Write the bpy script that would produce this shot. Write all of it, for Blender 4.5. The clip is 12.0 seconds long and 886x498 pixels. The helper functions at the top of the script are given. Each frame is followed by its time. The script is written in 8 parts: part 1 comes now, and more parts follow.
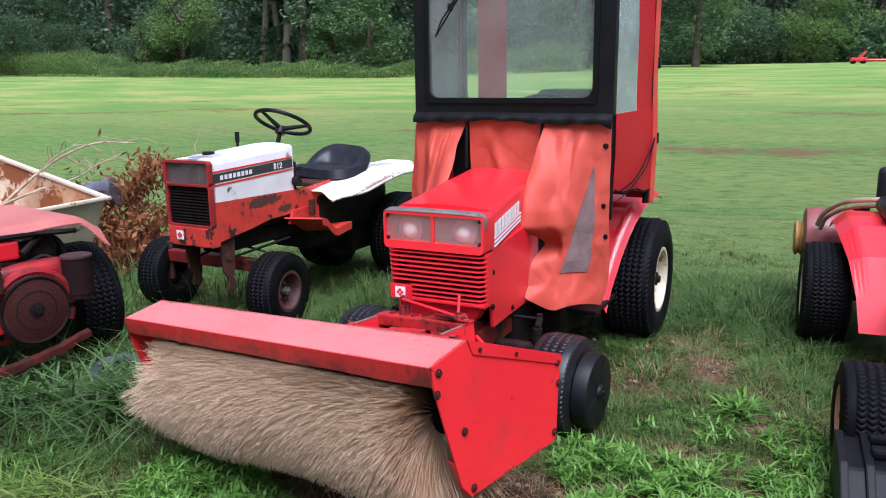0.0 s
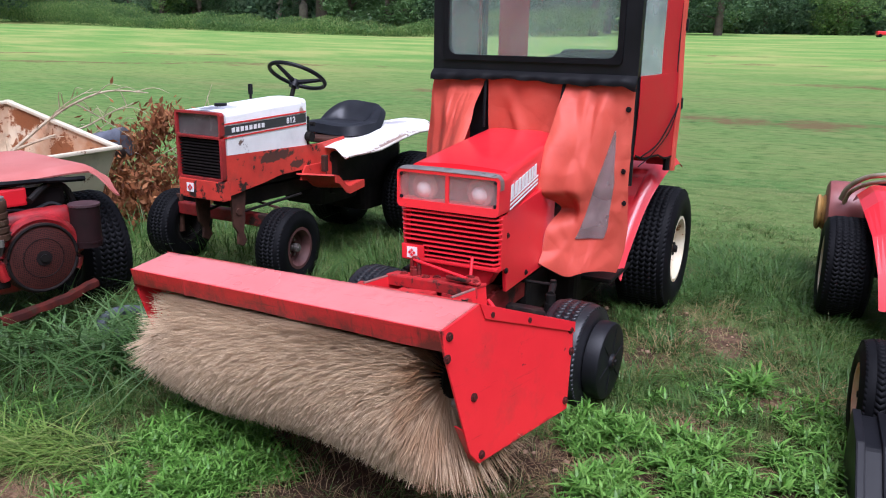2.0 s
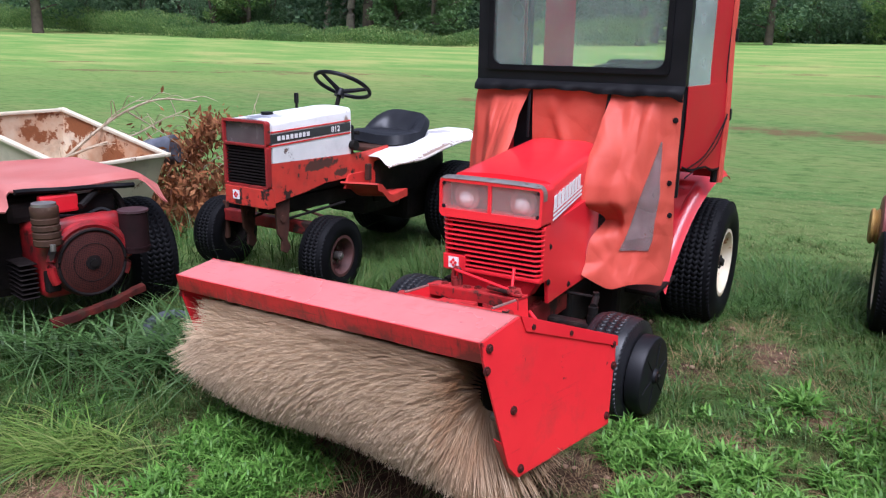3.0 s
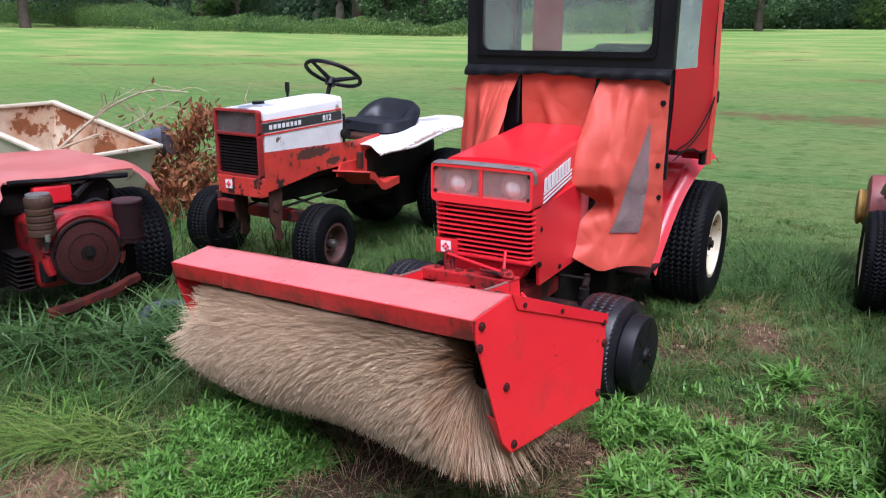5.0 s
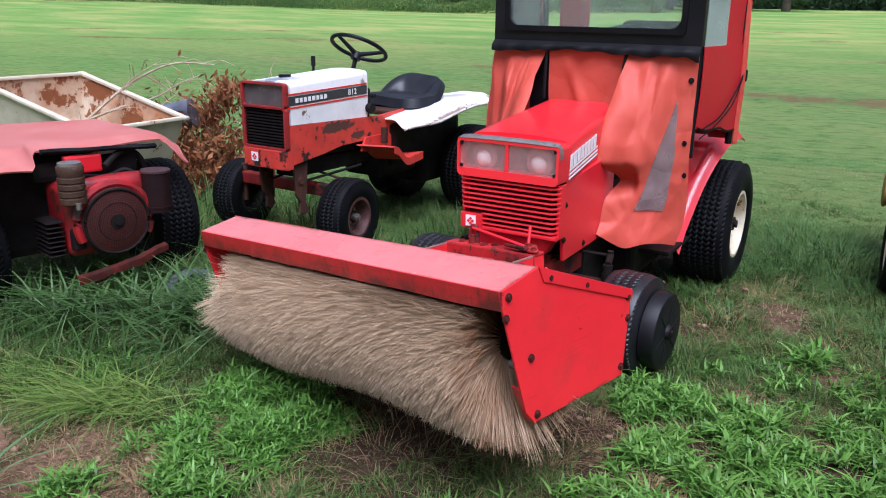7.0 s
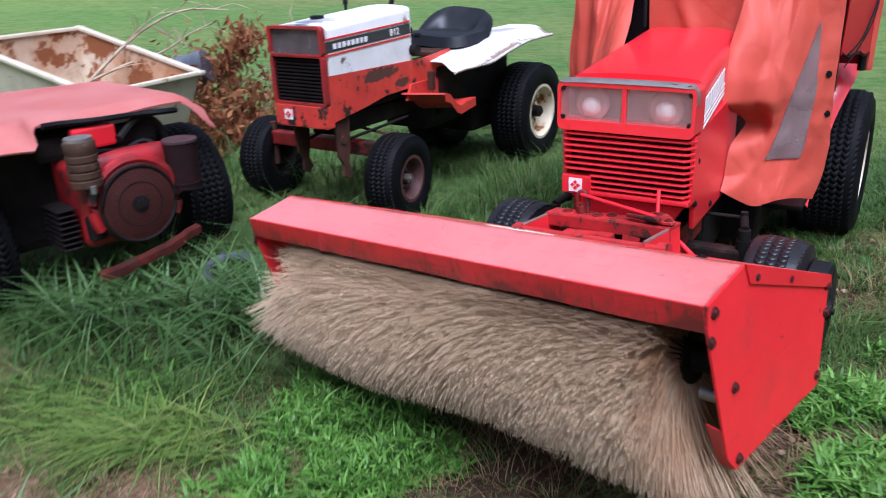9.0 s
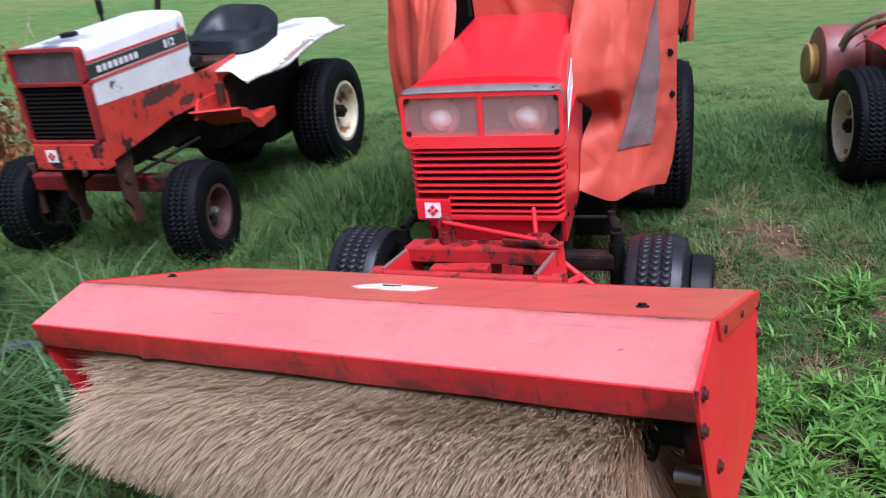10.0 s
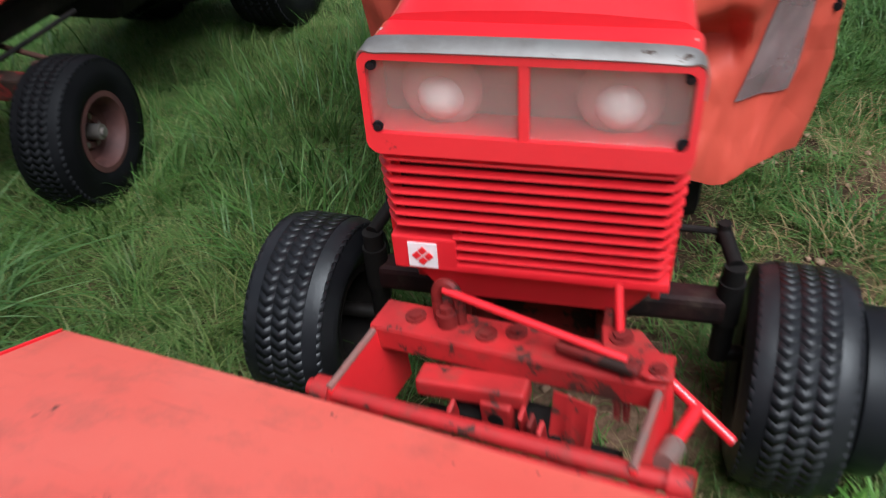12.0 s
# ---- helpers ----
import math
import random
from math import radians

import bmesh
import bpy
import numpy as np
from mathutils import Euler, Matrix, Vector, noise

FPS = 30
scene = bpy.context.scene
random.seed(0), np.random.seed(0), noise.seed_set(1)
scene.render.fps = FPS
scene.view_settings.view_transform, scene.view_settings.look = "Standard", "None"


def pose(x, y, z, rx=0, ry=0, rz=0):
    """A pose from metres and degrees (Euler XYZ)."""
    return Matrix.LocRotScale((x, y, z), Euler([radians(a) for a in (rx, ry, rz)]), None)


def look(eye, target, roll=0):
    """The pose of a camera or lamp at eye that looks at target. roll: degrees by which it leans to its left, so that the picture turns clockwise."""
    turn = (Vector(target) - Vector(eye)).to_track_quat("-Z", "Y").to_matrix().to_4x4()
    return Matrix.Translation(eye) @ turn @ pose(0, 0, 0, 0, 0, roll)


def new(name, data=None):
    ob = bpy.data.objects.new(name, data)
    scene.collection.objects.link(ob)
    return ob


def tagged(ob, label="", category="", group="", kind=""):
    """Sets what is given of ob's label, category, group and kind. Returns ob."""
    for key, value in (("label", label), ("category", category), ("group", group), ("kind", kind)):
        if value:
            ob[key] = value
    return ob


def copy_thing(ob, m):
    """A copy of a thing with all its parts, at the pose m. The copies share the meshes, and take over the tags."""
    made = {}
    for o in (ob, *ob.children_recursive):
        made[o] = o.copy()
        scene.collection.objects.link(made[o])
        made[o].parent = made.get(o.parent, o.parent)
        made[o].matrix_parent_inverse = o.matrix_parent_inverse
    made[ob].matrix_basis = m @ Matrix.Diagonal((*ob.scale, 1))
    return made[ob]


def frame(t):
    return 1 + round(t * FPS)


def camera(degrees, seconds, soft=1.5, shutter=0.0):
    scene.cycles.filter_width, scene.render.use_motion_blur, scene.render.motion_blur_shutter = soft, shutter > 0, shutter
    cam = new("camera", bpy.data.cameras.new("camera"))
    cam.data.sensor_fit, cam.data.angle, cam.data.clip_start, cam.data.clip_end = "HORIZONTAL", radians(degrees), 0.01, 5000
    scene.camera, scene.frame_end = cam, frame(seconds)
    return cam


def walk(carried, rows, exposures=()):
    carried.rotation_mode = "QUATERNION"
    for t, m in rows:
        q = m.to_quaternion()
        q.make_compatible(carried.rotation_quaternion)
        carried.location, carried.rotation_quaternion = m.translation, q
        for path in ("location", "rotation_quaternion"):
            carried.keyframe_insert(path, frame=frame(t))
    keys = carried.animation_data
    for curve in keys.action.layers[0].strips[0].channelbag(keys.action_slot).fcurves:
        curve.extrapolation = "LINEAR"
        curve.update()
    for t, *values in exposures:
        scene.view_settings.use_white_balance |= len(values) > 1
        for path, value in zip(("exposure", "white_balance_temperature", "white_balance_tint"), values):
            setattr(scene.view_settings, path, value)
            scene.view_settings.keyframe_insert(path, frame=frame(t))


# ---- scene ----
cam = camera(57.8, 12.0, soft=1.0, shutter=0.5)
PATH = [
    (0, (1.147, -2.843, 1.431), (0.433, -1.025, 1.0), -0.8),
    (0.5, (1.125, -2.804, 1.415), (0.426, -0.979, 0.99), 0.2),
    (1, (1.118, -2.792, 1.413), (0.411, -0.976, 0.962), 0.8),
    (1.5, (1.111, -2.79, 1.408), (0.39, -0.989, 0.92), 1.1),
    (2, (1.112, -2.781, 1.407), (0.381, -0.993, 0.886), 1.0),
    (2.5, (1.124, -2.83, 1.42), (0.342, -1.066, 0.893), 0.6),
    (3, (1.11, -2.768, 1.408), (0.28, -1.019, 0.907), 1.0),
    (3.2, (1.107, -2.767, 1.407), (0.265, -1.018, 0.923), 1.1),
    (4.8, (1.137, -2.798, 1.397), (0.32, -1.044, 0.892), -0.1),
    (5, (1.131, -2.804, 1.392), (0.319, -1.053, 0.869), 0.3),
    (5.5, (1.129, -2.823, 1.384), (0.304, -1.089, 0.825), 0.8),
    (6, (1.129, -2.833, 1.391), (0.278, -1.116, 0.817), 0.4),
    (6.5, (1.126, -2.844, 1.385), (0.269, -1.129, 0.818), 0.5),
    (8.3, (0.96, -2.803, 1.342), (0.135, -1.101, 0.692), 3.6),
    (8.5, (0.888, -2.73, 1.327), (-0.008, -1.075, 0.651), 2.4),
    (9, (0.585, -2.438, 1.329), (-0.258, -0.773, 0.61), -2.3),
    (9.5, (0.453, -2.273, 1.33), (-0.202, -0.534, 0.589), -3.8),
    (10, (0.272, -2.065, 1.361), (-0.086, -0.265, 0.566), -5.4),
    (10.5, (0.225, -1.837, 1.311), (-0.077, -0.08, 0.405), -5.4),
    (11, (0.236, -1.556, 1.316), (-0.152, 0.139, 0.327), -7.6),
    (11.5, (0.208, -1.318, 1.32), (-0.178, 0.339, 0.268), -7.7),
    (12, (0.058, -0.945, 1.311), (-0.245, 0.619, 0.102), -4.3),
]
walk(cam, [(t, look(eye, target, roll)) for t, eye, target, roll in PATH], [(0, 1.0, 5480, 22), (1.5, 0.975, 5470, 22), (3.0, 0.96, 5450, 22), (6.5, 0.91, 5420, 21), (8.5, 0.945, 5240, 20), (9.9, 0.93, 5240, 19), (10.5, 0.83, 5500, 16), (11.0, 0.74, 5700, 11), (12, 0.74, 5700, 6)])

# ---------------------------------------------------------------- light
world = bpy.data.worlds.new("world")
scene.world = world
world.use_nodes = True
wn = world.node_tree
sky = wn.nodes.new("ShaderNodeTexSky")
sky.sky_type = "NISHITA"
sky.sun_disc = False
sky.sun_elevation = radians(63)
sky.sun_rotation = radians(138)
sky.air_density, sky.dust_density, sky.ozone_density = 1.0, 6.0, 1.0
pale = wn.nodes.new("ShaderNodeHueSaturation")
pale.inputs["Saturation"].default_value = 0.35
wn.links.new(sky.outputs[0], pale.inputs["Color"])
wn.links.new(pale.outputs[0], wn.nodes["Background"].inputs[0])
wn.nodes["Background"].inputs[1].default_value = 0.060
sun = new("sun", bpy.data.lights.new("sun", "SUN"))
sun.data.energy, sun.data.angle, sun.data.color = 2.45, radians(42), (1.0, 0.98, 0.95)
sun.matrix_world = look((3.9, -6.4, 14.5), (0, 0, 0))

# ---------------------------------------------------------------- materials


def nodes_of(name):
    m = bpy.data.materials.new(name)
    m.use_nodes = True
    t = m.node_tree
    return m, t, t.nodes["Principled BSDF"]


def noise_node(t, scale, detail=4.0, rough=0.55, coord="Object"):
    tc = t.nodes.new("ShaderNodeTexCoord")
    n = t.nodes.new("ShaderNodeTexNoise")
    n.inputs["Scale"].default_value = scale
    n.inputs["Detail"].default_value = detail
    n.inputs["Roughness"].default_value = rough
    t.links.new(tc.outputs[coord], n.inputs["Vector"])
    return n


def ramp(t, src, stops):
    r = t.nodes.new("ShaderNodeValToRGB")
    e = r.color_ramp.elements
    while len(e) > 1:
        e.remove(e[-1])
    for i, (p, c) in enumerate(stops):
        el = e[0] if i == 0 else e.new(p)
        el.position = p
        el.color = (*c, 1) if len(c) == 3 else c
    t.links.new(src, r.inputs[0])
    return r


def mix(t, fac, a, b):
    m = t.nodes.new("ShaderNodeMix")
    m.data_type = "RGBA"
    for sock, v in ((m.inputs[0], fac), (m.inputs[6], a), (m.inputs[7], b)):
        if isinstance(v, (int, float)):
            sock.default_value = v
        elif isinstance(v, tuple):
            sock.default_value = (*v, 1)
        else:
            t.links.new(v, sock)
    return m.outputs[2]


def bump(t, bsdf, height, strength, dist=0.004):
    b = t.nodes.new("ShaderNodeBump")
    b.inputs["Strength"].default_value = strength
    b.inputs["Distance"].default_value = dist
    t.links.new(height, b.inputs["Height"])
    t.links.new(b.outputs[0], bsdf.inputs["Normal"])


def surface(name, c1, c2, rough=0.5, metal=0.0, scale=6.0, wear=0.0, wear_col=(0.05, 0.025, 0.015), wear_scale=9.0, coat=0.0, bumps=0.1, grain=60.0, spec=0.5, dirt=0.0, rough_var=0.15):
    """A painted, rusted or plain surface: two tones, worn patches, fine grain."""
    m, t, b = nodes_of(name)
    n1 = noise_node(t, scale, 5)
    col = mix(t, ramp(t, n1.outputs[0], [(0.35, (0, 0, 0)), (0.65, (1, 1, 1))]).outputs[0], c1, c2)
    n2 = noise_node(t, grain, 6, 0.7)
    if dirt > 0:
        d = ramp(t, noise_node(t, scale * 2.3, 8, 0.7).outputs[0], [(0.52, (0, 0, 0)), (0.75, (dirt, dirt, dirt))])
        col = mix(t, d.outputs[0], col, (0.10, 0.065, 0.045))
    if wear > 0:
        n3 = noise_node(t, wear_scale, 9, 0.68)
        edge = 0.72 - 0.34 * wear
        w = ramp(t, n3.outputs[0], [(edge, (0, 0, 0)), (edge + 0.03, (1, 1, 1))])
        wc = mix(t, n2.outputs[0], wear_col, tuple(0.45 * v for v in wear_col))
        col = mix(t, w.outputs[0], col, wc)
    t.links.new(col, b.inputs["Base Color"])
    r = t.nodes.new("ShaderNodeMapRange")
    r.inputs[3].default_value = max(0.02, rough - rough_var)
    r.inputs[4].default_value = min(1.0, rough + rough_var)
    t.links.new(n1.outputs[0], r.inputs[0])
    t.links.new(r.outputs[0], b.inputs["Roughness"])
    b.inputs["Metallic"].default_value = metal
    b.inputs["Specular IOR Level"].default_value = spec
    b.inputs["Coat Weight"].default_value = coat
    b.inputs["Coat Roughness"].default_value = 0.15
    if bumps > 0:
        bump(t, b, n2.outputs[0], bumps, 0.002)
    return m


def blades_material(name, colours, rough=0.5, trans=0.35, spec=0.3, patch=None, patch_scale=0.9, patch_amount=0.7):
    """Leaves and blades: one tone per piece, with patches of a second tone where asked."""
    m, t, b = nodes_of(name)
    g = t.nodes.new("ShaderNodeNewGeometry")
    stops = [(i / max(1, len(colours) - 1), c) for i, c in enumerate(colours)]
    col = ramp(t, g.outputs["Random Per Island"], stops).outputs[0]
    if patch is not None:
        n = noise_node(t, patch_scale, 6, 0.65)
        col = mix(t, ramp(t, n.outputs[0], [(0.46, (0, 0, 0)), (0.66, (patch_amount,) * 3)]).outputs[0], col, patch)
    t.links.new(col, b.inputs["Base Color"])
    b.inputs["Roughness"].default_value = rough
    b.inputs["Specular IOR Level"].default_value = spec
    tr = t.nodes.new("ShaderNodeBsdfTranslucent")
    t.links.new(col, tr.inputs[0])
    ms = t.nodes.new("ShaderNodeMixShader")
    ms.inputs[0].default_value = trans
    t.links.new(b.outputs[0], ms.inputs[1])
    t.links.new(tr.outputs[0], ms.inputs[2])
    t.links.new(ms.outputs[0], t.nodes["Material Output"].inputs[0])
    return m


def glass_material(name, tint, rough=0.02, haze=0.0, haze_col=(0.6, 0.65, 0.62)):
    """Thin clear pane: see-through, mirror gloss, a pale film of haze."""
    m, t, b = nodes_of(name)
    tp = t.nodes.new("ShaderNodeBsdfTransparent")
    tp.inputs[0].default_value = (*tint, 1)
    gl = t.nodes.new("ShaderNodeBsdfGlossy")
    gl.inputs["Roughness"].default_value = rough
    fr = t.nodes.new("ShaderNodeFresnel")
    fr.inputs[0].default_value = 1.35
    m1 = t.nodes.new("ShaderNodeMixShader")
    t.links.new(fr.outputs[0], m1.inputs[0])
    t.links.new(tp.outputs[0], m1.inputs[1])
    t.links.new(gl.outputs[0], m1.inputs[2])
    df = t.nodes.new("ShaderNodeBsdfDiffuse")
    df.inputs[0].default_value = (*haze_col, 1)
    m2 = t.nodes.new("ShaderNodeMixShader")
    n = noise_node(t, 5.0, 6, 0.6)
    hz = ramp(t, n.outputs[0], [(0.3, (haze * 0.6,) * 3), (0.7, (haze * 1.3,) * 3)])
    t.links.new(hz.outputs[0], m2.inputs[0])
    t.links.new(m1.outputs[0], m2.inputs[1])
    t.links.new(df.outputs[0], m2.inputs[2])
    t.links.new(m2.outputs[0], t.nodes["Material Output"].inputs[0])
    return m


RED = surface("red_paint", (0.67, 0.014, 0.023), (0.73, 0.020, 0.029), 0.36, scale=3.0, coat=0.55, bumps=0.05, wear=0.10, wear_col=(0.14, 0.02, 0.018), wear_scale=14, dirt=0.06)
RED_OLD = surface("weathered_red_paint", (0.64, 0.055, 0.034), (0.48, 0.034, 0.022), 0.5, scale=6.0, wear=0.55, wear_col=(0.04, 0.022, 0.018), wear_scale=9, bumps=0.2, dirt=0.4)
RED_HOOD = surface("broom_hood_red_paint", (0.73, 0.135, 0.10), (0.68, 0.105, 0.078), 0.42, scale=2.5, wear=0.17, wear_col=(0.20, 0.05, 0.04), wear_scale=16, bumps=0.10, dirt=0.5, coat=0.35)
RED_PLATE = surface("scratched_red_paint", (0.76, 0.022, 0.028), (0.70, 0.018, 0.024), 0.5, scale=4.0, coat=0.08, spec=0.3, bumps=0.08, wear=0.17, wear_col=(0.07, 0.018, 0.016), wear_scale=15, dirt=0.25)
RED_EDGE = surface("scuffed_red_paint", (0.60, 0.02, 0.025), (0.40, 0.014, 0.018), 0.45, scale=7.0, wear=0.24, wear_col=(0.10, 0.018, 0.016), wear_scale=26, bumps=0.2, dirt=0.55)
RED_DARK = surface("rusty_red_paint", (0.20, 0.014, 0.012), (0.09, 0.011, 0.010), 0.6, scale=9.0, wear=0.5, wear_col=(0.03, 0.015, 0.011), bumps=0.3, dirt=0.4, spec=0.3)
# Paler than the hood paint: sky reflection mixed into the base colour.
RED_SLOPE = surface("sky_pale_hood_paint", (0.76, 0.20, 0.18), (0.72, 0.155, 0.14), 0.26, scale=2.5, wear=0.16, wear_col=(0.24, 0.08, 0.07), wear_scale=18, bumps=0.08, dirt=0.4, coat=1.0)
PINK = surface("faded_red_paint", (0.44, 0.115, 0.095), (0.50, 0.185, 0.16), 0.5, scale=3.0, wear=0.12, wear_col=(0.34, 0.06, 0.05), bumps=0.12, dirt=0.15)
WHITE = surface("weathered_white_paint", (0.86, 0.85, 0.82), (0.76, 0.76, 0.73), 0.42, scale=6.0, wear=0.22, wear_col=(0.20, 0.13, 0.10), wear_scale=9, bumps=0.1, dirt=0.12)
CREAM = surface("cream_paint_with_rust", (0.68, 0.61, 0.46), (0.58, 0.50, 0.36), 0.5, scale=4.0, wear=0.25, wear_col=(0.24, 0.10, 0.04), wear_scale=5, bumps=0.15, dirt=0.3)
CREAM_RUST = surface("rusted_cream_paint", (0.64, 0.55, 0.40), (0.42, 0.17, 0.06), 0.6, scale=3.0, wear=0.62, wear_col=(0.30, 0.10, 0.030), wear_scale=4.5, bumps=0.2, dirt=0.5)
RUST = surface("brown_rust", (0.072, 0.030, 0.019), (0.036, 0.017, 0.012), 0.8, scale=12.0, wear=0.3, wear_col=(0.03, 0.016, 0.012), bumps=0.5, spec=0.25)
IRON = surface("dark_greasy_iron", (0.016, 0.013, 0.0115), (0.008, 0.0072, 0.0068), 0.6, metal=0.1, scale=10, bumps=0.3, wear=0.2, wear_col=(0.05, 0.022, 0.015), spec=0.15)
TYRE = surface("black_rubber", (0.0035, 0.0035, 0.0042), (0.0062, 0.0062, 0.0072), 0.6, scale=9, bumps=0.15, spec=0.10)
TYRE_WET = surface("damp_black_rubber", (0.009, 0.009, 0.0105), (0.018, 0.018, 0.0205), 0.38, scale=9, bumps=0.3, spec=0.34)
BLACK = surface("black_plastic", (0.005, 0.005, 0.0065), (0.009, 0.009, 0.011), 0.45, scale=7, bumps=0.08, spec=0.22)
BLACK_RUB = surface("black_rubber_trim", (0.005, 0.005, 0.006), (0.008, 0.008, 0.009), 0.55, scale=12, bumps=0.1, spec=0.12)
SEAT = surface("dark_seat_vinyl", (0.009, 0.010, 0.013), (0.015, 0.016, 0.020), 0.4, scale=10, bumps=0.3, grain=24, spec=0.4)
CHROME = surface("dull_bright_metal", (0.42, 0.39, 0.37), (0.28, 0.25, 0.235), 0.45, metal=0.8, scale=16, wear=0.25, wear_col=(0.14, 0.09, 0.07), wear_scale=22, bumps=0.1)
STEEL = surface("worn_steel", (0.30, 0.28, 0.26), (0.20, 0.17, 0.15), 0.45, metal=0.7, scale=14, bumps=0.2)
RIM_CREAM = surface("cream_rim_paint", (0.66, 0.60, 0.45), (0.58, 0.46, 0.28), 0.5, scale=10, wear=0.46, wear_col=(0.34, 0.13, 0.035), wear_scale=10, bumps=0.15)
RIM_BACK = surface("black_rim_inner", (0.020, 0.016, 0.014), (0.010, 0.009, 0.009), 0.8, scale=14, bumps=0.3, spec=0.1)
RIM_RUST = surface("rusty_rim", (0.085, 0.030, 0.024), (0.055, 0.020, 0.018), 0.7, scale=12, wear=0.3, wear_col=(0.05, 0.025, 0.02), bumps=0.35)
BRASS = surface("tarnished_tube", (0.52, 0.46, 0.33), (0.30, 0.22, 0.14), 0.35, metal=0.6, scale=14, bumps=0.1)
MAROON = surface("faded_maroon_paint", (0.20, 0.055, 0.05), (0.26, 0.085, 0.075), 0.45, scale=6, wear=0.2, wear_col=(0.10, 0.05, 0.03), bumps=0.2)
LETTER = surface("white_decal", (0.80, 0.79, 0.78), (0.74, 0.72, 0.70), 0.5, scale=20, bumps=0.0)
DECAL_BLACK = surface("black_decal", (0.03, 0.03, 0.033), (0.04, 0.04, 0.043), 0.45, scale=20, bumps=0.0)
DECAL_RED = surface("red_paint", (0.62, 0.014, 0.02), (0.70, 0.02, 0.025), 0.36, scale=3.0, coat=0.45, bumps=0.05, wear=0.12, wear_col=(0.12, 0.02, 0.015), wear_scale=14, dirt=0.14)
PAPER = surface("weathered_paper_label", (0.68, 0.64, 0.52), (0.60, 0.55, 0.43), 0.7, scale=16, wear=0.2, wear_col=(0.25, 0.16, 0.10), wear_scale=25, bumps=0.1)
# The greenish haze covers fog on the glass and painted-in reflections.
GLASS = glass_material("windscreen_glass", (0.88, 0.92, 0.90), 0.02, haze=0.11, haze_col=(0.60, 0.70, 0.64))
CLEAR_VINYL = glass_material("hazy_clear_vinyl", (0.72, 0.76, 0.75), 0.12, haze=0.26, haze_col=(0.55, 0.64, 0.58))
BARK = surface("tree_bark", (0.10, 0.075, 0.055), (0.06, 0.045, 0.035), 0.9, scale=3, bumps=0.6, grain=14)
TWIG = surface("bare_twig", (0.46, 0.38, 0.26), (0.34, 0.26, 0.17), 0.8, scale=20, bumps=0.2)
BLUE_GREY = surface("blue_grey_plastic", (0.13, 0.14, 0.17), (0.07, 0.075, 0.095), 0.4, scale=12, bumps=0.1)


def vinyl_material():
    m, t, b = nodes_of("orange_red_vinyl")
    n1 = noise_node(t, 3.5, 6)
    col = mix(t, ramp(t, n1.outputs[0], [(0.3, (0, 0, 0)), (0.7, (1, 1, 1))]).outputs[0], (0.60, 0.078, 0.048), (0.66, 0.112, 0.070))
    d = ramp(t, noise_node(t, 9, 8, 0.7).outputs[0], [(0.55, (0, 0, 0)), (0.8, (0.4, 0.4, 0.4))])
    col = mix(t, d.outputs[0], col, (0.40, 0.05, 0.035))
    t.links.new(col, b.inputs["Base Color"])
    b.inputs["Roughness"].default_value = 0.52
    b.inputs["Specular IOR Level"].default_value = 0.32
    # crumpled facets that meet in creases
    warp = noise_node(t, 2.5, 3, 0.5)
    tc = t.nodes.new("ShaderNodeTexCoord")
    add = t.nodes.new("ShaderNodeVectorMath")
    add.operation = "MULTIPLY_ADD"
    add.inputs[1].default_value = (0.25, 0.25, 0.25)
    t.links.new(warp.outputs["Color"], add.inputs[0])
    t.links.new(tc.outputs["Object"], add.inputs[2])
    vo = t.nodes.new("ShaderNodeTexVoronoi")
    vo.feature = "DISTANCE_TO_EDGE"
    vo.inputs["Scale"].default_value = 5.0
    t.links.new(add.outputs[0], vo.inputs["Vector"])
    bump(t, b, vo.outputs["Distance"], 0.20, 0.06)
    tr = t.nodes.new("ShaderNodeBsdfTranslucent")
    t.links.new(col, tr.inputs[0])
    ms = t.nodes.new("ShaderNodeMixShader")
    ms.inputs[0].default_value = 0.22
    t.links.new(b.outputs[0], ms.inputs[1])
    t.links.new(tr.outputs[0], ms.inputs[2])
    t.links.new(ms.outputs[0], t.nodes["Material Output"].inputs[0])
    return m


VINYL = vinyl_material()


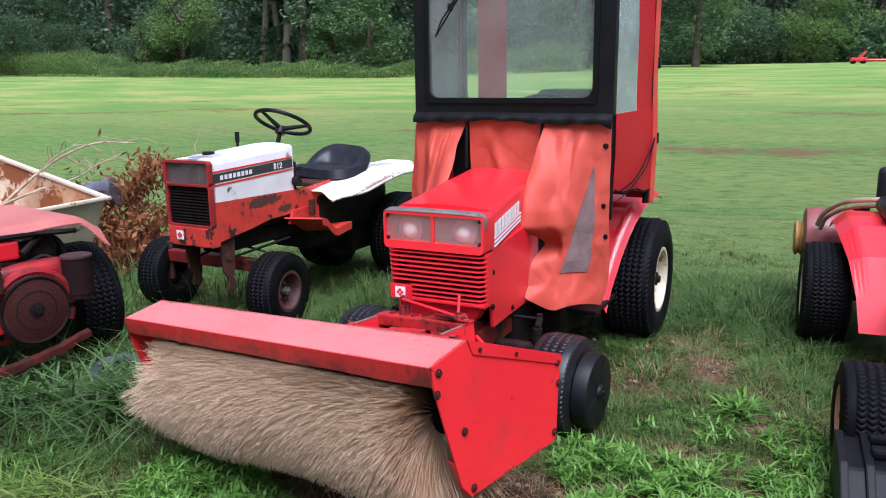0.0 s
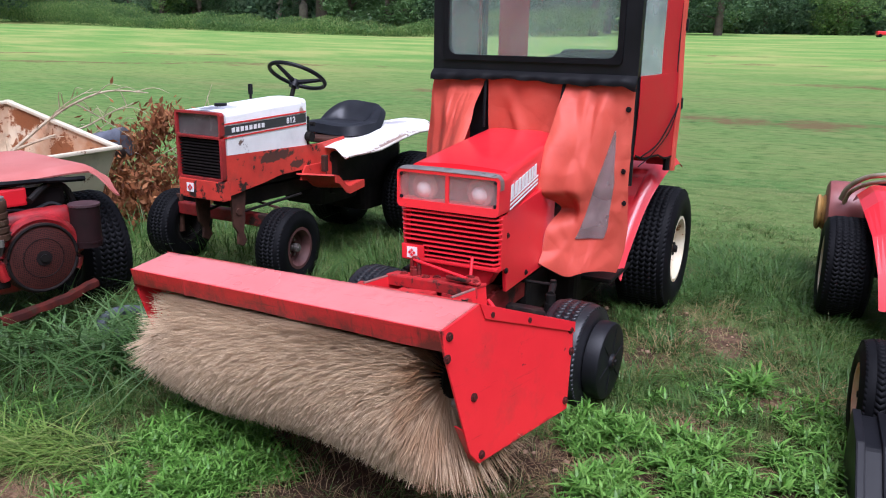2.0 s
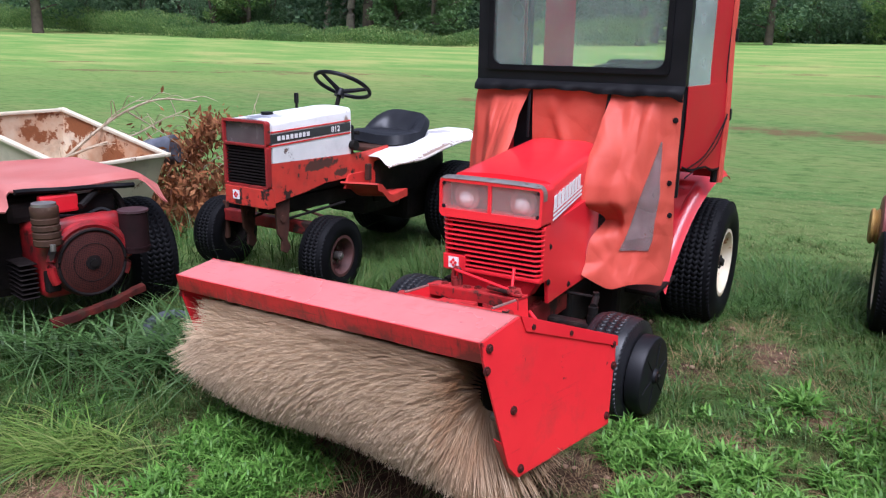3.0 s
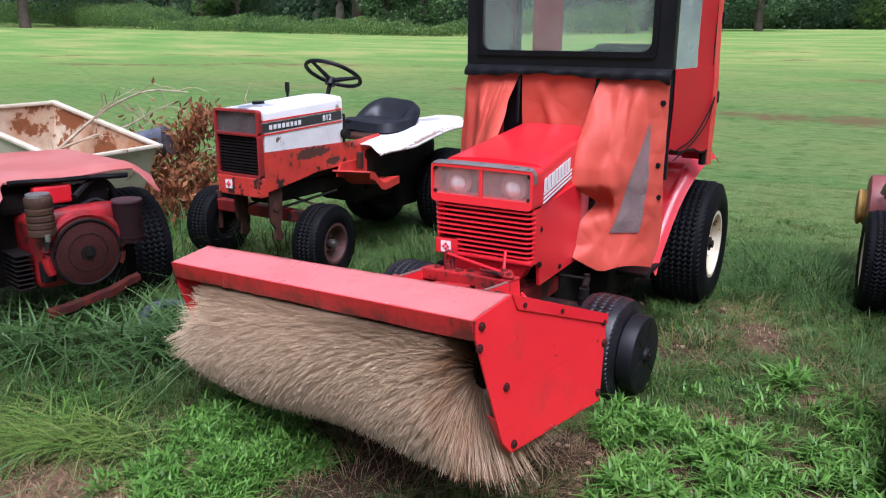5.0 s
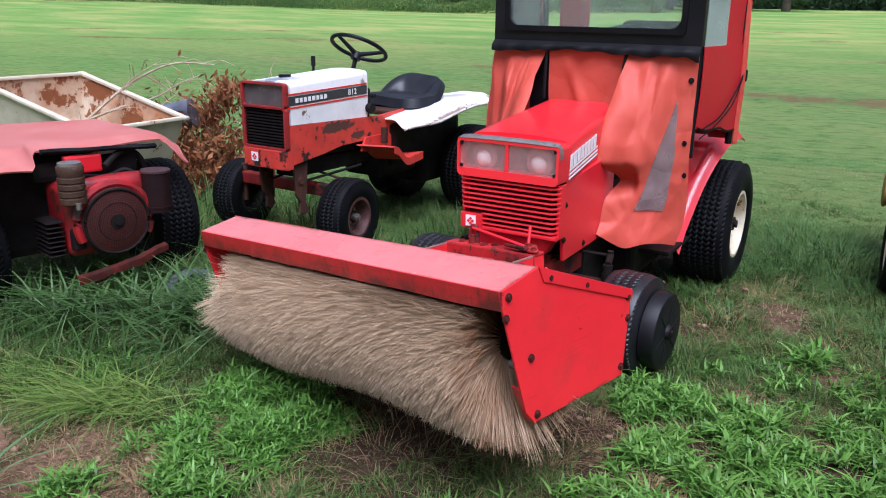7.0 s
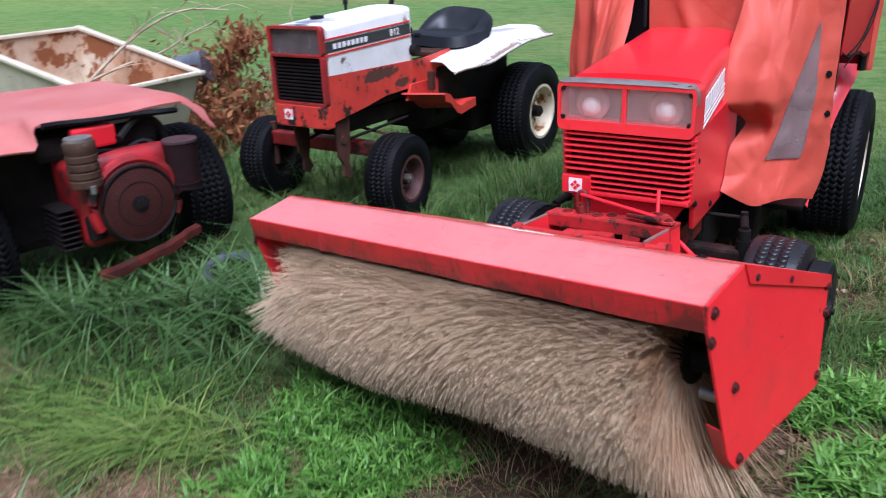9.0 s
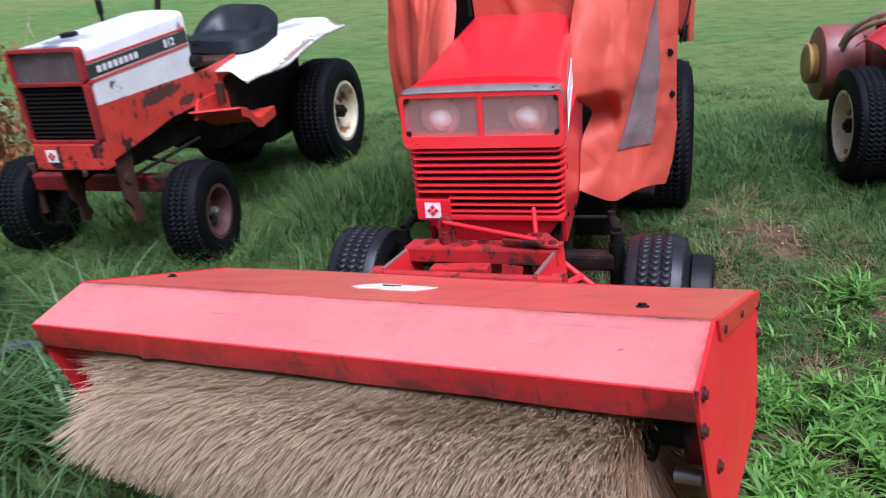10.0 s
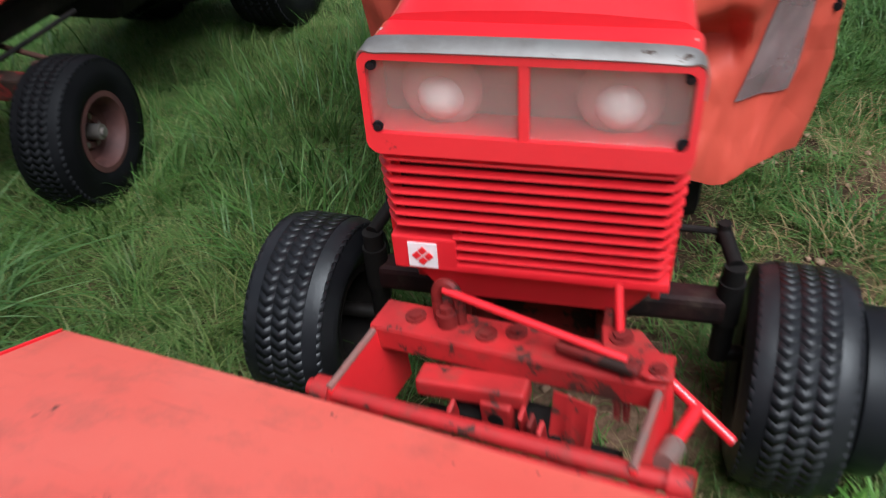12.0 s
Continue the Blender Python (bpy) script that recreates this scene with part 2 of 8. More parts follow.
def lens_material():
    m, t, b = nodes_of("fluted_lamp_lens")
    tc = t.nodes.new("ShaderNodeTexCoord")
    sep = t.nodes.new("ShaderNodeSeparateXYZ")
    t.links.new(tc.outputs["Object"], sep.inputs[0])
    w = t.nodes.new("ShaderNodeMath")
    w.operation = "MULTIPLY"
    w.inputs[1].default_value = 900.0
    t.links.new(sep.outputs[2], w.inputs[0])
    s = t.nodes.new("ShaderNodeMath")
    s.operation = "SINE"
    t.links.new(w.outputs[0], s.inputs[0])
    tp = t.nodes.new("ShaderNodeBsdfTransparent")
    tp.inputs[0].default_value = (0.92, 0.88, 0.87, 1)
    df = t.nodes.new("ShaderNodeBsdfDiffuse")
    df.inputs[0].default_value = (0.50, 0.44, 0.41, 1)
    gl = t.nodes.new("ShaderNodeBsdfGlossy")
    gl.inputs["Roughness"].default_value = 0.12
    bp = t.nodes.new("ShaderNodeBump")
    bp.inputs["Strength"].default_value = 0.3
    bp.inputs["Distance"].default_value = 0.001
    t.links.new(s.outputs[0], bp.inputs["Height"])
    t.links.new(bp.outputs[0], gl.inputs["Normal"])
    m1, m2 = t.nodes.new("ShaderNodeMixShader"), t.nodes.new("ShaderNodeMixShader")
    m1.inputs[0].default_value = 0.16
    t.links.new(tp.outputs[0], m1.inputs[1])
    t.links.new(df.outputs[0], m1.inputs[2])
    m2.inputs[0].default_value = 0.08
    t.links.new(m1.outputs[0], m2.inputs[1])
    t.links.new(gl.outputs[0], m2.inputs[2])
    t.links.new(m2.outputs[0], t.nodes["Material Output"].inputs[0])
    return m


LENS = lens_material()
BRISTLE = blades_material("tan_plastic_bristle", [(0.51, 0.375, 0.24), (0.58, 0.435, 0.285), (0.41, 0.285, 0.17), (0.65, 0.50, 0.345)], 0.5, 0.26, spec=0.2)
GRASS = blades_material("lawn_grass", [(0.028, 0.070, 0.014), (0.056, 0.136, 0.026), (0.090, 0.180, 0.037), (0.155, 0.185, 0.055), (0.039, 0.097, 0.017), (0.115, 0.195, 0.048), (0.22, 0.205, 0.085)], 0.5, 0.26, spec=0.2, patch=(0.15, 0.165, 0.05), patch_scale=1.3, patch_amount=0.3)
FAR_GRASS = blades_material("far_lawn_grass", [(0.072, 0.150, 0.036), (0.13, 0.235, 0.058), (0.185, 0.265, 0.080), (0.27, 0.27, 0.12), (0.10, 0.195, 0.048), (0.155, 0.245, 0.065)], 0.6, 0.35, spec=0.15, patch=(0.18, 0.20, 0.072), patch_scale=1.1, patch_amount=0.6)
TALL = blades_material("tall_grass", [(0.036, 0.085, 0.016), (0.075, 0.155, 0.032), (0.050, 0.112, 0.022), (0.14, 0.225, 0.075)], 0.42, 0.25, spec=0.25)
BROAD = blades_material("broad_grass_blade", [(0.12, 0.22, 0.085), (0.19, 0.30, 0.13), (0.14, 0.25, 0.10)], 0.45, 0.35, spec=0.3)
ARCH = blades_material("arching_grass_blade", [(0.038, 0.085, 0.020), (0.085, 0.165, 0.048), (0.055, 0.115, 0.027), (0.15, 0.235, 0.095)], 0.42, 0.25, spec=0.3)
DRY_TUFT = blades_material("yellowing_grass", [(0.13, 0.25, 0.045), (0.24, 0.33, 0.075), (0.085, 0.18, 0.032), (0.30, 0.34, 0.11)], 0.5, 0.35, spec=0.15)
WEED = blades_material("weed_leaf", [(0.052, 0.135, 0.018), (0.115, 0.27, 0.036), (0.20, 0.375, 0.078), (0.075, 0.175, 0.026), (0.155, 0.28, 0.052)], 0.42, 0.28, spec=0.28)
CLOD = surface("dry_soil_clod", (0.40, 0.26, 0.175), (0.24, 0.15, 0.10), 0.95, scale=40, bumps=0.4, spec=0.05)
STRAW = blades_material("dry_straw", [(0.34, 0.235, 0.135), (0.17, 0.105, 0.058), (0.48, 0.36, 0.215), (0.11, 0.066, 0.040), (0.27, 0.17, 0.095)], 0.7, spec=0.15)
BROWN_TUFT = blades_material("dead_brown_grass", [(0.34, 0.22, 0.11), (0.24, 0.145, 0.075), (0.42, 0.30, 0.16), (0.16, 0.15, 0.05)], 0.6, 0.3, spec=0.2)
# The dark patches paint the shaded depth of the wood into the leaf colour.
LEAF = blades_material("tree_leaf", [(0.048, 0.098, 0.050), (0.085, 0.155, 0.075), (0.13, 0.21, 0.10), (0.19, 0.27, 0.14)], 0.5, 0.35, spec=0.15, patch=(0.030, 0.062, 0.038), patch_scale=0.14, patch_amount=0.8)
LEAF_LIGHT = blades_material("hedge_leaf", [(0.075, 0.15, 0.045), (0.12, 0.22, 0.060), (0.19, 0.28, 0.085), (0.25, 0.31, 0.11)], 0.7, 0.35, spec=0.1, patch=(0.055, 0.12, 0.045), patch_scale=0.35, patch_amount=0.8)
DEAD_LEAF = blades_material("dead_leaf", [(0.36, 0.135, 0.052), (0.21, 0.078, 0.036), (0.46, 0.21, 0.09), (0.13, 0.05, 0.028)], 0.7, spec=0.15)

# Bare and thin places in the lawn: x, y, radius.
# Those beneath the machines and weeds let darker soil stand for shade.
BARE = [(-0.88, -1.34, 0.30), (-1.25, -1.5, 0.32), (-0.55, -1.42, 0.28), (0.25, -1.2, 0.45), (0.0, -1.5, 0.4), (-0.9, -1.6, 0.4), (-0.15, -0.75, 0.62), (0.40, -0.45, 0.34), (-0.70, -1.22, 0.20), (0.96, 1.06, 0.34), (0.66, 0.66, 0.22), (1.27, 0.46, 0.20), (0.93, 0.10, 0.14), (0.70, 2.2, 0.16), (-0.45, -1.25, 0.25), (0.50, -1.0, 0.22), (0.1, 0.3, 0.5), (-2.0, -0.95, 0.25), (0.72, 1.32, 0.18), (-1.68, -0.50, 0.40), (-1.36, -0.32, 0.30), (0.25, 0.85, 0.42), (0.2, 1.35, 0.42), (0.30, 1.75, 0.40), (0.95, -0.40, 0.42), (1.30, -0.45, 0.40), (1.0, -0.85, 0.40), (0.55, -0.30, 0.25), (0.60, -0.62, 0.25), (-0.50, -0.95, 0.25)]


# Scalped streaks: x, y, half length, half width, turn.
STREAKS = [(-17.8, 15.2, 3.4, 0.55, 0.55), (-22.5, 17.4, 3.0, 0.6, 0.75), (-13.5, 18.3, 3.6, 1.0, 0.45), (-19.0, 20.8, 3.2, 0.7, 0.5), (-1.0, 34.0, 4.0, 0.9, -0.05), (0.8, 28.0, 2.6, 0.8, 0.0), (5.2, 33.0, 3.0, 1.4, -0.2), (3.3, 19.0, 2.2, 0.8, -0.1), (1.5, 11.0, 2.2, 0.7, 0.1), (-4.0, 14.0, 3.0, 0.7, 0.3)]


def ground_material():
    m, t, b = nodes_of("lawn_ground")
    tc = t.nodes.new("ShaderNodeTexCoord")

    def stretched(sx, sy, turn, detail=7):
        mp = t.nodes.new("ShaderNodeMapping")
        mp.inputs["Scale"].default_value = (sx, sy, 1)
        mp.inputs["Rotation"].default_value = (0, 0, turn)
        t.links.new(tc.outputs["Object"], mp.inputs[0])
        n = t.nodes.new("ShaderNodeTexNoise")
        n.inputs["Scale"].default_value = 1.0
        n.inputs["Detail"].default_value = detail
        n.inputs["Roughness"].default_value = 0.62
        t.links.new(mp.outputs[0], n.inputs["Vector"])
        return n

    def distance(x, y, near, far, v0, v1):
        d = t.nodes.new("ShaderNodeVectorMath")
        d.operation = "DISTANCE"
        d.inputs[1].default_value = (x, y, 0)
        t.links.new(tc.outputs["Object"], d.inputs[0])
        f = t.nodes.new("ShaderNodeMapRange")
        f.inputs[1].default_value, f.inputs[2].default_value = near, far
        f.inputs[3].default_value, f.inputs[4].default_value = v0, v1
        t.links.new(d.outputs["Value"], f.inputs[0])
        return f.outputs[0]

    def maths(op, a, c):
        q = t.nodes.new("ShaderNodeMath")
        q.operation = op
        for sock, v in ((q.inputs[0], a), (q.inputs[1], c)):
            if isinstance(v, float):
                sock.default_value = v
            else:
                t.links.new(v, sock)
        return q.outputs[0]

    n1 = noise_node(t, 0.10, 6, 0.62)
    br_early = noise_node(t, 3.1, 7, 0.7)
    n2 = noise_node(t, 1.4, 8, 0.7)
    n3 = noise_node(t, 26, 6, 0.72)
    n4 = noise_node(t, 90, 4, 0.7)
    n5 = noise_node(t, 7.0, 8, 0.75)
    green = mix(t, ramp(t, n2.outputs[0], [(0.3, (0, 0, 0)), (0.7, (1, 1, 1))]).outputs[0], (0.078, 0.178, 0.048), (0.135, 0.232, 0.070))
    green = mix(t, ramp(t, n5.outputs[0], [(0.36, (0.6,) * 3), (0.60, (0, 0, 0))]).outputs[0], green, (0.058, 0.115, 0.027))
    green = mix(t, ramp(t, n3.outputs[0], [(0.50, (0, 0, 0)), (0.72, (0.55,) * 3)]).outputs[0], green, (0.19, 0.22, 0.085))
    # drier and lusher stretches left by the mower
    dry = stretched(0.045, 0.19, 0.06)
    col = mix(t, ramp(t, dry.outputs[0], [(0.44, (0, 0, 0)), (0.62, (0.85,) * 3)]).outputs[0], green, (0.205, 0.230, 0.080))
    lush = ramp(t, n1.outputs[0], [(0.45, (0, 0, 0)), (0.64, (0.6,) * 3)])
    col = mix(t, lush.outputs[0], col, (0.122, 0.230, 0.060))
    brown = stretched(0.10, 0.55, -0.03)
    col = mix(t, ramp(t, brown.outputs[0], [(0.54, (0, 0, 0)), (0.68, (0.55,) * 3)]).outputs[0], col, (0.21, 0.165, 0.085))
    # blotches of thin and worn growth
    n6 = noise_node(t, 3.2, 10, 0.8)
    col = mix(t, ramp(t, n6.outputs[0], [(0.50, (0, 0, 0)), (0.66, (0.7,) * 3)]).outputs[0], col, (0.195, 0.210, 0.080))
    col = mix(t, ramp(t, n6.outputs[0], [(0.33, (0.6,) * 3), (0.47, (0, 0, 0))]).outputs[0], col, (0.062, 0.125, 0.030))
    # flecks of pale clippings and dark tufts
    n8 = stretched(3.6, 8.0, 0.12, 10)
    col = mix(t, ramp(t, n8.outputs[0], [(0.53, (0, 0, 0)), (0.66, (0.42,) * 3)]).outputs[0], col, (0.215, 0.255, 0.095))
    col = mix(t, ramp(t, n8.outputs[0], [(0.36, (0.6,) * 3), (0.47, (0, 0, 0))]).outputs[0], col, (0.042, 0.092, 0.022))
    # the far end of the field is yellower, in drifts
    n7 = stretched(0.22, 0.40, 0.6, 10)
    drift = ramp(t, n7.outputs[0], [(0.36, (0.125, 0.27, 0.058)), (0.5, (0.20, 0.32, 0.080)), (0.62, (0.36, 0.37, 0.125))])
    col = mix(t, distance(0.0, 0.0, 12.0, 30.0, 0.0, 0.75), col, drift.outputs[0])
    # scalped brown streaks where the mower turned
    for x, y, half, wide, turn in STREAKS:
        mp = t.nodes.new("ShaderNodeMapping")
        mp.vector_type = "TEXTURE"
        mp.inputs["Location"].default_value = (x, y, 0)
        mp.inputs["Rotation"].default_value = (0, 0, turn)
        mp.inputs["Scale"].default_value = (half, wide, 1)
        t.links.new(tc.outputs["Object"], mp.inputs[0])
        ln = t.nodes.new("ShaderNodeVectorMath")
        ln.operation = "LENGTH"
        t.links.new(mp.outputs[0], ln.inputs[0])
        f = maths("ADD", maths("SUBTRACT", 1.0, ln.outputs["Value"]), maths("MULTIPLY", maths("SUBTRACT", n2.outputs[0], 0.5), 4.5))
        col = mix(t, ramp(t, f, [(0.05, (0, 0, 0)), (0.80, (0.85,) * 3)]).outputs[0], col, (0.15, 0.095, 0.05))
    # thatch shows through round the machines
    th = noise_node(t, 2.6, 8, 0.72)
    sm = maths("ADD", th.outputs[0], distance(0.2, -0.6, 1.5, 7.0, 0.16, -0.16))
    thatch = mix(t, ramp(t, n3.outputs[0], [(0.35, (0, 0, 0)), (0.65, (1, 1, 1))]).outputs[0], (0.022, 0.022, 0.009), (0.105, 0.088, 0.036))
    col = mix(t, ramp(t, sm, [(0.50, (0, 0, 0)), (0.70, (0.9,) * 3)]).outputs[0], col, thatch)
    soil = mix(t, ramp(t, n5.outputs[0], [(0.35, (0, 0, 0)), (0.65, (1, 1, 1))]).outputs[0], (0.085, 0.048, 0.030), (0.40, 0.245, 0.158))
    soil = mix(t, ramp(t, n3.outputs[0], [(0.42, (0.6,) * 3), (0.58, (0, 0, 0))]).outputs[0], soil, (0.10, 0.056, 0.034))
    # shade under broom, tractors and weeds painted in as darker soil
    dark_soil_shade = maths("ADD", maths("MAXIMUM", distance(0.15, -1.0, 1.1, 0.3, -0.15, 0.5), maths("MAXIMUM", distance(1.05, -0.5, 1.0, 0.4, -0.15, 0.35), maths("MAXIMUM", distance(0.25, 1.1, 0.9, 0.5, -0.15, 0.45), maths("MAXIMUM", distance(1.0, 0.8, 0.9, 0.4, -0.15, 0.16), distance(-1.55, -0.42, 0.7, 0.4, -0.15, 0.45))))), br_early.outputs[0])
    soil = mix(t, ramp(t, dark_soil_shade, [(0.52, (0, 0, 0)), (0.75, (0.9,) * 3)]).outputs[0], soil, mix(t, n3.outputs[0], (0.022, 0.014, 0.010), (0.085, 0.052, 0.034)))
    soil = mix(t, ramp(t, n4.outputs[0], [(0.58, (0, 0, 0)), (0.70, (0.35,) * 3)]).outputs[0], soil, (0.34, 0.23, 0.155))
    total = None
    for x, y, r in BARE:
        f = distance(x, y, r, 0.25 * r, 0.0, 1.0)
        total = f if total is None else maths("MAXIMUM", total, f)
    br = noise_node(t, 5.5, 8, 0.72)
    msk = ramp(t, maths("ADD", maths("MULTIPLY", br.outputs[0], 1.1), maths("SUBTRACT", total, 0.62)), [(0.30, (0, 0, 0)), (0.52, (1, 1, 1))])
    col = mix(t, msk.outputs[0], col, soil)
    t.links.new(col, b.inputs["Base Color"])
    b.inputs["Roughness"].default_value = 0.95
    b.inputs["Specular IOR Level"].default_value = 0.05
    rough = maths("ADD", n4.outputs[0], maths("MULTIPLY", n3.outputs[0], 2.0))
    bump(t, b, rough, 0.9, 0.012)
    return m


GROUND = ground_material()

# ---------------------------------------------------------------- mesh helpers


def thing(name, m, label, category, group=""):
    ob = new(name)
    ob.empty_display_size = 0.1
    ob.matrix_basis = m
    return tagged(ob, label, category, group)


def part(name, bm, material, parent, label="", smooth=False, kind=""):
    me = bpy.data.meshes.new(name)
    bmesh.ops.recalc_face_normals(bm, faces=bm.faces)
    bm.to_mesh(me)
    bm.free()
    me.materials.append(material)
    if smooth:
        me.polygons.foreach_set("use_smooth", [True] * len(me.polygons))
        me.set_sharp_from_angle(angle=radians(38))
    ob = new(name, me)
    ob.parent = parent
    return tagged(ob, label, kind=kind)


def raw(name, verts, faces, material, parent=None, label="", category="", kind="", smooth=False):
    """A mesh from arrays of corners and faces."""
    me = bpy.data.meshes.new(name)
    verts = np.asarray(verts, np.float32)
    faces = np.asarray(faces, np.int32)
    me.vertices.add(len(verts))
    me.vertices.foreach_set("co", verts.ravel())
    me.loops.add(faces.size)
    me.loops.foreach_set("vertex_index", faces.ravel())
    me.polygons.add(len(faces))
    k = faces.shape[1]
    me.polygons.foreach_set("loop_start", np.arange(0, faces.size, k, dtype=np.int32))
    me.update(calc_edges=True)
    me.validate()
    me.materials.append(material)
    if smooth:
        me.polygons.foreach_set("use_smooth", [True] * len(me.polygons))
    ob = new(name, me)
    ob.parent = parent
    return tagged(ob, label, category, kind=kind)


def box(bm, c, s, bevel=0.0, m=None, seg=2):
    """A block with centre c and size s, its edges rounded."""
    r = bmesh.ops.create_cube(bm, size=1.0, matrix=Matrix.Translation(c) @ Matrix.Diagonal((*s, 1)))
    vs = r["verts"]
    if bevel > 0:
        es = list({e for v in vs for e in v.link_edges})
        out = bmesh.ops.bevel(bm, geom=es, offset=bevel, segments=seg, affect="EDGES", profile=0.6)
        vs = list({v for f in out["faces"] for v in f.verts} | {v for v in vs if v.is_valid})
    if m is not None:
        bmesh.ops.transform(bm, matrix=m, verts=vs)
    return bm


def rod(bm, a, b, r, seg=12, r2=None):
    """A round bar from a to b."""
    a, b = Vector(a), Vector(b)
    q = (b - a).to_track_quat("Z", "Y").to_matrix().to_4x4()
    bmesh.ops.create_cone(bm, cap_ends=True, segments=seg, radius1=r, radius2=r if r2 is None else r2, depth=(b - a).length, matrix=Matrix.Translation((a + b) / 2) @ q)
    return bm


def tube(bm, pts, r, seg=8, closed=False, taper=None):
    """A tube along a line of points."""
    pts = [Vector(p) for p in pts]
    n = len(pts)
    rings = []
    up = Vector((0, 0, 1))
    for i, p in enumerate(pts):
        a = pts[(i - 1) % n] if (closed or i > 0) else p
        b = pts[(i + 1) % n] if (closed or i < n - 1) else p
        d = (b - a).normalized()
        side = d.cross(up)
        if side.length < 0.05:
            side = d.cross(Vector((1, 0, 0)))
        side.normalize()
        u = side.cross(d).normalized()
        rr = r if taper is None else r * (1 + (taper - 1) * i / (n - 1))
        rings.append([bm.verts.new(p + rr * (math.cos(t) * side + math.sin(t) * u)) for t in (2 * math.pi * k / seg for k in range(seg))])
    last = n if closed else n - 1
    for i in range(last):
        A, B = rings[i], rings[(i + 1) % n]
        for k in range(seg):
            bm.faces.new((A[k], A[(k + 1) % seg], B[(k + 1) % seg], B[k]))
    if not closed:
        bm.faces.new(rings[0])
        bm.faces.new(rings[-1][::-1])
    return bm


def smooth_line(pts, n=8):
    """A flowing line through a few points."""
    p = [Vector(q) for q in pts]
    p = [2 * p[0] - p[1]] + p + [2 * p[-1] - p[-2]]
    out = []
    for i in range(1, len(p) - 2):
        for k in range(n):
            t = k / n
            a, b, c, d = p[i - 1], p[i], p[i + 1], p[i + 2]
            out.append(0.5 * ((2 * b) + (c - a) * t + (2 * a - 5 * b + 4 * c - d) * t * t + (3 * b - a - 3 * c + d) * t ** 3))
    out.append(p[-2])
    return out


def lathe(bm, prof, seg=40, closed=False):
    """Turns a line of (radius, x) round the x axis."""
    rings = []
    for r, x in prof:
        rings.append([bm.verts.new((x, r * math.cos(t), r * math.sin(t))) for t in (2 * math.pi * k / seg for k in range(seg))])
    n = len(prof)
    for i in range(n if closed else n - 1):
        A, B = rings[i], rings[(i + 1) % n]
        for k in range(seg):
            bm.faces.new((A[k], A[(k + 1) % seg], B[(k + 1) % seg], B[k]))
    return bm


def prism(bm, poly, x0, x1, bevel=0.0):
    """A plate whose outline is given in y, z, from x0 to x1."""
    a = [bm.verts.new((x0, y, z)) for y, z in poly]
    b = [bm.verts.new((x1, y, z)) for y, z in poly]
    n = len(poly)
    f = [bm.faces.new(a[::-1]), bm.faces.new(b)]
    f += [bm.faces.new((a[i], a[(i + 1) % n], b[(i + 1) % n], b[i])) for i in range(n)]
    if bevel > 0:
        es = list({e for q in f for e in q.edges})
        bmesh.ops.bevel(bm, geom=es, offset=bevel, segments=2, affect="EDGES", profile=0.6)
    return bm


def sheet(bm, fn, nu, nv, thick=0.004):
    """A thin curved sheet: fn(u, v) gives its points."""
    pts = [[Vector(fn(i / nu, j / nv)) for i in range(nu + 1)] for j in range(nv + 1)]
    top, low = [], []
    for j in range(nv + 1):
        ta, la = [], []
        for i in range(nu + 1):
            du = pts[j][min(i + 1, nu)] - pts[j][max(i - 1, 0)]
            dv = pts[min(j + 1, nv)][i] - pts[max(j - 1, 0)][i]
            n = du.cross(dv)
            n = n.normalized() if n.length > 1e-9 else Vector((0, 0, 1))
            ta.append(bm.verts.new(pts[j][i]))
            la.append(bm.verts.new(pts[j][i] - n * thick))
        top.append(ta)
        low.append(la)
    for j in range(nv):
        for i in range(nu):
            bm.faces.new((top[j][i], top[j][i + 1], top[j + 1][i + 1], top[j + 1][i]))
            bm.faces.new((low[j][i], low[j + 1][i], low[j + 1][i + 1], low[j][i + 1]))
    for i in range(nu):
        bm.faces.new((top[0][i], low[0][i], low[0][i + 1], top[0][i + 1]))
        bm.faces.new((top[nv][i], top[nv][i + 1], low[nv][i + 1], low[nv][i]))
    for j in range(nv):
        bm.faces.new((top[j][0], top[j + 1][0], low[j + 1][0], low[j][0]))
        bm.faces.new((top[j][nu], low[j][nu], low[j + 1][nu], top[j + 1][nu]))
    return bm


def new_bm():
    return bmesh.new()


def bolt_head(parent, at, axis=(1, 0, 0), r=0.009, mat=None, name="bolt"):
    bm = new_bm()
    a = Vector(at)
    d = Vector(axis).normalized()
    rod(bm, a - d * 0.002, a + d * 0.007, r, 6)
    rod(bm, a - d * 0.002, a + d * 0.0025, r * 1.5, 12)
    return part(name, bm, mat or IRON, parent)


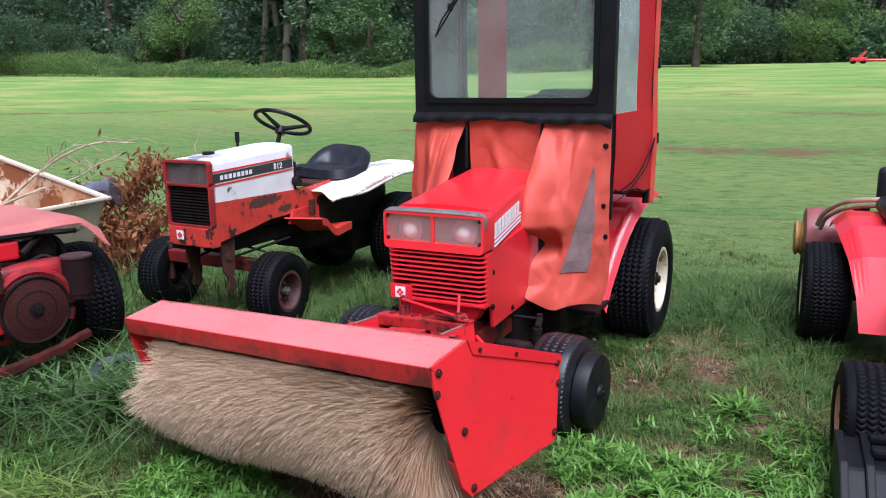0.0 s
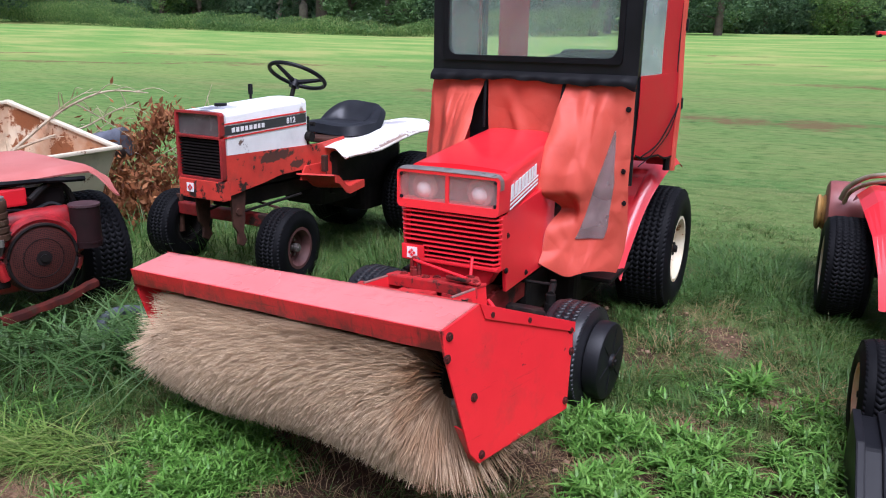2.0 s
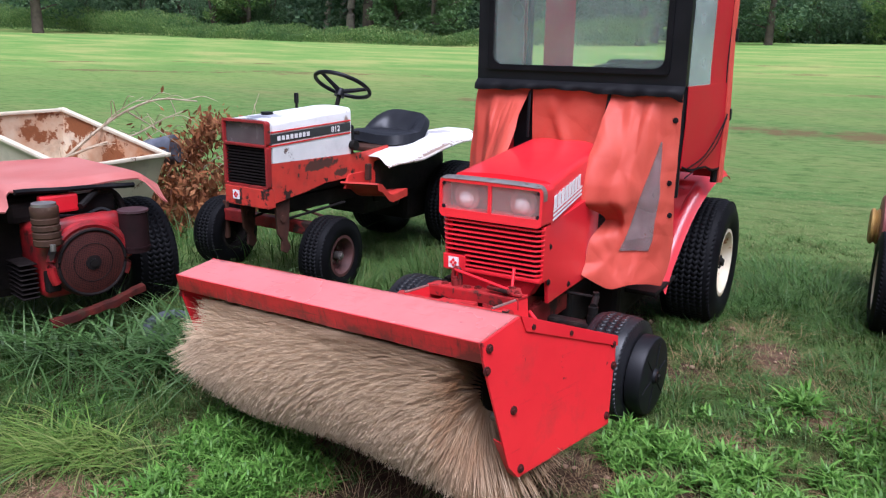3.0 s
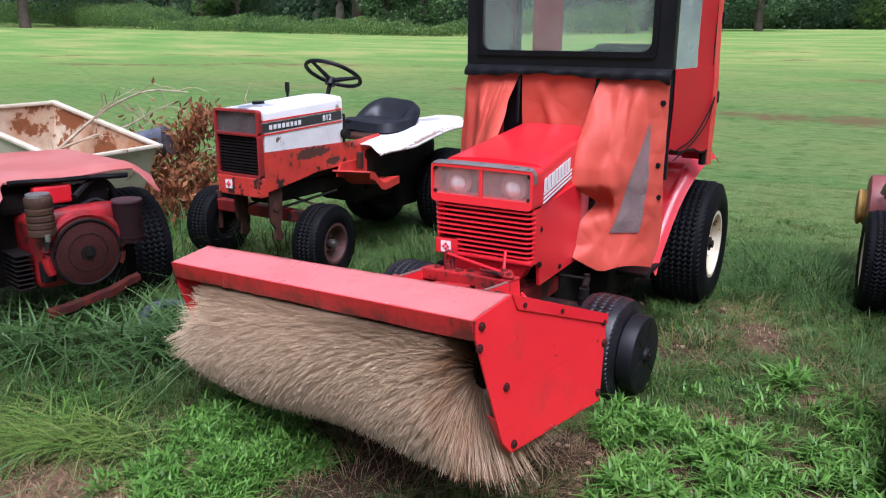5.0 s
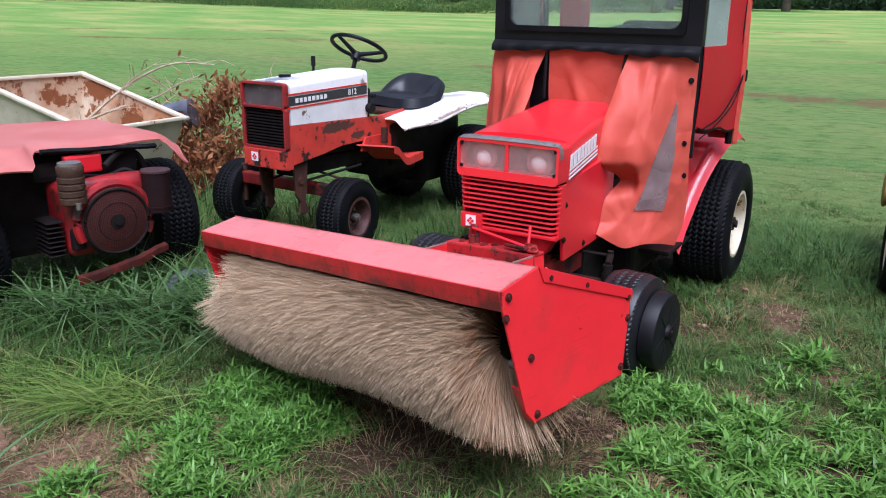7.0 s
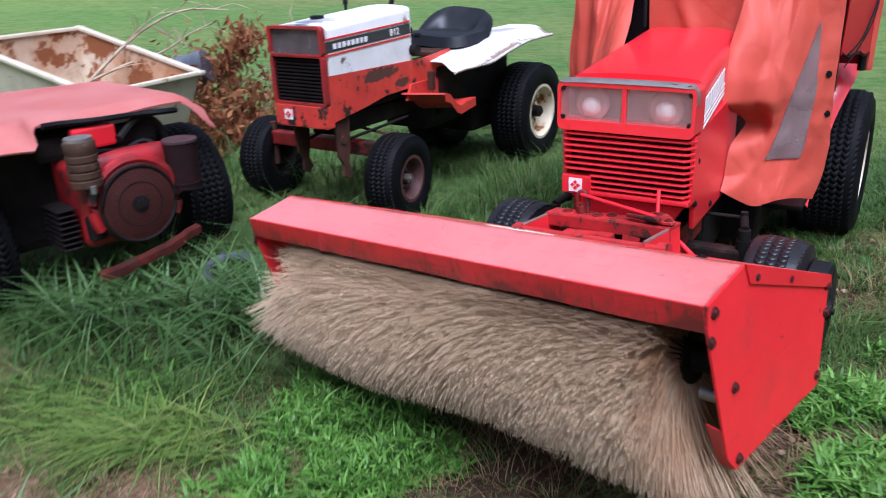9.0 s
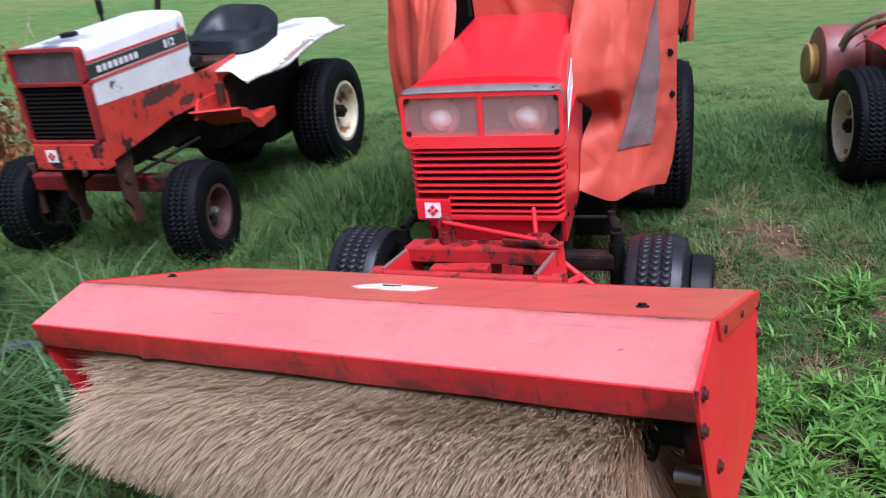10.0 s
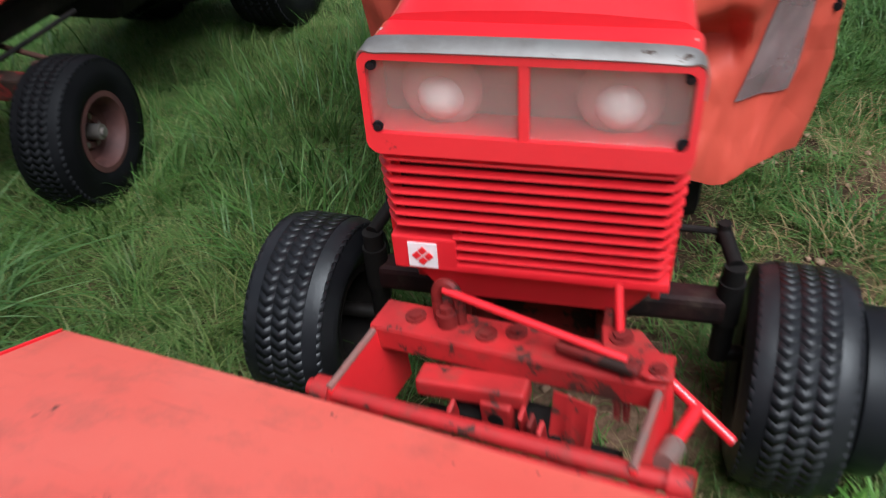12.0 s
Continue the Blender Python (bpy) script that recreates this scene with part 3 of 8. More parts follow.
def wheel(parent, centre, radius, width, rim_r, rim_mat, turn=0.0, side=1, tread_n=34, name="wheel", rim_label="", hub_mat=None, worn=False):
    """A turf-tyred wheel; side: which way its outer face looks along x."""
    hubob = new(name)
    hubob.empty_display_size = 0.05
    hubob.parent = parent
    hubob.matrix_basis = Matrix.Translation(centre) @ pose(0, 0, 0, 0, 0, turn)
    w = width / 2
    bm = new_bm()
    prof = [(rim_r, -w * 0.80), (rim_r + 0.02, -w * 0.92), (rim_r + 0.45 * (radius - rim_r), -w), (radius - 0.045, -w * 0.96), (radius - 0.013, -w * 0.82), (radius - 0.0055, -w * 0.62), (radius - 0.0044, 0), (radius - 0.0055, w * 0.62), (radius - 0.013, w * 0.82), (radius - 0.045, w * 0.96), (rim_r + 0.45 * (radius - rim_r), w), (rim_r + 0.02, w * 0.92), (rim_r, w * 0.80), (rim_r - 0.012, 0)]
    lathe(bm, prof, 48, closed=True)
    rubber = TYRE_WET if worn else TYRE
    tyre = part("tyre", bm, rubber, hubob, "black turf tyre", smooth=True)
    # wavy bars of the turf tread
    V, F = [], []
    rows = max(4, int(width / 0.034))
    tread_n = int(tread_n * 1.9)
    jit = random.Random(rows * tread_n)
    for k in range(rows):
        x0 = -w * 0.86 + 1.72 * w * k / rows
        x1 = x0 + 1.72 * w / rows * (0.985 if k % 3 else 0.95)
        edge = max(abs(x0), abs(x1)) / w
        top = radius if edge < 0.66 else radius - 0.012 * (edge - 0.55) / 0.41
        for i in range(tread_n):
            pitch = 2 * math.pi / tread_n
            a0 = pitch * i
            a1 = a0 + pitch * jit.uniform(0.925, 0.965)
            sk = 0.55 * pitch
            base = len(V)
            am = (a0 + a1) / 2
            for rr in (radius - 0.020, top - (0.0030 if worn else 0.0026)):
                for x, a in ((x0, a0), ((x0 + x1) / 2, a0 + sk), (x1, a0), (x1, a1), ((x0 + x1) / 2, a1 + sk), (x0, a1)):
                    g = am + (a - am) * (0.985 if rr > radius - 0.019 else 1.0)
                    V.append((x, rr * math.cos(g), rr * math.sin(g)))
            o = base
            F += [(o + 6, o + 7, o + 10, o + 11), (o + 7, o + 8, o + 9, o + 10)]
            F += [(o + j, o + (j + 1) % 6, o + 6 + (j + 1) % 6, o + 6 + j) for j in range(6)]
    raw("tread", V, F, rubber, tyre, kind="stuff")
    s = side
    bm = new_bm()
    lathe(bm, [(rim_r + 0.010, s * w * 0.84), (rim_r + 0.012, s * w * 0.90), (rim_r - 0.004, s * w * 0.90), (rim_r - 0.014, s * w * 0.70), (rim_r - 0.022, s * w * 0.30), (rim_r * 0.55, s * w * 0.22), (rim_r * 0.45, s * w * 0.34), (rim_r * 0.30, s * w * 0.34), (rim_r * 0.28, s * w * 0.22), (0.0, s * w * 0.22)], 40)
    rim = part("rim", bm, rim_mat, hubob, rim_label, smooth=True)
    bm = new_bm()
    lathe(bm, [(rim_r + 0.008, -s * w * 0.84), (rim_r - 0.01, -s * w * 0.84), (rim_r - 0.02, -s * w * 0.2), (rim_r * 0.3, -s * w * 0.1), (0.0, -s * w * 0.1)], 40)
    part("rim_back", bm, RIM_BACK, hubob, "black inner side of the rim", smooth=True)
    for i in range(5):
        a = 2 * math.pi * i / 5
        bolt_head(rim, (s * w * 0.30, rim_r * 0.40 * math.cos(a), rim_r * 0.40 * math.sin(a)), (s, 0, 0), 0.008, hub_mat or IRON, "wheel_nut")
    bm = new_bm()
    rod(bm, (s * w * 0.2, 0, 0), (s * w * 0.75, 0, 0), rim_r * 0.22, 16)
    rod(bm, (s * w * 0.75, 0, 0), (s * w * 0.86, 0, 0), rim_r * 0.12, 12)
    part("hub_cap", bm, hub_mat or IRON, rim, smooth=True)
    return hubob


def bars_text(parent, origin, right, up, height, widths, gap, mat, name="letter_bar"):
    """Plain bars that stand for letters."""
    o, r, u = Vector(origin), Vector(right).normalized(), Vector(up).normalized()
    n = r.cross(u).normalized()
    x = 0.0
    for w in widths:
        bm = new_bm()
        c = [o + r * x, o + r * (x + w), o + r * (x + w) + u * height, o + r * x + u * height]
        a = [bm.verts.new(p + n * 0.0015) for p in c]
        b = [bm.verts.new(p - n * 0.001) for p in c]
        bm.faces.new(a)
        for i in range(4):
            bm.faces.new((a[i], b[i], b[(i + 1) % 4], a[(i + 1) % 4]))
        part(name, bm, mat, parent)
        x += w + gap


def lettering(parent, text, origin, right, up, height, mat, name="number"):
    """Raised letters with the built-in font."""
    cu = bpy.data.curves.new("lettering", "FONT")
    cu.body, cu.size, cu.extrude, cu.offset = text, height / 0.69, 0.0012, 0.0008
    cu.space_character = 1.15
    tmp = bpy.data.objects.new("lettering", cu)
    scene.collection.objects.link(tmp)
    me = bpy.data.meshes.new_from_object(tmp.evaluated_get(bpy.context.evaluated_depsgraph_get()))
    bpy.data.objects.remove(tmp)
    r, u = Vector(right).normalized(), Vector(up).normalized()
    n = r.cross(u)
    m = Matrix.Translation(origin) @ Matrix((r, u, n)).transposed().to_4x4()
    me.transform(m)
    me.materials.clear()
    me.materials.append(mat)
    ob = new(name, me)
    ob.parent = parent
    return ob


def strip(parent, name, pts, mat, off=0.0015):
    """A thin flat decal with corners pts."""
    bm = new_bm()
    p = [Vector(q) for q in pts]
    n = (p[1] - p[0]).cross(p[2] - p[0]).normalized()
    a = [bm.verts.new(q + n * off) for q in p]
    b = [bm.verts.new(q - n * 0.0015) for q in p]
    bm.faces.new(a)
    for i in range(len(p)):
        j = (i + 1) % len(p)
        bm.faces.new((a[i], b[i], b[j], a[j]))
    return part(name, bm, mat, parent)


def badge(parent, c, s, right=(1, 0, 0), up=(0, 0, 1)):
    """A small white square with four dark lozenges."""
    c, r, u = Vector(c), Vector(right).normalized(), Vector(up).normalized()
    n = r.cross(u)
    b = strip(parent, "badge", [c - r * s - u * s, c + r * s - u * s, c + r * s + u * s, c - r * s + u * s], LETTER, 0.002)
    for dx, dy in ((-0.42, 0), (0.42, 0), (0, 0.42), (0, -0.42)):
        k = c + r * (s * dx) + u * (s * dy) + n * 0.001
        d = 0.32 * s
        strip(b, "lozenge", [k - r * d, k - u * d, k + r * d, k + u * d], DECAL_RED, 0.003)
    return b

# ---------------------------------------------------------------- ground
rng = np.random.default_rng(7)


def lie(x, y):
    """Height of the ground."""
    d = np.hypot(x, y)
    near = np.clip(1 - d / 30.0, 0, 1)
    rise = 0.0118 * ((d - 6.0) + np.sqrt((d - 6.0) ** 2 + 6.0)) - 0.0052
    return rise + near * (0.010 * np.sin(2.1 * x + 0.7) * np.sin(1.7 * y) + 0.006 * np.sin(5.3 * x) * np.sin(4.1 * y + 1.0)) - 0.006


def make_ground():
    n = 150
    s = np.linspace(-1, 1, n)
    ax = np.sinh(s * 6.2) / np.sinh(6.2) * 600
    X, Y = np.meshgrid(ax, ax)
    V = np.stack([X, Y, lie(X, Y)], -1).reshape(-1, 3)
    i, j = np.meshgrid(np.arange(n - 1), np.arange(n - 1))
    a = (j * n + i).ravel()
    F = np.stack([a, a + 1, a + n + 1, a + n], -1)
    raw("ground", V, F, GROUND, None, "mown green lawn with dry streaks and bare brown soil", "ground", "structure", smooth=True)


make_ground()


def level(x, y):
    """Height of the ground at one place."""
    return float(lie(np.float64(x), np.float64(y)))


def blade_mesh(name, x, y, h, wid, lean, ang, mat, label, category, segs=2, curl=1.0, z0=None):
    """Many grass blades in one mesh: rising strips that bend over to a tip."""
    n = len(x)
    z = lie(x, y) if z0 is None else z0
    dx, dy = np.cos(ang), np.sin(ang)
    fx, fy = -dy, dx
    ts = np.linspace(0, 1, segs + 1)
    V = np.zeros((n, 2 * segs + 1, 3), np.float32)
    for k, t in enumerate(ts):
        off = lean * h * t ** (1 + curl)
        zz = z + h * t * (1 - 0.35 * lean * t)
        cx, cy = x + dx * off, y + dy * off
        ww = wid * (1 - t) ** 0.7 * 0.5 * (0.75 + 0.5 * min(1, 3 * t))
        if k < segs:
            V[:, 2 * k] = np.stack([cx - fx * ww, cy - fy * ww, zz], -1)
            V[:, 2 * k + 1] = np.stack([cx + fx * ww, cy + fy * ww, zz], -1)
        else:
            V[:, 2 * k] = np.stack([cx, cy, zz], -1)
    base = (np.arange(n) * (2 * segs + 1))[:, None]
    F = []
    for k in range(segs - 1):
        F.append(base + np.array([[2 * k, 2 * k + 1, 2 * k + 3]]))
        F.append(base + np.array([[2 * k, 2 * k + 3, 2 * k + 2]]))
    k = segs - 1
    F.append(base + np.array([[2 * k, 2 * k + 1, 2 * k + 2]]))
    return raw(name, V.reshape(-1, 3), np.concatenate(F), mat, None, label, category, "stuff")


def bare_amount(x, y):
    b = np.zeros_like(x)
    for cx, cy, r in BARE:
        b = np.maximum(b, np.clip((r - np.hypot(x - cx, y - cy)) / (0.7 * r), 0, 1))
    return b


def view_turn(n):
    """Directions from the path: mostly towards the machines, some all round."""
    a = rng.normal(0.42, 0.55, n)
    k = rng.random(n) < 0.16
    a[k] = rng.uniform(-3.14, 3.14, int(k.sum()))
    return a


def make_lawn():
    # loose tufts near the machines, each with a common height and lean
    n = 6800
    d = 0.4 + 6.0 * rng.random(n) ** 1.25
    a = view_turn(n)
    tx, ty = 0.8 - d * np.sin(a), -2.7 + d * np.cos(a)
    keep = rng.random(n) < 1 - 0.93 * bare_amount(tx, ty)
    tx, ty = tx[keep], ty[keep]
    k = rng.integers(0, len(tx), 150000)
    th, ta, tr = rng.uniform(0.6, 1.5, len(tx)), rng.uniform(0, 6.283, len(tx)), rng.uniform(0.02, 0.07, len(tx))
    q, b = tr[k] * np.sqrt(rng.random(len(k))), rng.uniform(0, 6.283, len(k))
    x, y = tx[k] + q * np.cos(b), ty[k] + q * np.sin(b)
    lush = np.exp(-((x + 0.6) ** 2 / 1.2 + (y - 1.3) ** 2 / 1.6)) + np.exp(-((x + 1.9) ** 2 / 0.8 + (y + 0.1) ** 2 / 0.6)) + 0.35 * np.exp(-((x - 1.2) ** 2 / 0.4 + (y - 1.9) ** 2 / 0.5))
    h = (0.042 + 0.085 * np.clip(lush, 0, 1)) * th[k] * rng.uniform(0.45, 1.35, len(k))
    w = rng.uniform(0.0020, 0.0048, len(k))
    ang = np.where(rng.random(len(k)) < 0.5, ta[k] + rng.normal(0, 0.6, len(k)), b)
    blade_mesh("grass", x, y, h, w, rng.uniform(0.3, 1.7, len(k)), ang, GRASS, "short green lawn grass in loose tufts, longer round the tractors", "grass", 2)
    # thin even growth between the tufts
    n = 120000
    d = 0.4 + 6.0 * rng.random(n) ** 1.2
    a = view_turn(n)
    x, y = 0.8 - d * np.sin(a), -2.7 + d * np.cos(a)
    keep = rng.random(n) < 1 - 0.85 * bare_amount(x, y)
    x, y = x[keep], y[keep]
    blade_mesh("grass", x, y, rng.uniform(0.012, 0.045, len(x)), rng.uniform(0.002, 0.0045, len(x)), rng.uniform(0.6, 2.0, len(x)), rng.uniform(0, 6.283, len(x)), GRASS, "thin short green and yellowing lawn grass", "grass", 2)
    # farther lawn, shorter and lying flatter until it merges with the sward
    n = 330000
    d = 3.2 + 9.0 * rng.random(n) ** 1.35
    a = view_turn(n)
    x, y = 0.8 - d * np.sin(a), -2.7 + d * np.cos(a)
    lump = 0.5 + 0.5 * np.sin(4.1 * x + 2.3 * np.sin(2.7 * y)) * np.sin(3.3 * y + 2.1 * np.sin(3.1 * x))
    keep = rng.random(n) < (0.35 + 0.65 * lump) * np.clip((12.2 - d) / 7, 0, 1) * np.clip((d - 3.0) / 2.0, 0, 1) * (1 - 0.8 * bare_amount(x, y))
    x, y, d = x[keep], y[keep], d[keep]
    fade = np.clip((12.2 - d) / 9, 0.2, 1)
    h = rng.uniform(0.022, 0.055, len(x)) * fade
    blade_mesh("grass", x, y, h, rng.uniform(0.004, 0.008, len(x)) * (1 + 0.16 * np.maximum(0, d - 3)), rng.uniform(1.0, 2.3, len(x)), rng.uniform(0, 6.283, len(x)), FAR_GRASS, "mown green lawn grass across the field", "grass", 1)
    # dead brown tufts at the edges of the bare soil
    n = 330
    c = rng.integers(0, len(BARE), n)
    B = np.array(BARE)[c]
    a, r = rng.uniform(0, 6.283, n), B[:, 2] * rng.uniform(0.4, 1.2, n)
    cx, cy = B[:, 0] + r * np.cos(a), B[:, 1] + r * np.sin(a)
    k = rng.integers(0, n, 7000)
    q, b = 0.05 * np.sqrt(rng.random(len(k))), rng.uniform(0, 6.283, len(k))
    blade_mesh("straw", cx[k] + q * np.cos(b), cy[k] + q * np.sin(b), rng.uniform(0.02, 0.07, len(k)), rng.uniform(0.0015, 0.0035, len(k)), rng.uniform(0.5, 2.4, len(k)), b, BROWN_TUFT, "dead orange-brown grass tufts beside bare soil", "dead grass", 3)
    # straw on the bare soil and through the thin lawn
    n = 34000
    c = rng.integers(0, len(BARE), n)
    B = np.array(BARE)[c]
    a, r = rng.uniform(0, 6.283, n), B[:, 2] * 1.15 * np.sqrt(rng.random(n))
    x, y = B[:, 0] + r * np.cos(a), B[:, 1] + r * np.sin(a)
    m = n // 3
    x[:m], y[:m] = rng.uniform(-2.2, 2.0, m), rng.uniform(-2.0, 1.6, m)
    keep = ((np.hypot(x - 0.15, y + 1.0) > 0.75) & (x < 0.5) & (np.hypot(x + 1.55, y + 0.42) > 0.5)) | (rng.random(n) < 0.3)
    x, y = x[keep], y[keep]
    n = len(x)
    blade_mesh("straw", x, y, rng.uniform(0.005, 0.026, n), rng.uniform(0.0014, 0.004, n), rng.uniform(1.5, 4.5, n), rng.uniform(0, 6.283, n), STRAW, "dry straw and clippings on bare soil", "straw", 2)


def clump(cx, cy, n, spread, h0, h1, wid, lean0, lean1):
    a = rng.uniform(0, 6.283, n)
    r = spread * np.sqrt(rng.random(n))
    return cx + r * np.cos(a), cy + r * np.sin(a), rng.uniform(h0, h1, n), rng.uniform(0.6, 1.2, n) * wid, rng.uniform(lean0, lean1, n), a + rng.normal(0, 0.8, n)


def make_tall_grass():
    # single arching blades in open tufts by the stripped tractor
    rows = [clump(*c) for c in (
        (-1.92, -0.50, 46, 0.12, 0.22, 0.46, 0.009, 1.0, 2.3), (-1.68, -0.52, 44, 0.10, 0.22, 0.46, 0.010, 1.0, 2.3),
        (-1.50, -0.36, 36, 0.10, 0.20, 0.42, 0.009, 1.0, 2.2), (-1.34, -0.46, 60, 0.09, 0.12, 0.28, 0.009, 0.7, 2.0),
        (-1.16, -0.30, 70, 0.14, 0.18, 0.40, 0.009, 0.8, 2.2), (-1.36, -0.10, 60, 0.16, 0.2, 0.42, 0.009, 0.8, 2.0),
        (-2.15, -0.62, 60, 0.18, 0.18, 0.42, 0.009, 0.8, 2.2), (-1.50, 0.32, 90, 0.2, 0.2, 0.40, 0.009, 0.6, 1.8),
        (-1.22, -0.58, 36, 0.08, 0.10, 0.24, 0.008, 0.8, 2.0), (-1.60, -0.40, 40, 0.12, 0.26, 0.48, 0.009, 0.8, 2.0), (-1.80, -0.62, 40, 0.12, 0.24, 0.46, 0.009, 0.8, 2.0), (-1.42, -0.26, 40, 0.10, 0.24, 0.44, 0.009, 0.8, 2.0), (-0.22, -1.60, 14, 0.05, 0.08, 0.16, 0.011, 0.8, 1.8))]
    x, y, h, w, l, a = (np.concatenate(c) for c in zip(*rows))
    blade_mesh("tall_grass", x, y, h, w * 1.25, l, a, ARCH, "long arching green grass blades in open tufts", "grass", 7, 1.0)
    # a broad-bladed pale tuft on the bare soil
    x, y, h, w, l, a = (np.concatenate(c) for c in zip(clump(-0.95, -1.66, 24, 0.05, 0.14, 0.30, 0.017, 0.5, 1.7), clump(-1.22, -1.60, 12, 0.05, 0.12, 0.24, 0.014, 0.6, 1.7)))
    blade_mesh("tall_grass", x, y, h, w, l, a, BROAD, "broad pale green grass blades on bare soil", "grass", 7, 1.0)
    # thick longer growth round the wheels
    rows = [clump(*c) for c in (
        (-1.62, -0.66, 360, 0.24, 0.03, 0.11, 0.005, 0.5, 1.6), (-1.95, -0.60, 360, 0.26, 0.04, 0.13, 0.005, 0.4, 1.5), (-1.30, -0.42, 220, 0.20, 0.03, 0.11, 0.005, 0.5, 1.6),
        (-1.45, -0.84, 420, 0.24, 0.03, 0.10, 0.005, 0.8, 2.0), (-1.20, -0.76, 300, 0.18, 0.03, 0.09, 0.005, 0.8, 2.0), (-1.75, -0.95, 360, 0.26, 0.03, 0.12, 0.005, 0.6, 1.8),
        (-0.65, 0.75, 160, 0.25, 0.12, 0.28, 0.007, 0.3, 1.2), (-0.75, 1.35, 260, 0.4, 0.15, 0.32, 0.007, 0.3, 1.2), (-0.5, 1.9, 220, 0.4, 0.15, 0.3, 0.007, 0.3, 1.2),
        (-1.3, 0.95, 160, 0.3, 0.1, 0.24, 0.007, 0.4, 1.2), (-2.5, 0.4, 200, 0.4, 0.15, 0.35, 0.008, 0.4, 1.2), (-2.7, 1.2, 240, 0.5, 0.15, 0.35, 0.008, 0.4, 1.2),
        (-2.2, 1.6, 200, 0.5, 0.12, 0.3, 0.008, 0.4, 1.2), (-0.2, 0.5, 160, 0.3, 0.1, 0.22, 0.007, 0.4, 1.2),
        # dense dark tufts by the rear wheel stand in for its shade
        (1.20, 2.15, 900, 0.42, 0.06, 0.17, 0.006, 0.6, 1.8), (1.05, 2.55, 700, 0.40, 0.06, 0.16, 0.006, 0.6, 1.8), (0.95, 1.75, 500, 0.28, 0.05, 0.14, 0.005, 0.7, 1.8), (0.72, 1.75, 420, 0.22, 0.05, 0.15, 0.005, 0.7, 1.8), (0.85, 2.1, 420, 0.25, 0.06, 0.16, 0.006, 0.6, 1.8),
        (1.45, 1.55, 600, 0.30, 0.05, 0.15, 0.005, 0.7, 1.8), (1.38, 1.0, 420, 0.26, 0.04, 0.11, 0.005, 0.7, 1.8), (0.66, 0.38, 260, 0.16, 0.04, 0.13, 0.005, 0.6, 1.7),
        (0.78, 0.86, 200, 0.12, 0.05, 0.13, 0.005, 0.6, 1.7), (1.02, 0.60, 300, 0.20, 0.03, 0.09, 0.005, 0.8, 1.9), (0.62, 1.15, 160, 0.14, 0.04, 0.12, 0.005, 0.6, 1.7),
        (0.55, 1.45, 260, 0.22, 0.05, 0.15, 0.005, 0.6, 1.7), (1.55, 0.6, 420, 0.3, 0.04, 0.11, 0.005, 0.7, 1.8), (1.0, 0.28, 260, 0.18, 0.03, 0.08, 0.005, 0.8, 1.9))]
    x, y, h, w, l, a = (np.concatenate(c) for c in zip(*rows))
    blade_mesh("tall_grass", x, y, h, w, l, a, TALL, "thick dark green grass round the wheels", "grass", 4, 1.0)
    # fine yellow-green grass combed over to one side
    rows = [clump(*c) for c in ((-1.04, -1.02, 260, 0.12, 0.06, 0.18, 0.005, 0.9, 2.4), (-1.18, -1.08, 200, 0.12, 0.06, 0.18, 0.005, 0.9, 2.4), (-0.88, -1.00, 130, 0.10, 0.05, 0.13, 0.005, 0.8, 2.2), (-1.40, -1.04, 130, 0.15, 0.05, 0.14, 0.005, 0.9, 2.2), (-1.62, -1.12, 130, 0.2, 0.05, 0.14, 0.005, 0.9, 2.2))]
    x, y, h, w, l, a = (np.concatenate(c) for c in zip(*rows))
    a = np.where(rng.random(len(x)) < 0.75, 4.0 + rng.normal(0, 0.6, len(x)), a)
    blade_mesh("tall_grass", x, y, h, w * 1.2, l, a, DRY_TUFT, "fine yellow-green grass lying over in tufts", "grass", 5, 0.8)
    rows = [clump(*c) for c in ((1.05, 0.85, 160, 0.3, 0.05, 0.12, 0.0032, 0.8, 2.0), (0.9, 1.4, 140, 0.25, 0.05, 0.13, 0.0032, 0.8, 2.0), (0.75, 0.75, 120, 0.2, 0.05, 0.12, 0.0032, 0.8, 2.0), (1.3, 0.6, 120, 0.22, 0.05, 0.11, 0.0032, 0.8, 2.0), (0.35, -0.62, 140, 0.16, 0.05, 0.13, 0.003, 0.7, 1.8), (-0.05, -0.85, 220, 0.24, 0.04, 0.13, 0.003, 0.6, 1.8))]
    x, y, h, w, l, a = (np.concatenate(c) for c in zip(*rows))
    blade_mesh("straw", x, y, h, w, l, a, BROWN_TUFT, "thin dead brown grass stems on the bare soil", "dead grass", 3, 0.8)


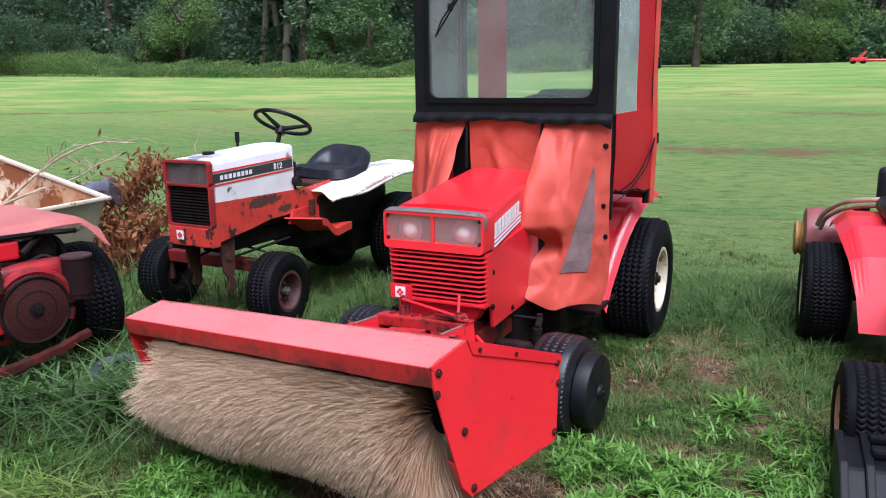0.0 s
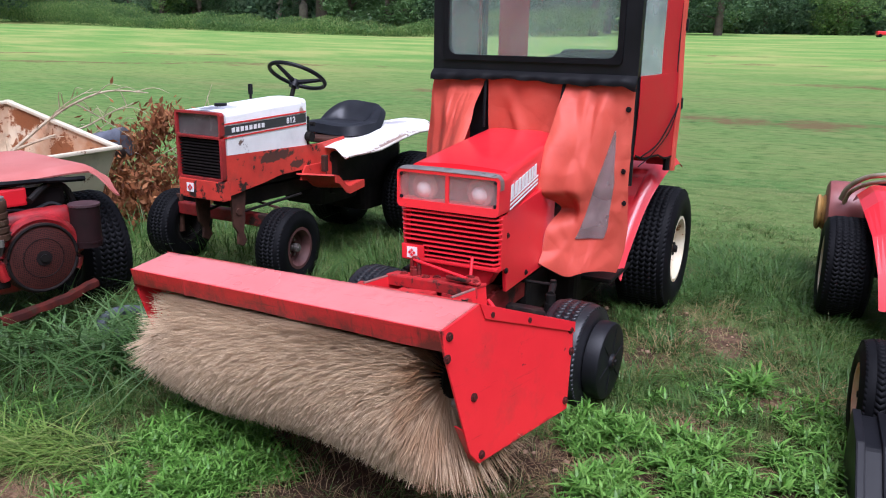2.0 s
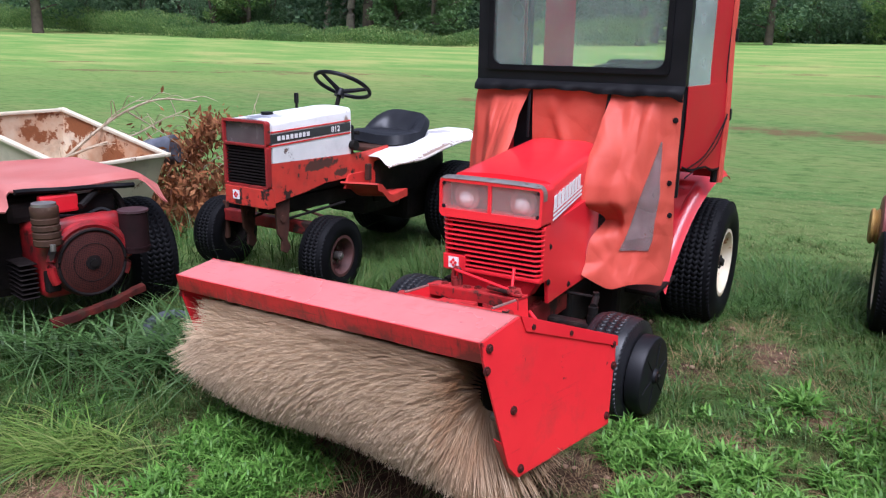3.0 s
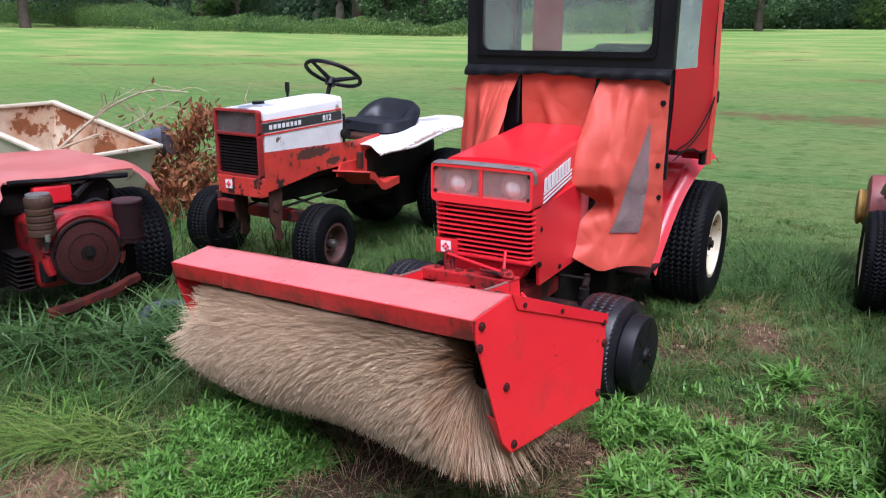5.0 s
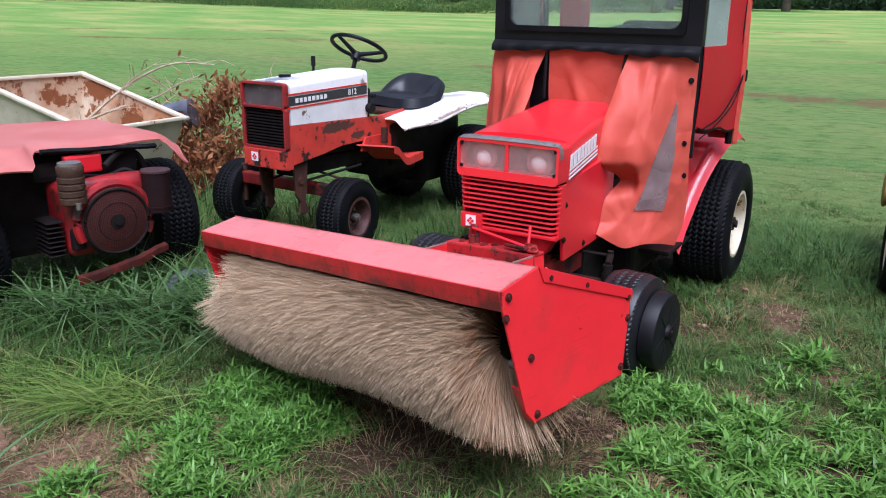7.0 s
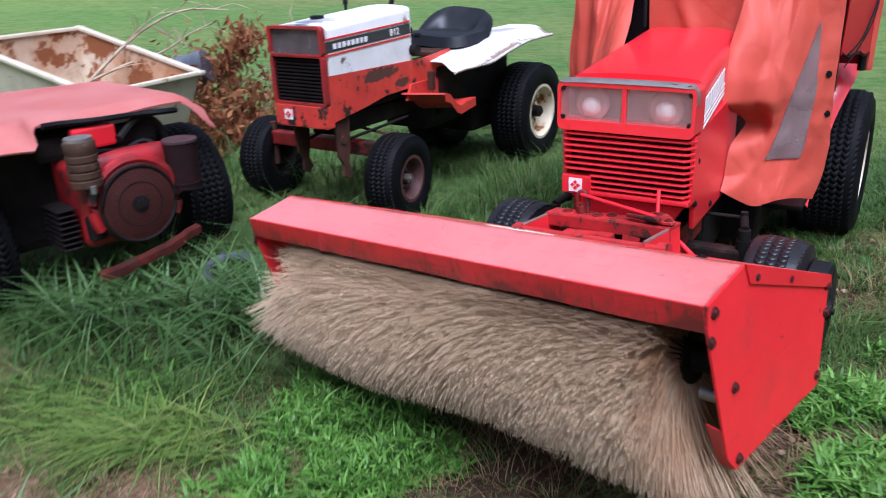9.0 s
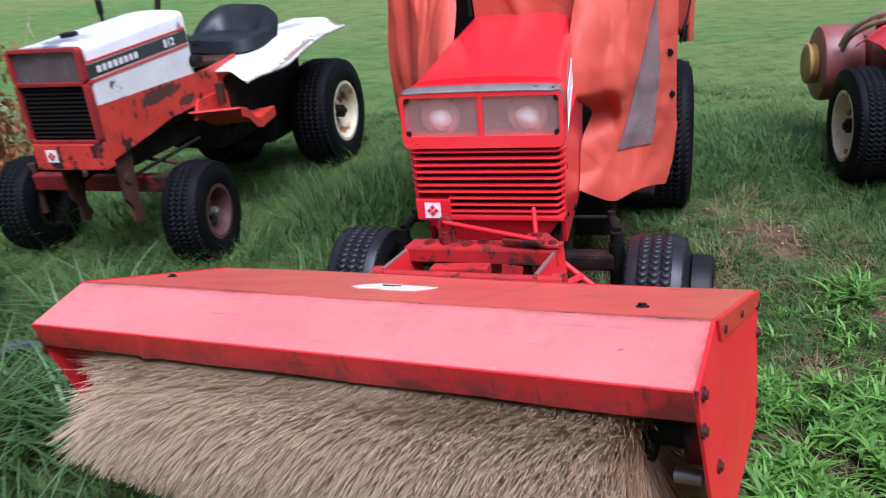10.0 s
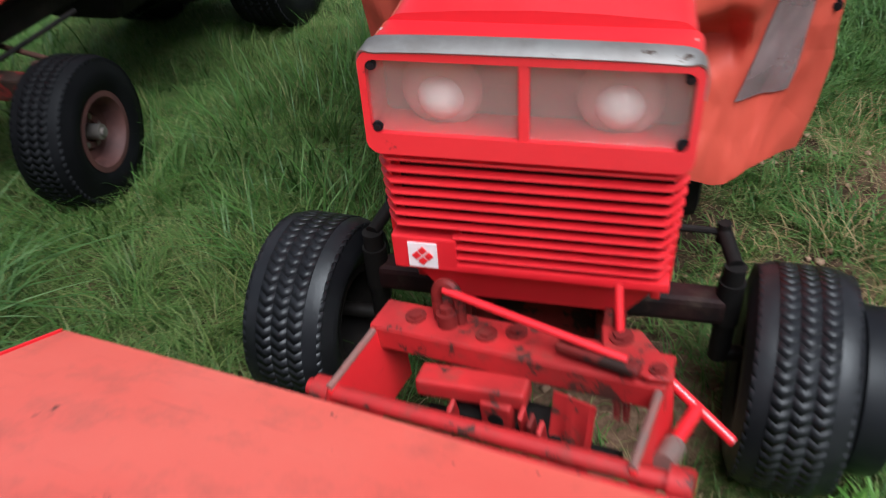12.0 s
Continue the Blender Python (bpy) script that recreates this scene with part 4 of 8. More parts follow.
def make_weeds():
    """Low broad-leaved weeds: short stems with lance-shaped leaves, in ragged patches."""
    X, Y, Z, H, W, L, A = ([] for _ in range(7))
    # x, y, radius, stems, height, raggedness, leaf size
    beds = [(-0.60, -0.76, 0.24, 560, 0.11, 0.32, 1.0), (-0.52, -1.02, 0.21, 560, 0.10, 0.28, 1.0), (-0.36, -0.88, 0.17, 360, 0.11, 0.30, 1.0), (-0.48, -1.22, 0.17, 260, 0.08, 0.36, 1.0), (-0.72, -0.58, 0.13, 200, 0.10, 0.34, 1.0), (-0.50, -0.95, 0.30, 300, 0.05, 0.42, 1.0),
            (0.68, -0.14, 0.18, 300, 0.09, 0.40, 1.2), (0.94, -0.26, 0.26, 400, 0.07, 0.52, 1.3), (1.24, -0.30, 0.28, 400, 0.06, 0.54, 1.3), (1.52, -0.08, 0.30, 340, 0.06, 0.55, 1.3), (0.78, -0.54, 0.18, 240, 0.06, 0.50, 1.3), (1.05, -0.60, 0.30, 480, 0.07, 0.50, 1.3), (1.40, -0.60, 0.34, 480, 0.06, 0.52, 1.3),
            (0.74, -0.92, 0.24, 320, 0.06, 0.48, 1.3), (1.02, -1.00, 0.34, 560, 0.06, 0.46, 1.3), (1.35, -1.05, 0.34, 440, 0.06, 0.48, 1.3), (0.45, -1.2, 0.3, 160, 0.05, 0.55, 1.1), (1.1, 0.3, 0.34, 160, 0.05, 0.58, 1.1), (1.14, 0.52, 0.07, 46, 0.10, 0.1, 1.5), (-1.35, -0.9, 0.3, 70, 0.05, 0.5, 1.0), (-0.74, -1.50, 0.09, 40, 0.05, 0.2, 1.2), (-0.72, -1.22, 0.08, 30, 0.05, 0.3, 1.1), (1.45, 0.3, 0.2, 160, 0.06, 0.42, 1.2)]
    for cx, cy, r, n, hh, ragged, big in beds:
        a, q = rng.uniform(0, 6.283, n), r * np.sqrt(rng.random(n))
        sx, sy = cx + q * np.cos(a), cy + q * np.sin(a)
        lump = 0.5 + 0.25 * np.sin(17 * sx + 3 * np.sin(11 * sy)) + 0.25 * np.sin(19 * sy + 3 * np.sin(13 * sx + 1))
        ok = lump > ragged * (0.6 + 0.6 * q / r)
        sx, sy, q, lump = sx[ok], sy[ok], q[ok], lump[ok]
        n = len(sx)
        sh = hh * rng.uniform(0.1, 1.15, n) * (1.1 - 0.5 * (q / r) ** 2) * (0.45 + 0.8 * lump)
        for k in range(8):
            X.append(sx + rng.normal(0, 0.010, n))
            Y.append(sy + rng.normal(0, 0.010, n))
            Z.append(sh * rng.uniform(0.15, 1.0, n))
            H.append(big * rng.uniform(0.014, 0.048, n))
            W.append(big * rng.uniform(0.0045, 0.0105, n))
            L.append(rng.uniform(0.3, 2.1, n))
            A.append(rng.uniform(0, 6.283, n))
    X, Y, Z, H, W, L, A = (np.concatenate(c) for c in (X, Y, Z, H, W, L, A))
    blade_mesh("weeds", X, Y, H, W, L, A, WEED, "bright green low broad-leaved weeds", "weeds", 3, 0.5, z0=lie(X, Y) + Z)


def make_clods():
    """Crumbled lumps of dry soil on the bare places."""
    n = 900
    B = np.array(BARE)[rng.integers(0, len(BARE), n)]
    a, r = rng.uniform(0, 6.283, n), 0.8 * B[:, 2] * np.sqrt(rng.random(n))
    x, y = B[:, 0] + r * np.cos(a), B[:, 1] + r * np.sin(a)
    size = 0.003 + 0.012 * rng.random(n) ** 3
    unit = np.array([(1, 0, 0), (0, 1, 0), (-1, 0, 0), (0, -1, 0), (0, 0, 0.8), (0, 0, -0.8), (0.6, 0.6, 0.4), (-0.6, 0.6, 0.4), (-0.6, -0.6, 0.4), (0.6, -0.6, 0.4)])
    faces = np.array([(0, 6, 9), (1, 7, 6), (2, 8, 7), (3, 9, 8), (6, 7, 4), (7, 8, 4), (8, 9, 4), (9, 6, 4), (0, 1, 6), (1, 2, 7), (2, 3, 8), (3, 0, 9), (1, 0, 5), (2, 1, 5), (3, 2, 5), (0, 3, 5)])
    V = unit[None] * size[:, None, None] * rng.uniform(0.6, 1.3, (n, 10, 3))
    V += np.stack([x, y, lie(x, y) + 0.3 * size], -1)[:, None]
    F = faces[None] + 10 * np.arange(n)[:, None, None]
    raw("soil_clods", V.reshape(-1, 3), F.reshape(-1, 3), CLOD, None, "crumbled tan soil clods on bare ground", "soil", "stuff")


make_lawn()
make_clods()
make_tall_grass()
make_weeds()

# ---------------------------------------------------------------- red tractor with cab
TRACTOR = pose(0.0, 0.0, 0.0, 0, 0, -5.0)


def smoothstep(a, b, x):
    t = min(1.0, max(0.0, (x - a) / (b - a)))
    return t * t * (3 - 2 * t)


def hood_shell(bm, w0, w1, y0, y1, z0, z1, low0, low1, ch=0.03, n=10):
    """An engine cover: flat top that narrows to the rear, rounded shoulders, upright sides."""
    rings = []
    for k in range(n + 1):
        t = k / n
        w, y, z, lo = w0 + (w1 - w0) * t, y0 + (y1 - y0) * t, z0 + (z1 - z0) * t, low0 + (low1 - low0) * t
        pts = [(-w, lo), (-w - 0.002, (lo + z) / 2)]
        pts += [(-w + ch * (1 - math.cos(a)), z - ch * (1 - math.sin(a))) for a in (0, 0.4, 0.8, 1.2, 1.5708)]
        pts += [(-w * 0.4, z + 0.006), (0, z + 0.008), (w * 0.4, z + 0.006)]
        pts += [(w - ch * (1 - math.cos(a)), z - ch * (1 - math.sin(a))) for a in (1.5708, 1.2, 0.8, 0.4, 0)]
        pts += [(w + 0.002, (lo + z) / 2), (w, lo)]
        rings.append([bm.verts.new((x, y, zz)) for x, zz in pts])
    for k in range(n):
        A, B = rings[k], rings[k + 1]
        for i in range(len(A) - 1):
            bm.faces.new((A[i], A[i + 1], B[i + 1], B[i]))
    bm.faces.new(rings[0])
    bm.faces.new(rings[-1][::-1])
    return bm


def rounded_frame(bm, x0, x1, z0, z1, t_side, t_low, t_top, r, y, d, n=7, t_left=None):
    """A window frame: rounded opening in a rounded board, d deep."""
    def loop(a0, a1, b0, b1, rad):
        out = []
        for cx, cz, s in ((a1 - rad, b1 - rad, 0), (a0 + rad, b1 - rad, 1), (a0 + rad, b0 + rad, 2), (a1 - rad, b0 + rad, 3)):
            for k in range(n + 1):
                a = (s + k / n) * math.pi / 2
                out.append((cx + rad * math.cos(a), cz + rad * math.sin(a)))
        return out
    o, i = loop(x0, x1, z0, z1, 0.02), loop(x0 + (t_side if t_left is None else t_left), x1 - t_side, z0 + t_low, z1 - t_top, r)
    def ring(p, yy):
        return [bm.verts.new((x, yy, z)) for x, z in p]
    of, inf, ob, ib = ring(o, y), ring(i, y), ring(o, y + d), ring(i, y + d)
    m = len(o)
    for k in range(m):
        j = (k + 1) % m
        bm.faces.new((of[k], of[j], inf[j], inf[k]))
        bm.faces.new((ob[k], ib[k], ib[j], ob[j]))
        bm.faces.new((of[k], ob[k], ob[j], of[j]))
        bm.faces.new((inf[k], inf[j], ib[j], ib[k]))
    return i


def make_red_tractor():
    T = thing("garden_tractor", TRACTOR, "bright red garden tractor with fabric cab and rectangular twin headlamps", "tractor")
    # engine cover
    bm = new_bm()
    hood_shell(bm, 0.210, 0.165, 0.074, 0.80, 0.912, 1.005, 0.746, 0.80)
    hood = part("engine_cover", bm, RED, T, "glossy bright red engine cover", smooth=True)
    # lettering side: bars for the maker's name, three stripes
    for s in (1, -1):
        def side(y, z):
            t = (y - 0.012) / 0.788
            return Vector((s * (0.214 - 0.049 * t + 0.005), y, z))
        right = side(0.5, 0.9) - side(0.1, 0.9)
        right.z += 0.055
        if s < 0:
            right = -right
        o = side(0.085, 0.806) if s > 0 else side(0.44, 0.846)
        bars_text(hood, o, right, (0, 0, 1), 0.050, [0.030, 0.032, 0.028, 0.030, 0.028, 0.026, 0.022, 0.028], 0.0125, LETTER)
        for k in range(3):
            a, b = side(0.08, 0.795 - 0.016 * k), side(0.42, 0.842 - 0.016 * k)
            q = [a, b, b + Vector((0, 0, 0.006)), a + Vector((0, 0, 0.006))]
            strip(hood, "stripe", q if s > 0 else q[::-1], LETTER)
    # headlamp panel
    bm = new_bm()
    rounded_frame(bm, -0.216, 0.216, 0.752, 0.902, 0.010, 0.032, 0.012, 0.012, -0.030, 0.106)
    panel = part("headlamp_panel", bm, RED, T, "red headlamp surround", smooth=True)
    bm = new_bm()
    line = smooth_line([(-0.219, -0.012, 0.852), (-0.219, -0.014, 0.882), (-0.211, -0.020, 0.902), (-0.19, -0.022, 0.908), (-0.1, -0.023, 0.911), (0.1, -0.023, 0.911), (0.19, -0.022, 0.908), (0.211, -0.020, 0.902), (0.219, -0.014, 0.882), (0.219, -0.012, 0.852)], 5)

    def band(u, v):
        f = u * (len(line) - 1)
        i = min(int(f), len(line) - 2)
        q = line[i].lerp(line[i + 1], f - i)
        side = smoothstep(0.19, 0.217, abs(q.x))
        # a flat strip that rolls back over the edge of the cover
        return (q.x, q.y - 0.010 + 0.030 * v, q.z - 0.007 * (1 - side) * (1 - v) ** 2 + 0.004 * (1 - side) * v)
    sheet(bm, band, 60, 5, 0.003)
    part("trim", bm, CHROME, panel, "dull bright metal trim strip", smooth=True)
    bm = new_bm()
    box(bm, (0, 0.045, 0.837), (0.41, 0.008, 0.128))
    part("lamp_backing", bm, surface_lamp_back, panel)
    for s in (-1, 1):
        bm = new_bm()
        lathe(bm, [(0.056, -0.002), (0.054, 0.002), (0.045, 0.007), (0.026, 0.010), (0.0, 0.012)], 28)
        bmesh.ops.transform(bm, matrix=Matrix.Translation((s * 0.118, 0.018, 0.830)) @ pose(0, 0, 0, 0, 0, -90), verts=bm.verts)
        lamp = part("headlamp", bm, REFLECTOR, panel, "round bright headlamp reflector", smooth=True)
        bm = new_bm()
        bmesh.ops.create_uvsphere(bm, u_segments=16, v_segments=10, radius=0.036, matrix=Matrix.Translation((s * 0.118, 0.024, 0.822)))
        part("bulb", bm, BULB, lamp, smooth=True)
        bm = new_bm()
        box(bm, (s * 0.107, -0.020, 0.837), (0.200, 0.005, 0.107), 0.001, seg=1)
        lens = part("lens", bm, LENS, panel, "clouded fluted clear lens")
        lens.visible_shadow = False
        for zz in (0.792, 0.881):
            bolt_head(panel, (s * 0.199, -0.024, zz), (0, -1, 0), 0.0050, BLACK, "screw")
    bm = new_bm()
    box(bm, (0, -0.0225, 0.837), (0.014, 0.012, 0.109), 0.002)
    part("divider", bm, RED, panel)
    # grille with its slats
    bm = new_bm()
    poly = [(-0.204, 0.752), (0.204, 0.752), (0.200, 0.544), (-0.200, 0.544)]
    a = [bm.verts.new((x, 0.052, z)) for x, z in poly]
    b = [bm.verts.new((x, 0.09, z)) for x, z in poly]
    bm.faces.new(a)
    bm.faces.new(b[::-1])
    for i in range(4):
        bm.faces.new((a[i], b[i], b[(i + 1) % 4], a[(i + 1) % 4]))
    grille = part("grille", bm, GRILLE_DARK, T, "grille backing painted near-black for the shade between slats")
    ns = 10
    for k in range(ns):
        z = 0.739 - 0.0194 * k
        w = 0.217 - 0.0007 * k
        d = 0.0012 * k
        x0 = -w if k < ns - 3 else -w + 0.104
        bm = new_bm()
        # each slat bends back round the corners of the nose
        def lip(u, v, x0=x0, w=w, d=d, z=z):
            x = x0 + (w - x0) * u
            back = 0.030 * smoothstep(w - 0.022, w, abs(x)) ** 1.5
            c = (-0.019, -0.022, -0.021, -0.010)[min(3, int(round(3 * v)))]
            zz = (-0.0042, -0.001, 0.0018, 0.0038)[min(3, int(round(3 * v)))]
            return (x, c + d + back, z + zz)
        sheet(bm, lip, 40, 3, 0.0035)
        part("slat", bm, RED, grille, smooth=True)
    bm = new_bm()
    prism(bm, [(-0.010, 0.538), (-0.014, 0.600), (0.03, 0.600), (0.03, 0.538)], -0.204, -0.104, 0.003)
    plate = part("badge_plate", bm, RED, grille)
    badge(plate, (-0.156, -0.0135, 0.568), 0.0225)
    for s in (-1, 1):
        bm = new_bm()
        prism(bm, [(0.010, 0.748), (0.07, 0.748), (0.07, 0.537), (0.020, 0.537)], s * 0.206 - 0.006, s * 0.206 + 0.006, 0.002)
        part("grille_side", bm, RED, grille)
    bm = new_bm()
    prism(bm, [(-0.010, 0.553), (-0.011, 0.538), (0.002, 0.532), (0.05, 0.532), (0.05, 0.553)], -0.197, 0.209, 0.004)
    part("grille_sill", bm, RED, grille, smooth=True)
    bm = new_bm()
    a = [bm.verts.new(v) for v in ((-0.180, 0.004, 0.534), (0.195, 0.004, 0.534), (0.150, 0.020, 0.464), (-0.135, 0.020, 0.464))]
    b = [bm.verts.new(v.co + Vector((0, 0.075, 0))) for v in a]
    bm.faces.new(a[::-1])
    bm.faces.new(b)
    for i in range(4):
        bm.faces.new((a[i], a[(i + 1) % 4], b[(i + 1) % 4], b[i]))
    bmesh.ops.bevel(bm, geom=list(bm.edges), offset=0.004, segments=2, affect="EDGES")
    part("lower_panel", bm, RED, T)
    # engine side panels
    for s in (-1, 1):
        bm = new_bm()
        prism(bm, [(0.05, 0.745), (0.62, 0.80), (0.62, 0.44), (0.10, 0.43)], s * 0.196 - 0.008, s * 0.196 + 0.008, 0.004)
        sp = part("side_panel", bm, RED, T)
        for y, z in ((0.09, 0.66), (0.09, 0.52), (0.3, 0.46)):
            bolt_head(sp, (s * 0.204, y, z), (s, 0, 0), 0.008)
    # frame rails and front axle
    bm = new_bm()
    for s in (-1, 1):
        box(bm, (s * 0.13, 0.75, 0.36), (0.05, 1.35, 0.10), 0.006)
    box(bm, (0, 0.14, 0.36), (0.30, 0.06, 0.12), 0.006)
    part("frame", bm, RED_DARK, T, "greasy red frame rails")
    bm = new_bm()
    box(bm, (0, 0.60, 0.52), (0.34, 0.75, 0.26), 0.02)
    # oversized dark boxes, added to deepen the shade under the tractor
    box(bm, (0, 1.40, 0.36), (0.52, 0.70, 0.42), 0.05)
    box(bm, (0, 0.98, 0.31), (0.60, 0.62, 0.22), 0.03)
    box(bm, (0.0, 0.62, 0.30), (0.34, 0.40, 0.20), 0.03)
    part("gearbox", bm, IRON, T, "dark engine block and gearbox, enlarged to deepen the shade below")
    bm = new_bm()
    box(bm, (0.0, 0.250, 0.305), (0.66, 0.055, 0.055), 0.012)
    axle = part("front_axle", bm, IRON_RED, T, "rusty dark red front axle beam")
    for s, x in ((-1, -0.34), (1, 0.335)):
        bm = new_bm()
        rod(bm, (x, 0.250, 0.18), (x, 0.250, 0.40), 0.020, 14)
        rod(bm, (x, 0.250, 0.27), (x, 0.250, 0.365), 0.024, 14)
        rod(bm, (x, 0.250, 0.19), (x + s * 0.12, 0.250, 0.19), 0.016, 12)
        part("kingpin", bm, IRON, axle, smooth=True)
        bm = new_bm()
        rod(bm, (x, 0.250, 0.40), (x - s * 0.02, 0.335, 0.415), 0.014, 10)
        rod(bm, (x - s * 0.02, 0.33, 0.415), (0, 0.36, 0.40), 0.007, 8)
        rod(bm, (x - s * 0.02, 0.33, 0.395), (x - s * 0.02, 0.33, 0.435), 0.013, 10)
        part("tie_rod", bm, IRON, axle, smooth=True)
    wheel(T, (-0.468, 0.240, 0.195), 0.205, 0.190, 0.100, RIM_CREAM, turn=-4, side=-1, tread_n=32, name="front_wheel", worn=True)
    fw = wheel(T, (0.455, 0.205, 0.190), 0.212, 0.190, 0.100, RIM_CREAM, turn=-4, side=1, tread_n=32, name="front_wheel", worn=True)
    # wheel weight on the outer face
    bm = new_bm()
    lathe(bm, [(0.0, 0.170), (0.026, 0.170), (0.032, 0.160), (0.070, 0.158), (0.136, 0.160), (0.147, 0.156), (0.152, 0.148), (0.153, 0.10), (0.145, 0.095), (0.0, 0.095)], 56)
    ww = part("wheel_weight", bm, BLACK, fw, "black round wheel weight with thin radial seams", smooth=True)
    bm = new_bm()
    rod(bm, (0.165, 0, 0), (0.182, 0, 0), 0.012, 6)
    rod(bm, (0.165, 0, 0), (0.174, 0, 0), 0.024, 20)
    part("centre_bolt", bm, IRON, ww, smooth=True)
    for i in range(6):
        a = math.pi * i / 3
        bm = new_bm()
        box(bm, (0.159, 0.084, 0), (0.005, 0.095, 0.0035), 0.001, m=pose(0, 0, 0, 60 * i + 14, 0, 0), seg=1)
        part("rib", bm, BLACK, ww)
    wheel(T, (-0.45, 1.545, 0.322), 0.330, 0.28, 0.165, RIM_CREAM, side=-1, tread_n=40, name="rear_wheel")
    wheel(T, (0.450, 1.545, 0.322), 0.330, 0.28, 0.165, RIM_CREAM, side=1, tread_n=40, name="rear_wheel", rim_label="cream rim with orange rust")
    bm = new_bm()
    rod(bm, (-0.42, 1.545, 0.322), (0.42, 1.545, 0.322), 0.045, 14)
    part("rear_axle", bm, IRON, T, smooth=True)
    # fenders
    for s in (-1, 1):
        line = smooth_line([(0, 0.94, 0.33), (0, 1.04, 0.46), (0, 1.18, 0.64), (0, 1.27, 0.742), (0, 1.37, 0.785), (0, 1.55, 0.800), (0, 1.70, 0.795), (0, 1.78, 0.770)], 5)

        def fen(u, v, line=line, s=s):
            f = v * (len(line) - 1)
            i = min(int(f), len(line) - 2)
            p = line[i].lerp(line[i + 1], f - i)
            inner, outer = 0.20, 0.44 + 0.075 * smoothstep(0.05, 0.55, v)
            dz = -0.035 * smoothstep(0.90, 1.0, u) - 0.010 * smoothstep(0.84, 0.90, u)
            # pressed panel in the sloping front
            inset = 0.014 * (smoothstep(0.30, 0.34, u) - smoothstep(0.76, 0.80, u)) * (smoothstep(0.26, 0.30, v) - smoothstep(0.46, 0.50, v))
            return (s * (inner + (outer - inner) * u), p.y + inset, p.z + dz - inset)
        bm = new_bm()
        sheet(bm, fen, 28, 2 * len(line) - 2, 0.005)
        f = part("fender", bm, RED, T, "glossy red rear fender", smooth=True)
    bm = new_bm()
    box(bm, (0.01, 0.93, 0.33), (0.86, 0.34, 0.02), 0.006)
    part("footboard", bm, IRON, T, "dark greasy footboard")
    # seat and steering, dim behind the screen
    bm = new_bm()
    box(bm, (0.02, 1.12, 0.82), (0.46, 0.28, 0.10), 0.04, seg=3)
    seat = part("seat", bm, SEAT, T, "dark vinyl seat", smooth=True)
    bm = new_bm()
    box(bm, (0.20, 1.22, 1.09), (0.44, 0.09, 0.50), 0.045, m=None, seg=3)
    part("backrest", bm, SEAT, T, "dark vinyl backrest", smooth=True)
    bm = new_bm()
    ring = [(0.06 + 0.185 * math.cos(a), 0.98 + 0.15 * math.sin(a), 1.205 + 0.105 * math.sin(a)) for a in (2 * math.pi * k / 36 for k in range(36))]
    tube(bm, ring, 0.013, 8, closed=True)
    for a in (0.5, 2.6, 4.7):
        rod(bm, (0.06, 0.98, 1.195), (0.06 + 0.18 * math.cos(a), 0.98 + 0.146 * math.sin(a), 1.205 + 0.102 * math.sin(a)), 0.010, 8)
    rod(bm, (0.06, 0.98, 1.20), (0.04, 0.80, 0.92), 0.018, 10)
    part("steering_wheel", bm, BLACK, T, "black steering wheel", smooth=True)
    bm = new_bm()
    box(bm, (0.03, 0.80, 0.93), (0.36, 0.07, 0.20), 0.02)
    part("dashboard", bm, BLACK, T)
    return T


surface_lamp_back = surface("greyish_lamp_housing", (0.40, 0.32, 0.29), (0.34, 0.265, 0.245), 0.6, scale=14, bumps=0.1)
REFLECTOR = surface("silvered_reflector", (0.58, 0.46, 0.44), (0.54, 0.42, 0.40), 0.35, metal=0.15, scale=12, bumps=0.0)
BULB = surface("frosted_bulb", (0.95, 0.95, 0.93), (0.93, 0.92, 0.90), 0.2, scale=12, bumps=0.0)
IRON_RED = surface("dark_red_greasy_iron", (0.028, 0.008, 0.008), (0.010, 0.006, 0.006), 0.6, scale=11, bumps=0.5, spec=0.2, wear=0.4, wear_col=(0.018, 0.012, 0.010), wear_scale=14, dirt=0.4)
# Near-black red paints in the shade between the grille slats.
GRILLE_DARK = surface("grille_shade_red", (0.014, 0.003, 0.0035), (0.008, 0.0025, 0.003), 0.6, scale=12, bumps=0.2, spec=0.2)
red_tractor = make_red_tractor()

CAB_L, CAB_R, CAB_Y, CAB_Z0, CAB_Z1 = -0.452, 0.505, 0.70, 1.233, 2.02


